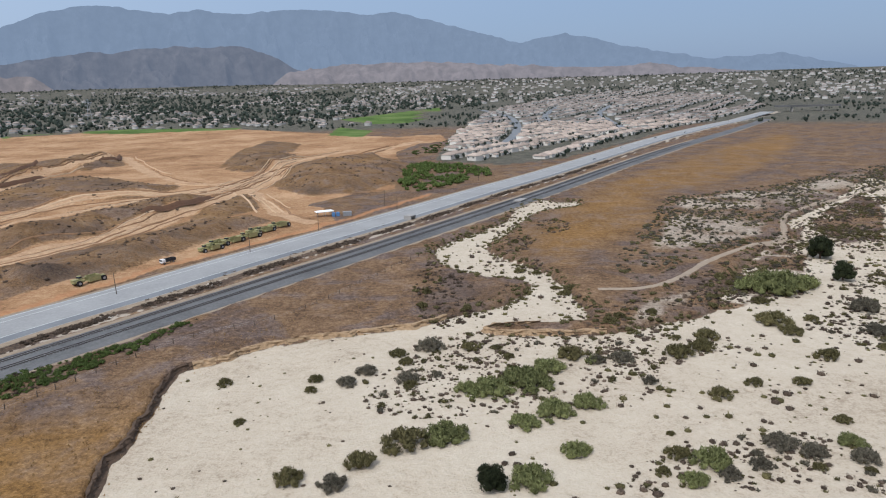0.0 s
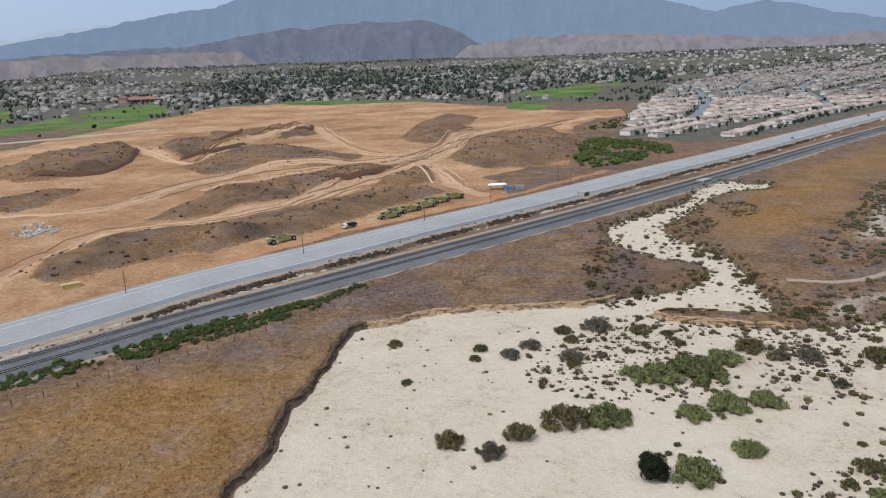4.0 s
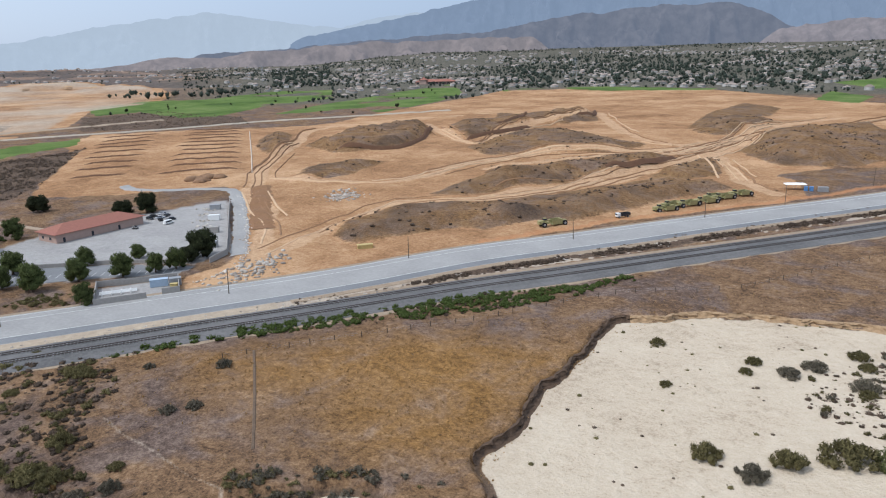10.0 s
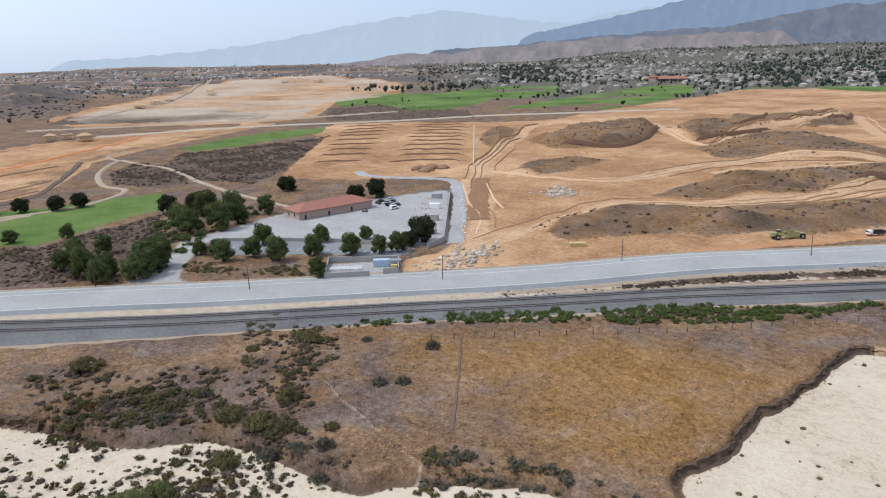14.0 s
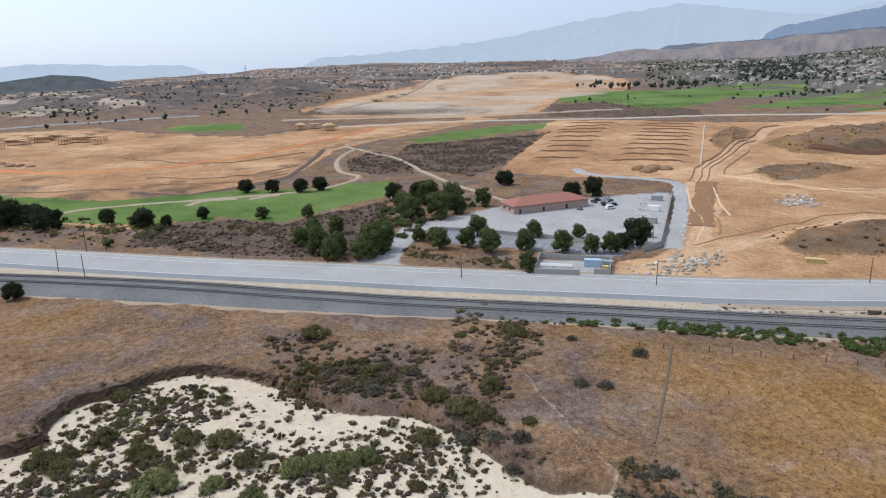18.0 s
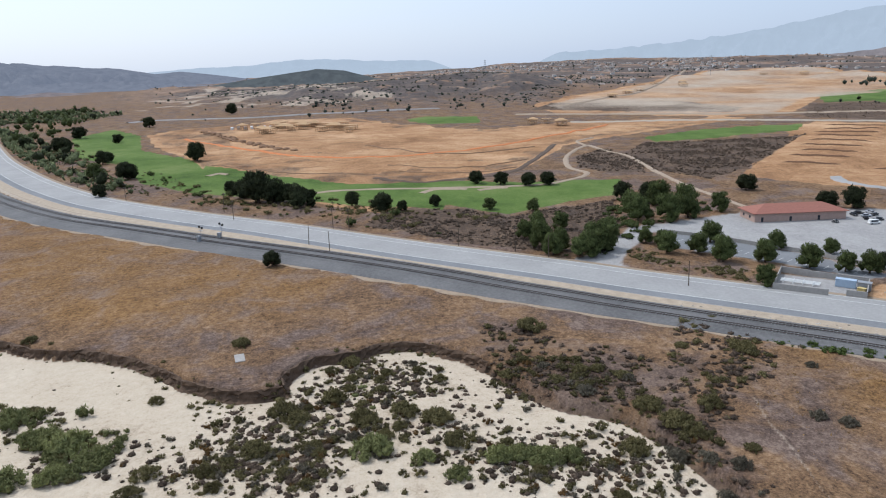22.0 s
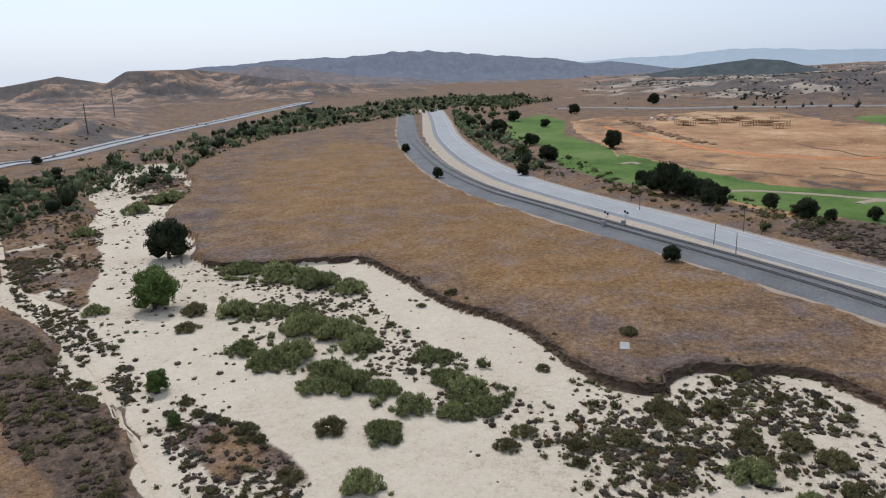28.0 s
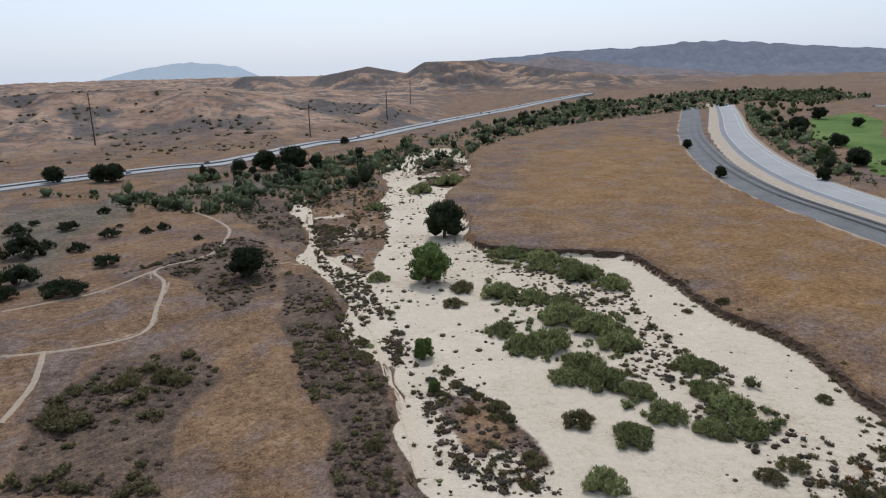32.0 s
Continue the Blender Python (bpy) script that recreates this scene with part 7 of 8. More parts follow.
for src, spots_ in ((plain_pole, where_plain), (arm_pole, where_arm)):
    for k, (x, y) in enumerate(spots_):
        m = pose(x, y, ground_z(x, y), 1.5 * ((k * 37) % 3 - 1), 1.2 * ((k * 53) % 3 - 1), heading(ROAD, x, y) + 90)
        if k:
            copy_thing(src, m)
        else:
            src.matrix_basis = m


def tower(x, y, tall):
    ob = thing("power_pole", "tall dark transmission pole on the brown hillside", "power pole", "transmission poles", pose(x, y, ground_z(x, y), 0, 0, 30))
    bm = bmesh.new()
    rod(bm, (0, 0, -2), (0, 0, tall), 0.75, 0.4, 8)
    part("mast", bm, WOOD_POLE, ob)
    for h in (0.78, 0.88, 0.97):
        bm = bmesh.new()
        box(bm, -2.6, 2.6, -0.2, 0.2, tall * h - 0.2, tall * h + 0.2)
        part("crossarm", bm, WOOD_POLE, ob)


for x, y, t_ in ((-117, -763, 50), (-321, -711, 34), (-470, -800, 34), (-640, -1010, 45)):
    tower(x, y, t_)


def lattice(x, y, tall):
    ob = thing("lattice_tower", "grey steel lattice transmission tower in the haze", "pylon", "far transmission towers", pose(x, y, ground_z(x, y), 0, 0, 20))
    for sx, sy in ((-1, -1), (1, -1), (1, 1), (-1, 1)):
        bm = bmesh.new()
        rod(bm, (sx * tall * 0.1, sy * tall * 0.1, -1), (sx * 0.6, sy * 0.6, tall), 0.35, 0.25, 5)
        part("leg", bm, GALV, ob)
    for h in (0.7, 0.82, 0.94):
        bm = bmesh.new()
        box(bm, -tall * 0.16, tall * 0.16, -0.4, 0.4, tall * h, tall * h + 0.8)
        part("arm", bm, GALV, ob)


for x, y in ((-900, 1850), (-1500, 1250), (-2050, 750), (-2450, 500), (-2700, 150)):
    lattice(x, y, 55)


def signal(x, y):
    ob = thing("railway_signal", "railway signal mast with black heads and grey cabinet", "railway signal", "railway signals", pose(x, y, 0.3, 0, 0, heading(RAIL, x, y)))
    bm = bmesh.new()
    rod(bm, (0, 0, -0.3), (0, 0, 7.2), 0.11, 0.09, 8)
    part("mast", bm, GALV, ob)
    for s, h in ((-0.9, 6.2), (0.9, 6.6)):
        bm = bmesh.new()
        rod(bm, (s, -0.35, h), (s, 0.05, h), 0.55, 0.55, 12)
        part("head", bm, RUBBER, ob)
    bm = bmesh.new()
    box(bm, -1.2, 1.2, -0.3, 0.3, 4.9, 5.05)
    part("platform", bm, GALV, ob)
    bm = bmesh.new()
    box(bm, -0.75, 0.75, 0.8, 2.2, -0.3, 2.9, 0.08)
    part("cabinet", bm, GALV, ob)


signal(-308, -111.5)
signal(-313.5, -104)


# ---- fence along the railway ----
line = curve([(-150, 103), (-140.8, 118), (-117.5, 151), (-105, 168), (-83.7, 205), (-52, 232), (-22, 290), (-4, 322)], 6.0)
fz = heights(line[:, 0], line[:, 1])
fence = thing("wire_fence", "old wire fence with dark wooden posts beside the ditch", "fence")
bm = bmesh.new()
rod(bm, (0, 0, -0.3), (0, 0, 1.6), 0.14, 0.12, 6)
fp = part("post", bm, WOOD_POLE, fence)
for k in range(len(line)):
    m = pose(line[k][0], line[k][1], fz[k], 3 * math.sin(k * 2.1), 3 * math.cos(k * 1.3), 0)
    if k:
        ob = new("post", fp.data)
        ob.parent = fence
        ob.matrix_basis = m
    else:
        fp.matrix_basis = m
for h in (0.7, 1.25):
    for k in range(len(line) - 1):
        bm = bmesh.new()
        rod(bm, (*line[k], fz[k] + h), (*line[k + 1], fz[k + 1] + h), 0.012, 0.012, 3)
        part("wire", bm, GALV, fence)


# ---- red-roofed workshop and its yard ----
work = thing("workshop", "long low pink stucco workshop with red clay tile roof", "building", at=pose(-318, 141.3, 0, 0, 0, 93.6))
bm = bmesh.new()
box(bm, 0, 43.5, 0, 14.5, -0.5, 3.9)
part("wall", bm, PINK_WALL, work)
bm = bmesh.new()
hip(bm, -1, 44.5, -1, 15.5, 3.9, 7.2, 0.55)
part("roof", bm, RED_TILE, work)
for k in range(9):
    bm = bmesh.new()
    x = 3 + k * 4.5
    box(bm, x, x + (3.2 if k % 3 else 1.1), -0.07, 0.05, 0.05, 2.9 if k % 3 else 2.2)
    part("bay_door", bm, PANE if k % 3 == 0 else PINK_WALL, work, "dark glazed door" if k % 3 == 0 else "recessed pink panel door")
for y in (4, 10):
    bm = bmesh.new()
    box(bm, -0.07, 0.05, y, y + 1.6, 1.2, 2.4)
    w = part("window", bm, PANE, work)
    bm = bmesh.new()
    box(bm, -0.14, 0.04, y - 0.12, y + 1.72, 1.05, 1.2)
    part("sill", bm, PINK_WALL, w)


def wall_run(name, label, points, tall, thick=0.3, material=None):
    """A wall of straight panels between piers."""
    ob = thing(name, label, "wall")
    for (ax, ay), (bx, by) in zip(points[:-1], points[1:]):
        n = max(1, int(math.hypot(bx - ax, by - ay) / 8))
        for k in range(n):
            x0, y0 = ax + (bx - ax) * k / n, ay + (by - ay) * k / n
            x1, y1 = ax + (bx - ax) * (k + 1) / n, ay + (by - ay) * (k + 1) / n
            a = math.atan2(y1 - y0, x1 - x0)
            d = math.hypot(x1 - x0, y1 - y0)
            bm = bmesh.new()
            box(bm, 0.2, d - 0.2, -thick / 2, thick / 2, -0.4, tall)
            q = part("panel", bm, material or BLOCK, ob)
            q.matrix_basis = pose(x0, y0, ground_z(x0, y0), 0, 0, math.degrees(a))
            bm = bmesh.new()
            box(bm, -0.2, 0.2, -thick * 0.8, thick * 0.8, -0.4, tall + 0.12)
            q = part("pier", bm, material or BLOCK, ob)
            q.matrix_basis = pose(x0, y0, ground_z(x0, y0), 0, 0, math.degrees(a))
    return ob


wall_run("yard_wall", "long grey block wall along the yard edge", [(-325.5, 240), (-236, 170), (-231, 158)], 2.4)
wall_run("parking_wall", "low grey block wall above the parking bays", [(-303, 95), (-288.6, 113.5), (-262.3, 138.6), (-243, 151)], 1.6)
wall_run("enclosure_wall", "pale block wall round the well enclosure", [(-213.6, 120.2), (-221.7, 106.6), (-240, 117.5), (-224.2, 139.5), (-210, 130.5), (-213, 125.5)], 2.2)


def crate(name, label, cat, x, y, a, w, d, h, material, ribs=4):
    ob = thing(name, label, cat, at=pose(x, y, ground_z(x, y), 0, 0, a))
    bm = bmesh.new()
    box(bm, -w / 2, w / 2, -d / 2, d / 2, 0.05, h, 0.05)
    part("body", bm, material, ob)
    for k in range(ribs):
        bm = bmesh.new()
        q = -w / 2 + w * (k + 0.5) / ribs
        box(bm, q - 0.05, q + 0.05, -d / 2 - 0.06, -d / 2 + 0.04, 0.15, h - 0.1)
        part("rib", bm, material, ob)
    bm = bmesh.new()
    box(bm, -w / 2 - 0.08, w / 2 + 0.08, -d / 2 - 0.08, d / 2 + 0.08, h, h + 0.12, 0.03)
    part("lid", bm, material, ob)
    return ob


crate("tank_box", "pale blue equipment box in the well enclosure", "equipment box", -222, 130.5, 55, 6, 2.4, 2.6, plain("pale_blue_steel", (0.36, 0.45, 0.55), 0.5, 0.1, 1.0))
crate("tank_box", "pale grey equipment box in the well enclosure", "equipment box", -218.3, 134.5, 55, 4, 2.4, 2.6, GALV)
crate("generator", "yellow generator in the well enclosure", "generator", -214.5, 131.5, 40, 2.4, 1.5, 2.0, YELLOW_PAINT, 2)
pipes = thing("pipework", "white pipe manifold inside the well enclosure", "pipework", at=pose(-227, 118, 0.1, 0, 0, 57))
for y in (-1.4, -0.4, 0.6, 1.6):
    bm = bmesh.new()
    rod(bm, (-6, y, 0.5), (6, y, 0.5), 0.16, 0.16, 8)
    part("pipe", bm, WHITE_PAINT, pipes)
for x in (-5, -2, 1, 4):
    bm = bmesh.new()
    rod(bm, (x, -1.8, 0.0), (x, -1.8, 1.0), 0.2, 0.2, 8)
    rod(bm, (x, -1.8, 0.75), (x, 1.9, 0.75), 0.11, 0.11, 8)
    part("riser", bm, WHITE_PAINT, pipes)
for k in range(22):
    u = k / 21
    x, y = -292 + u * 50, 96 + u * 47.5 - 3.5 * math.sin(u * 3.1)
    bm = bmesh.new()
    box(bm, -0.09, 0.09, -2.5, 2.5, 0, 0.03)
    q = part("parking_line", bm, WHITE_LINE)
    q.matrix_basis = pose(x + 2.5, y - 2.5, ground_z(x + 2.5, y - 2.5) + 0.03, 0, 0, 133 + 90 - 48)
    tagged(q, "white painted parking bay line", "parking line", "parking bay lines")


# ---- vehicles ----
def wheel(parent, x, y, r, w):
    bm = bmesh.new()
    rod(bm, (x, y - w / 2, r), (x, y + w / 2, r), r, r, 14)
    q = part("tyre", bm, RUBBER, parent)
    bm = bmesh.new()
    rod(bm, (x, y - w / 2 - 0.02, r), (x, y + w / 2 + 0.02, r), r * 0.5, r * 0.5, 10)
    part("rim", bm, GALV, q)


def car(paint, label, kind="car", long=4.6, tall=1.5, van=False):
    ob = thing(kind, label, kind)
    bm = bmesh.new()
    box(bm, -long / 2, long / 2, -0.92, 0.92, 0.32, 0.95, 0.12)
    part("body", bm, paint, ob)
    bm = bmesh.new()
    a, b = (-long * 0.48, long * 0.28) if van else (-long * 0.34, long * 0.2)
    box(bm, a, b, -0.84, 0.84, 0.93, tall, 0.16)
    cab = part("cabin", bm, paint if van else PANE, ob)
    bm = bmesh.new()
    box(bm, a + 0.3, b - 0.4, -0.78, 0.78, tall - 0.02, tall + 0.04, 0.02)
    part("roof_panel", bm, paint, ob)
    if van:
        for s in (-0.86, 0.83):
            bm = bmesh.new()
            box(bm, a + 0.4, b - 0.3, s, s + 0.03, 1.15, tall - 0.25)
            part("side_window", bm, PANE, cab)
    for x in (-long * 0.31, long * 0.31):
        for y in (-0.85, 0.85):
            wheel(ob, x, y, 0.33, 0.24)
    for y in (-0.65, 0.65):
        bm = bmesh.new()
        box(bm, long / 2 - 0.04, long / 2 + 0.03, y - 0.18, y + 0.18, 0.62, 0.8)
        part("headlight", bm, WHITE_PAINT, ob)
    return ob


def set_car(paint, label, x, y, a, z=None, **kw):
    ob = car(paint, label, **kw)
    ob.matrix_basis = pose(x, y, ground_z(x, y) if z is None else z, 0, 0, a)
    return ob


set_car(WHITE_PAINT, "white passenger van parked in the yard", -309, 191, 100, kind="van", long=5.6, tall=2.1, van=True)
set_car(DARK_PAINT, "small dark utility cart beside the workshop", -313.5, 176, 30, kind="cart", long=2.6, tall=1.6)
for k, (x, y) in enumerate(((-327, 192), (-330, 196), (-324, 196), (-326, 201), (-319, 193), (-331, 202), (-316, 197))):
    set_car((DARK_PAINT, RUBBER, SILVER_PAINT)[k % 3], "dark stripped vehicle parked beside the workshop", x, y, 40 * k)
for k, off in ((70, -5.5), (140, 5.2), (168, -6), (205, -5), (236, 5.0)):
    k = min(k, len(ROAD) - 2)
    x, y, a = beside(ROAD, k, off)
    if np.hypot(x, y) > 520:
        set_car((DARK_PAINT, WHITE_PAINT, SILVER_PAINT)[k % 3], "car on the pale highway", x, y, a, 0.22 + max(0, (math.hypot(x, y) - 1400) * 60 / 3100))


def scraper(label):
    ob = thing("scraper", label, "earth mover", "parked earth movers")
    bm = bmesh.new()
    box(bm, 2.2, 7.0, -1.3, 1.3, 1.2, 2.3, 0.2)
    box(bm, 4.6, 7.2, -1.1, 1.1, 2.2, 2.9, 0.2)
    part("tractor", bm, GREEN_PAINT, ob)
    bm = bmesh.new()
    box(bm, 3.0, 4.5, -1.0, 0.6, 2.3, 3.9, 0.12)
    part("cab", bm, GREEN_PAINT, ob)
    bm = bmesh.new()
    box(bm, 3.1, 4.56, -1.03, 0.63, 3.0, 3.7)
    part("cab_window", bm, PANE, ob)
    bm = bmesh.new()
    for s in (-1.75, 1.55):
        box(bm, -4.2, 0.6, s, s + 0.2, 0.8, 3.1, 0.05)
    box(bm, -4.2, 0.6, -1.6, 1.6, 0.7, 1.0)
    box(bm, -4.4, -4.0, -1.7, 1.7, 0.8, 3.0)
    part("bowl", bm, GREEN_PAINT, ob)
    bm = bmesh.new()
    box(bm, 0.5, 2.6, -0.35, 0.35, 2.4, 3.0, 0.1)
    box(bm, -1.0, 0.9, -1.9, -1.6, 2.2, 2.7)
    box(bm, -1.0, 0.9, 1.6, 1.9, 2.2, 2.7)
    part("gooseneck", bm, GREEN_PAINT, ob)
    bm = bmesh.new()
    box(bm, -7.0, -4.3, -0.9, 0.9, 1.3, 2.4, 0.2)
    part("rear_engine", bm, GREEN_PAINT, ob)
    for x in (4.9, -5.6):
        for y in (-1.65, 1.65):
            wheel(ob, x, y, 1.15, 0.85)
    return ob


src = scraper("dusty green wheel scraper parked beside the highway")
for k, (x, y, t_) in enumerate(((-144.8, 278, 0), (-113.5, 336.5, 0), (-107, 351, 4), (-101.6, 362.5, -4), (-96.4, 375, 3), (-91.5, 388.5, -3), (-113, 345, 8), (-101, 374, 6))):
    m = pose(x, y, ground_z(x, y), 0, 0, heading(ROAD, x, y) + t_)
    if k:
        copy_thing(src, m)
    else:
        src.matrix_basis = m
truck = thing("truck", "white cab truck with dark stake bed parked on dirt", "truck", at=pose(-125.4, 311.6, ground_z(-125.4, 311.6), 0, 0, heading(ROAD, -125, 311)))
bm = bmesh.new()
box(bm, 1.6, 3.6, -1.1, 1.1, 0.7, 2.5, 0.25)
part("cab", bm, WHITE_PAINT, truck)
bm = bmesh.new()
box(bm, 3.3, 3.64, -0.95, 0.95, 1.6, 2.3)
part("windscreen", bm, PANE, truck)
bm = bmesh.new()
box(bm, -3.8, 1.4, -1.2, 1.2, 0.95, 1.2)
for s in (-1.2, 1.1):
    box(bm, -3.8, 1.4, s, s + 0.1, 1.2, 2.3)
box(bm, -3.8, -3.7, -1.2, 1.2, 1.2, 2.3)
part("bed", bm, DARK_PAINT, truck)
for x in (2.5, -2.4):
    for y in (-1.05, 1.05):
        wheel(truck, x, y, 0.5, 0.35)
crate("dumpster", "yellow steel dumpster standing on graded dirt", "dumpster", -195.3, 208.4, 50, 6.5, 2.4, 1.7, YELLOW_PAINT, 6)


# ---- site gate: canopy and boxes ----
tent = thing("canopy", "white canvas canopy on steel legs at the site gate", "canopy", at=pose(-71, 420, ground_z(-71, 420), 0, 0, 25))
bm = bmesh.new()
hip(bm, -5.5, 5.5, -2.5, 2.5, 3.0, 3.9, 0.3)
part("cover", bm, CANVAS, tent)
for x in (-5.2, 0, 5.2):
    for y in (-2.3, 2.3):
        bm = bmesh.new()
        rod(bm, (x, y, -0.3), (x, y, 3.1), 0.07, 0.07, 6)
        part("leg", bm, GALV, tent)
crate("toilet_cabin", "blue portable toilet cabin at the site gate", "toilet cabin", -65.5, 419.5, 20, 1.8, 1.8, 2.4, BLUE_PAINT, 2)
crate("toilet_cabin", "blue portable toilet cabin at the site gate", "toilet cabin", -63.0, 420.6, 20, 1.8, 1.8, 2.4, BLUE_PAINT, 2)
crate("site_box", "grey steel storage box at the site gate", "storage box", -57.5, 422, 20, 5, 2.4, 2.5, GALV, 5)


# ---- clubhouse ----
club = thing("clubhouse", "long tan clubhouse with red tile roofs above the fairway", "building", at=pose(-1135, 1515, ground_z(-1135, 1515), 0, 0, 28))
bm = bmesh.new()
box(bm, -52, 52, -12, 12, -3, 6)
box(bm, -40, -22, -16, 14, -3, 11)
part("wall", bm, PINK_WALL, club)
bm = bmesh.new()
hip(bm, -54, 54, -15, 15, 6, 12, 0.6)
hip(bm, -42, -20, -18, 16, 11, 17, 0.4)
part("roof", bm, RED_TILE, club)
for k in range(10):
    bm = bmesh.new()
    box(bm, -48 + k * 10, -42 + k * 10, -12.2, -11.9, 0.5, 4.5)
    part("window", bm, PANE, club)


# ---- unfinished houses of the new estate ----
def frame_house(x, y, a, w, d, roofed, label):
    ob = thing("framed_house", label, "house frame", "houses under construction", pose(x, y, ground_z(x, y), 0, 0, a))
    for z in (0, 3):
        for k in range(int(w / 3) + 1):
            for s in (-d / 2, d / 2):
                bm = bmesh.new()
                box(bm, -w / 2 + k * 3 - 0.2, -w / 2 + k * 3 + 0.2, s - 0.2, s + 0.2, z, z + 3)
                part("stud", bm, LUMBER, ob)
        bm = bmesh.new()
        box(bm, -w / 2, w / 2, -d / 2, d / 2, z + 2.8, z + 3.1)
        part("deck", bm, LUMBER, ob)
    if roofed:
        bm = bmesh.new()
        hip(bm, -w / 2 - 1, w / 2 + 1, -d / 2 - 1, d / 2 + 1, 6.1, 8.8, 0.5)
        part("roof", bm, LUMBER, ob, "bare plywood roof deck")
    return ob


for k, (x, y) in enumerate(((-843, -212), (-918, -211), (-932, -191), (-920, -169), (-864, -137), (-867, -118), (-890, -180), (-905, -150), (-880, -200))):
    frame_house(x, y, 75 + 10 * (k % 3), 15 + k % 3 * 3, 11, k % 2 == 0, "raw lumber house frame with plywood roof" if k % 2 == 0 else "raw lumber house frame without roof")
for k, (x, y) in enumerate(((-1800, 520), (-1830, 600), (-1700, 560), (-1560, 420), (-1500, 380), (-1420, 330), (-2050, 900), (-1980, 980), (-1900, 1010))):
    frame_house(x, y, 60 + 13 * (k % 4), 20, 13, k % 3 != 0, "raw lumber house frame on the far graded slope")
for k, (x, y) in enumerate([(-896, -256), (-923, -246), (-913, -219), (-857, -186), (-890, -176), (-858, -150), (-883, -137), (-831, -113), (-856, -222), (-945, -215), (-928, -172), (-921, -132), (-871, 106), (-880, 124), (-842, 136)]):
    frame_house(x, y, 70 + 11 * (k % 4), 10 + k % 3 * 1.5, 9, k % 2 == 0, "raw lumber house frame with plywood roof" if k % 2 == 0 else "raw lumber house frame without roof")
for k in range(9):
    x, y = -905 - 3 * k, -272 + 7.5 * k
    crate("site_trailer", "white and grey site trailer beside the new estate", "site trailer", x, y, 20, 9, 3, 3, (WHITE_PAINT, GALV, SILVER_PAINT)[k % 3], 3)


# ---- overpass ----
bridge = thing("overpass", "dark concrete overpass crossing the far highway", "bridge", at=pose(752, 1462, 8, 0, 0, -8))
bm = bmesh.new()
box(bm, -62, 62, -7, 7, 6, 8.5)
box(bm, -62, 62, -7.2, -6.6, 8.5, 9.6)
box(bm, -62, 62, 6.6, 7.2, 8.5, 9.6)
part("deck", bm, BALLAST, bridge)
for x in (-30, 28):
    for y in (-4, 4):
        bm = bmesh.new()
        rod(bm, (x, y, -12), (x, y, 6), 1.4, 1.4, 10)
        part("pier", bm, BLOCK, bridge)


# ---- culverts ----
def culvert(x, y, a, w, h, label):
    ob = thing("culvert", label, "culvert", at=pose(x, y, ground_z(x, y), 0, 0, a))
    bm = bmesh.new()
    box(bm, -w / 2 - 0.5, -w / 2, -4, 1, -3, h)
    box(bm, w / 2, w / 2 + 0.5, -4, 1, -3, h)
    box(bm, -w / 2 - 0.5, w / 2 + 0.5, -4, 1, h, h + 0.5)
    part("headwall", bm, BLOCK, ob)
    # Thin black sheet behind the opening, in place of the darkness inside.
    bm = bmesh.new()
    box(bm, -w / 2, w / 2, 0.8, 1.0, -3, h)
    part("shade_panel", bm, RUBBER, ob, "black panel standing in for the shade inside the culvert")


culvert(50, 455, 57, 9, 1.3, "concrete railway culvert opening above the creek")
culvert(-20, 403.5, 57, 4, 2.2, "square concrete culvert mouth between road and railway")
slab = thing("concrete_slab", "small white concrete slab lying in the dry field", "concrete slab", at=pose(-175.3, -57, ground_z(-175.3, -57), 0, 0, 20))
bm = bmesh.new()
box(bm, -2.6, 2.6, -1.3, 1.3, -0.3, 0.2, 0.05)
part("top", bm, BLOCK, slab)


# ---- freeway ----
ribbon("freeway", FREEWAY_LINE, [(-14, -2.5), (-13.8, 0.8), (13.8, 0.8), (14, -2.5)], CONCRETE, "pale concrete freeway along the foot of the hills", "road")
ribbon("freeway_barrier", FREEWAY_LINE, [(-0.4, 0.7), (-0.2, 1.7), (0.2, 1.7), (0.4, 0.7)], BALLAST, "dark median barrier of the freeway", "barrier")
cars = [car(p, l) for p, l in ((WHITE_PAINT, "white car on the far freeway"), (DARK_PAINT, "dark car on the far freeway"), (SILVER_PAINT, "silver car on the far freeway"))]
lanes = np.random.default_rng(4)
for k in range(34):
    i = int(lanes.integers(2, len(FREEWAY_LINE) - 3))
    off = float(lanes.choice([-10, -6.5, -3.2, 3.2, 6.5, 10]))
    x, y, a = beside(FREEWAY_LINE, i, off)
    m = pose(x, y, 0.82, 0, 0, a + (180 if off > 0 else 0))
    if k < 3:
        cars[k].matrix_basis = m
    else:
        copy_thing(cars[k % 3], m)


# ---- rubble and berms ----
def rubble(name, places, sizes, label):
    q = np.array(places)
    strew(name, [(BALL[1][0] * np.array([1, 0.8, 0.6]) * (0.8 + 0.4 * rng.random((len(BALL[1][0]), 1))), BALL[1][1]) for _ in range(4)], q[:, 0], q[:, 1], heights(q[:, 0], q[:, 1]) + 0.1, sizes[0] + (sizes[1] - sizes[0]) * rng.random(len(q)) ** 2, rng, STONE, label, "rocks")


def heap(x, y, sx, sy, n, a=0.0):
    g = rng.normal(size=(n, 2)) * (sx, sy)
    c, s = math.cos(math.radians(a)), math.sin(math.radians(a))
    return [(x + u * c - v * s, y + u * s + v * c) for u, v in g]


rubble("rock_pile", heap(-286, 289, 5, 9, 170, 40), (0.5, 1.5), "pile of pale boulders on graded dirt")
rubble("rock_pile", heap(-209, 161, 4, 9, 170, 20), (0.4, 1.3), "pile of pale rubble beside the yard entrance")
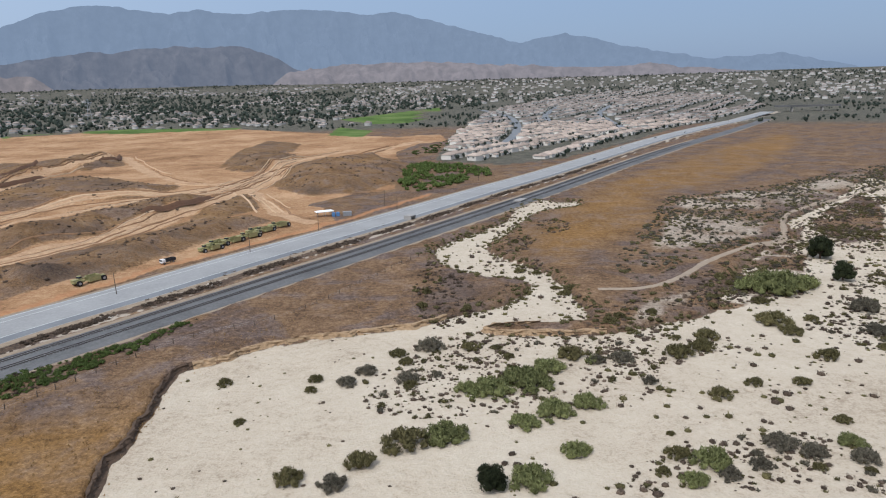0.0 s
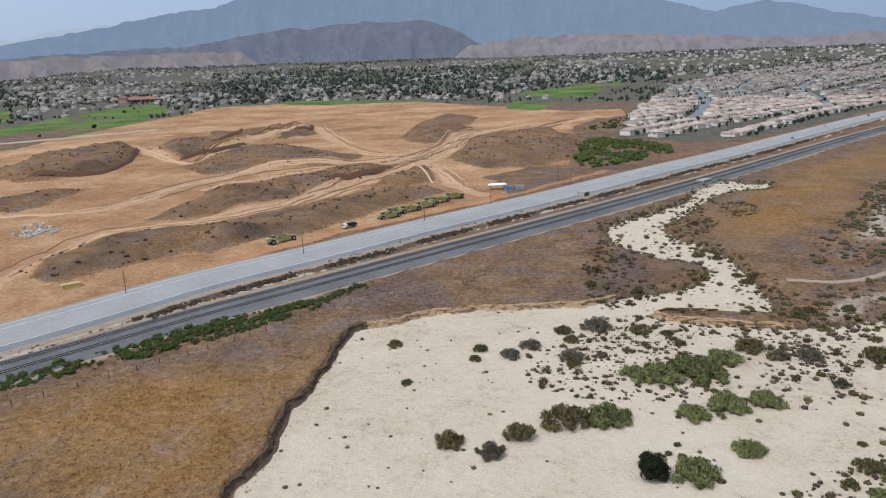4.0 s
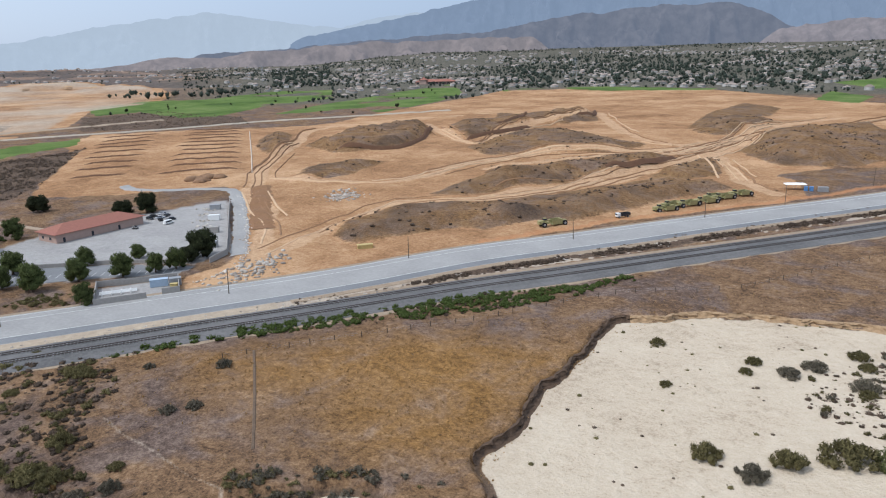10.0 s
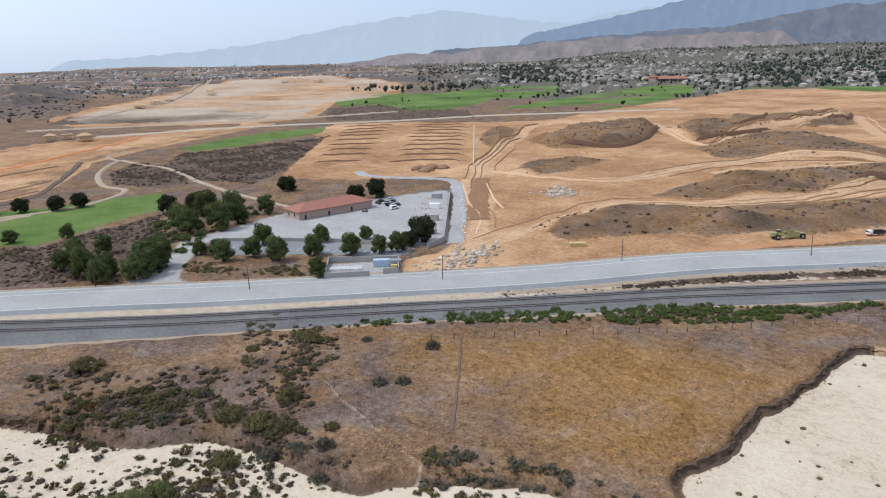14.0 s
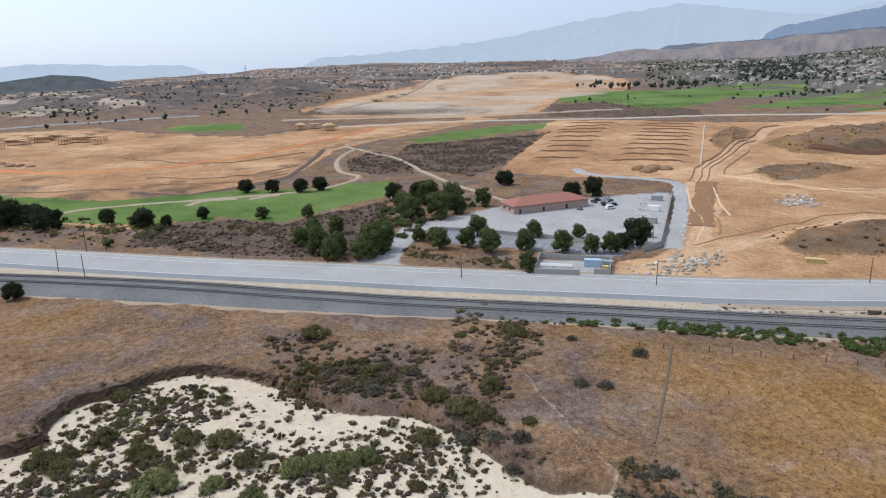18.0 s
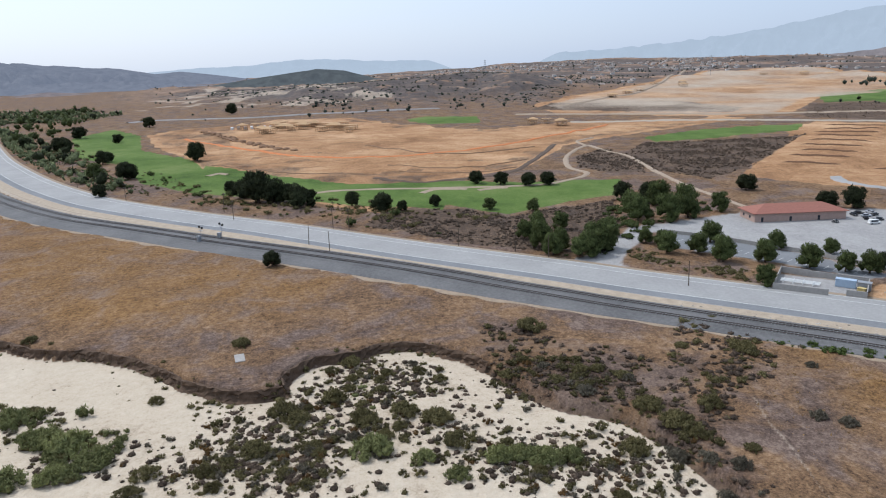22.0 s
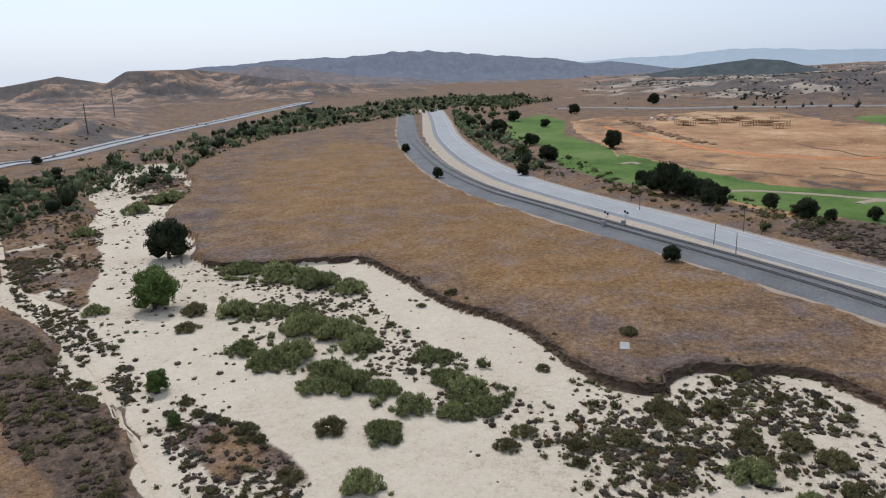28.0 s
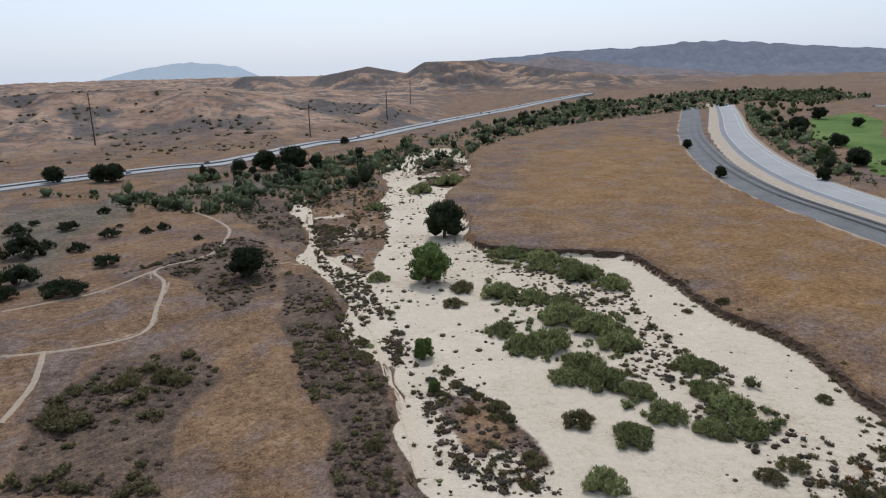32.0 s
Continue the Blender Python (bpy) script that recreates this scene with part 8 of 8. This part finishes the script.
c_ = curve([(-884, -303), (-802, -252), (-720, -199), (-669, -154)], 9.0)
hill_ = [cloud(rng, [(0, 0, 0, 1, 0.55)], 0, 0.1, 2, 1.0, 0.18) for _ in range(3)]
for k_ in (0, 14):
    q_ = c_ + (k_ * 0.8, k_) + rng.normal(size=c_.shape) * 1.5
    strew("soil_heaps", hill_, q_[:, 0], q_[:, 1], heights(q_[:, 0], q_[:, 1]) - 0.2, 2.6 + 1.6 * rng.random(len(q_)), rng, SPOIL, "row of dumped brown soil heaps on the building site", "soil heaps")
q_ = np.array(SOIL_PIT * 12) + rng.normal(size=(12, 2)) * (5, 7)
strew("soil_heaps", hill_, q_[:, 0], q_[:, 1], heights(q_[:, 0], q_[:, 1]) - 0.3, 3 + 2.5 * rng.random(12), rng, SPOIL, "brown soil heaps at the corner of the graded pads", "soil heaps")
edge_ = curve(ROCK_EDGE, 0.9)
rubble("rock_edging", (edge_ + rng.normal(size=edge_.shape) * 0.9).tolist(), (0.4, 0.9), "row of pale rocks edging the dirt road")
low_side = shifted(ROAD, 19.5)
stretch = low_side[(low_side[:, 1] > 70) & (low_side[:, 1] < 175)]
g_ = stretch[rng.integers(0, len(stretch), 260)] + rng.normal(size=(260, 2)) * 2.2
rubble("rubble_strip", g_.tolist(), (0.2, 0.65), "strip of pale rubble between road and railway")
basin = shifted(ROAD, 19.8)
basin = basin[(basin[:, 1] > 180) & (basin[:, 1] < 700)]
k_ = rng.integers(0, len(basin), 2600)
k_ = k_[(k_ % 11) > 2]
q_ = basin[k_] + rng.normal(size=(len(k_), 2)) * 1.5
strew("basin_weeds", TINY, q_[:, 0], q_[:, 1], heights(q_[:, 0], q_[:, 1]) - 0.05, 0.6 + 0.8 * rng.random(len(q_)), rng, LEAF_BROWN, "dry dark weeds filling the roadside basins", "weeds")
dams = low_side[(low_side[:, 1] > 178) & (low_side[:, 1] < 430)][::11]
rubble("check_dams", [p for x, y in dams for p in heap(x, y, 1.5, 1.5, 20)], (0.25, 0.55), "small pale rock check dams in the roadside ditch")


# ---- painted stalls of the parking lot ----
a_, b_ = Vector((-293, 93, 0)), Vector((-232, 146.5, 0))
way_ = (b_ - a_).normalized()
for k in range(26):
    p_ = a_ + (b_ - a_) * (k / 25)
    if within(PARKING, np.array([p_.x]), np.array([p_.y]))[0] > 1.5:
        bm = box(bmesh.new(), -0.09, 0.09, -2.4, 2.4, 0, 0.012)
        ob = part("parking_line", bm, WHITE_LINE)
        ob.matrix_basis = pose(p_.x, p_.y, 0.076, 0, 0, math.degrees(math.atan2(way_.y, way_.x)))
        tagged(ob, "white painted stall line on dark asphalt", "road marking", "stall lines of the lot", "structure")


# ---- terraces cut into the graded pads ----
def terraces(corners, rows, label):
    (ax, ay), (bx, by), (cx, cy), (dx, dy) = corners
    ob = thing("terraced_pad", label, "graded terrace", "graded terraces")
    for k in range(rows):
        u = (k + 0.7) / (rows + 0.4)
        e0, e1 = 0.06 + 0.05 * math.sin(k * 2.3), 0.96 - 0.07 * abs(math.sin(k * 1.7))
        p0, p1 = np.array((ax + (bx - ax) * u, ay + (by - ay) * u)), np.array((dx + (cx - dx) * u, dy + (cy - dy) * u))
        a, b = p0 + (p1 - p0) * e0, p0 + (p1 - p0) * e1
        n = 24
        V, F = [], []
        for i in range(n + 1):
            q = a + (b - a) * i / n
            t = (b - a) / np.linalg.norm(b - a)
            w = np.array((-t[1], t[0]))
            if w @ q < 0:
                w = -w
            z = ground_z(*q)
            j = 0.18 * math.sin(i * 1.9 + k)
            taper = min(1, i / 3, (n - i) / 3)
            for o, h in ((-1.6, -0.3), (-0.8 + 0.3 * j, 0.15 * taper), (0.3, 1.0 * taper + 0.1 * j), (2.4, -0.2)):
                V.append((*(q + w * (o + j)), z + h))
        for i in range(n):
            F += [(i * 4 + m, i * 4 + m + 1, i * 4 + m + 5, i * 4 + m + 4) for m in range(3)]
        arrays("scarp", V, F, SOIL, ob)
    return ob


terraces(TERRACE_1, 9, "graded dirt pad with dark cut terrace lines")
terraces(TERRACE_2, 11, "wide graded dirt pad with dark cut terrace lines")

# ---- cut scarps of the mounds ----
for line_, h_ in ((CUT_1, 3.0), (CUT_2, 3.0), (CUT_3, 2.4), (CUT_4, 3.0), (CUT_5, 2.6)):
    c_ = curve(line_, 3.0)
    hz = heights(c_[:, 0], c_[:, 1])
    V, F = [], []
    t_ = np.gradient(c_, axis=0)
    t_ /= np.linalg.norm(t_, axis=1)[:, None]
    w_ = np.stack([-t_[:, 1], t_[:, 0]], 1)
    w_ = np.where(np.sum(w_ * c_, 1)[:, None] < 0, -w_, w_)
    for i in range(len(c_)):
        taper = min(1, i / 3, (len(c_) - 1 - i) / 3)
        j = (vnoise(c_[i:i + 1, 0] / 4, c_[i:i + 1, 1] / 4, 5)[0] - 0.5) * 1.5
        for o, h in ((-2.5, -0.5), (-0.8 + j, 0.3), (0.6 + j, h_ * taper), (5, -0.6)):
            V.append((*(c_[i] + w_[i] * o), hz[i] + h))
    for i in range(len(c_) - 1):
        F += [(i * 4 + m, i * 4 + m + 1, i * 4 + m + 5, i * 4 + m + 4) for m in range(3)]
    tagged(arrays("cut_scarp", V, F, SOIL), "dark steep earth cut above the haul road", "earth cut", kind="structure")

# ---- stores along the yard wall ----
for k in range(7):
    u = k / 6
    x, y = -318 + u * 66, 226 - 1 + (175 - 226) * u
    if k % 2 == 0:
        crate("storage_box", "grey steel storage box against the yard wall", "storage box", x, y, 38, 5.5, 2.5, 2.6, (GALV, WHITE_PAINT, BLOCK)[k // 2 % 3], 5)
    rubble("scrap_heap", heap(x - 3, y - 3, 2.2, 2.2, 24), (0.3, 0.9), "heap of pale scrap and pipe beside the yard wall")
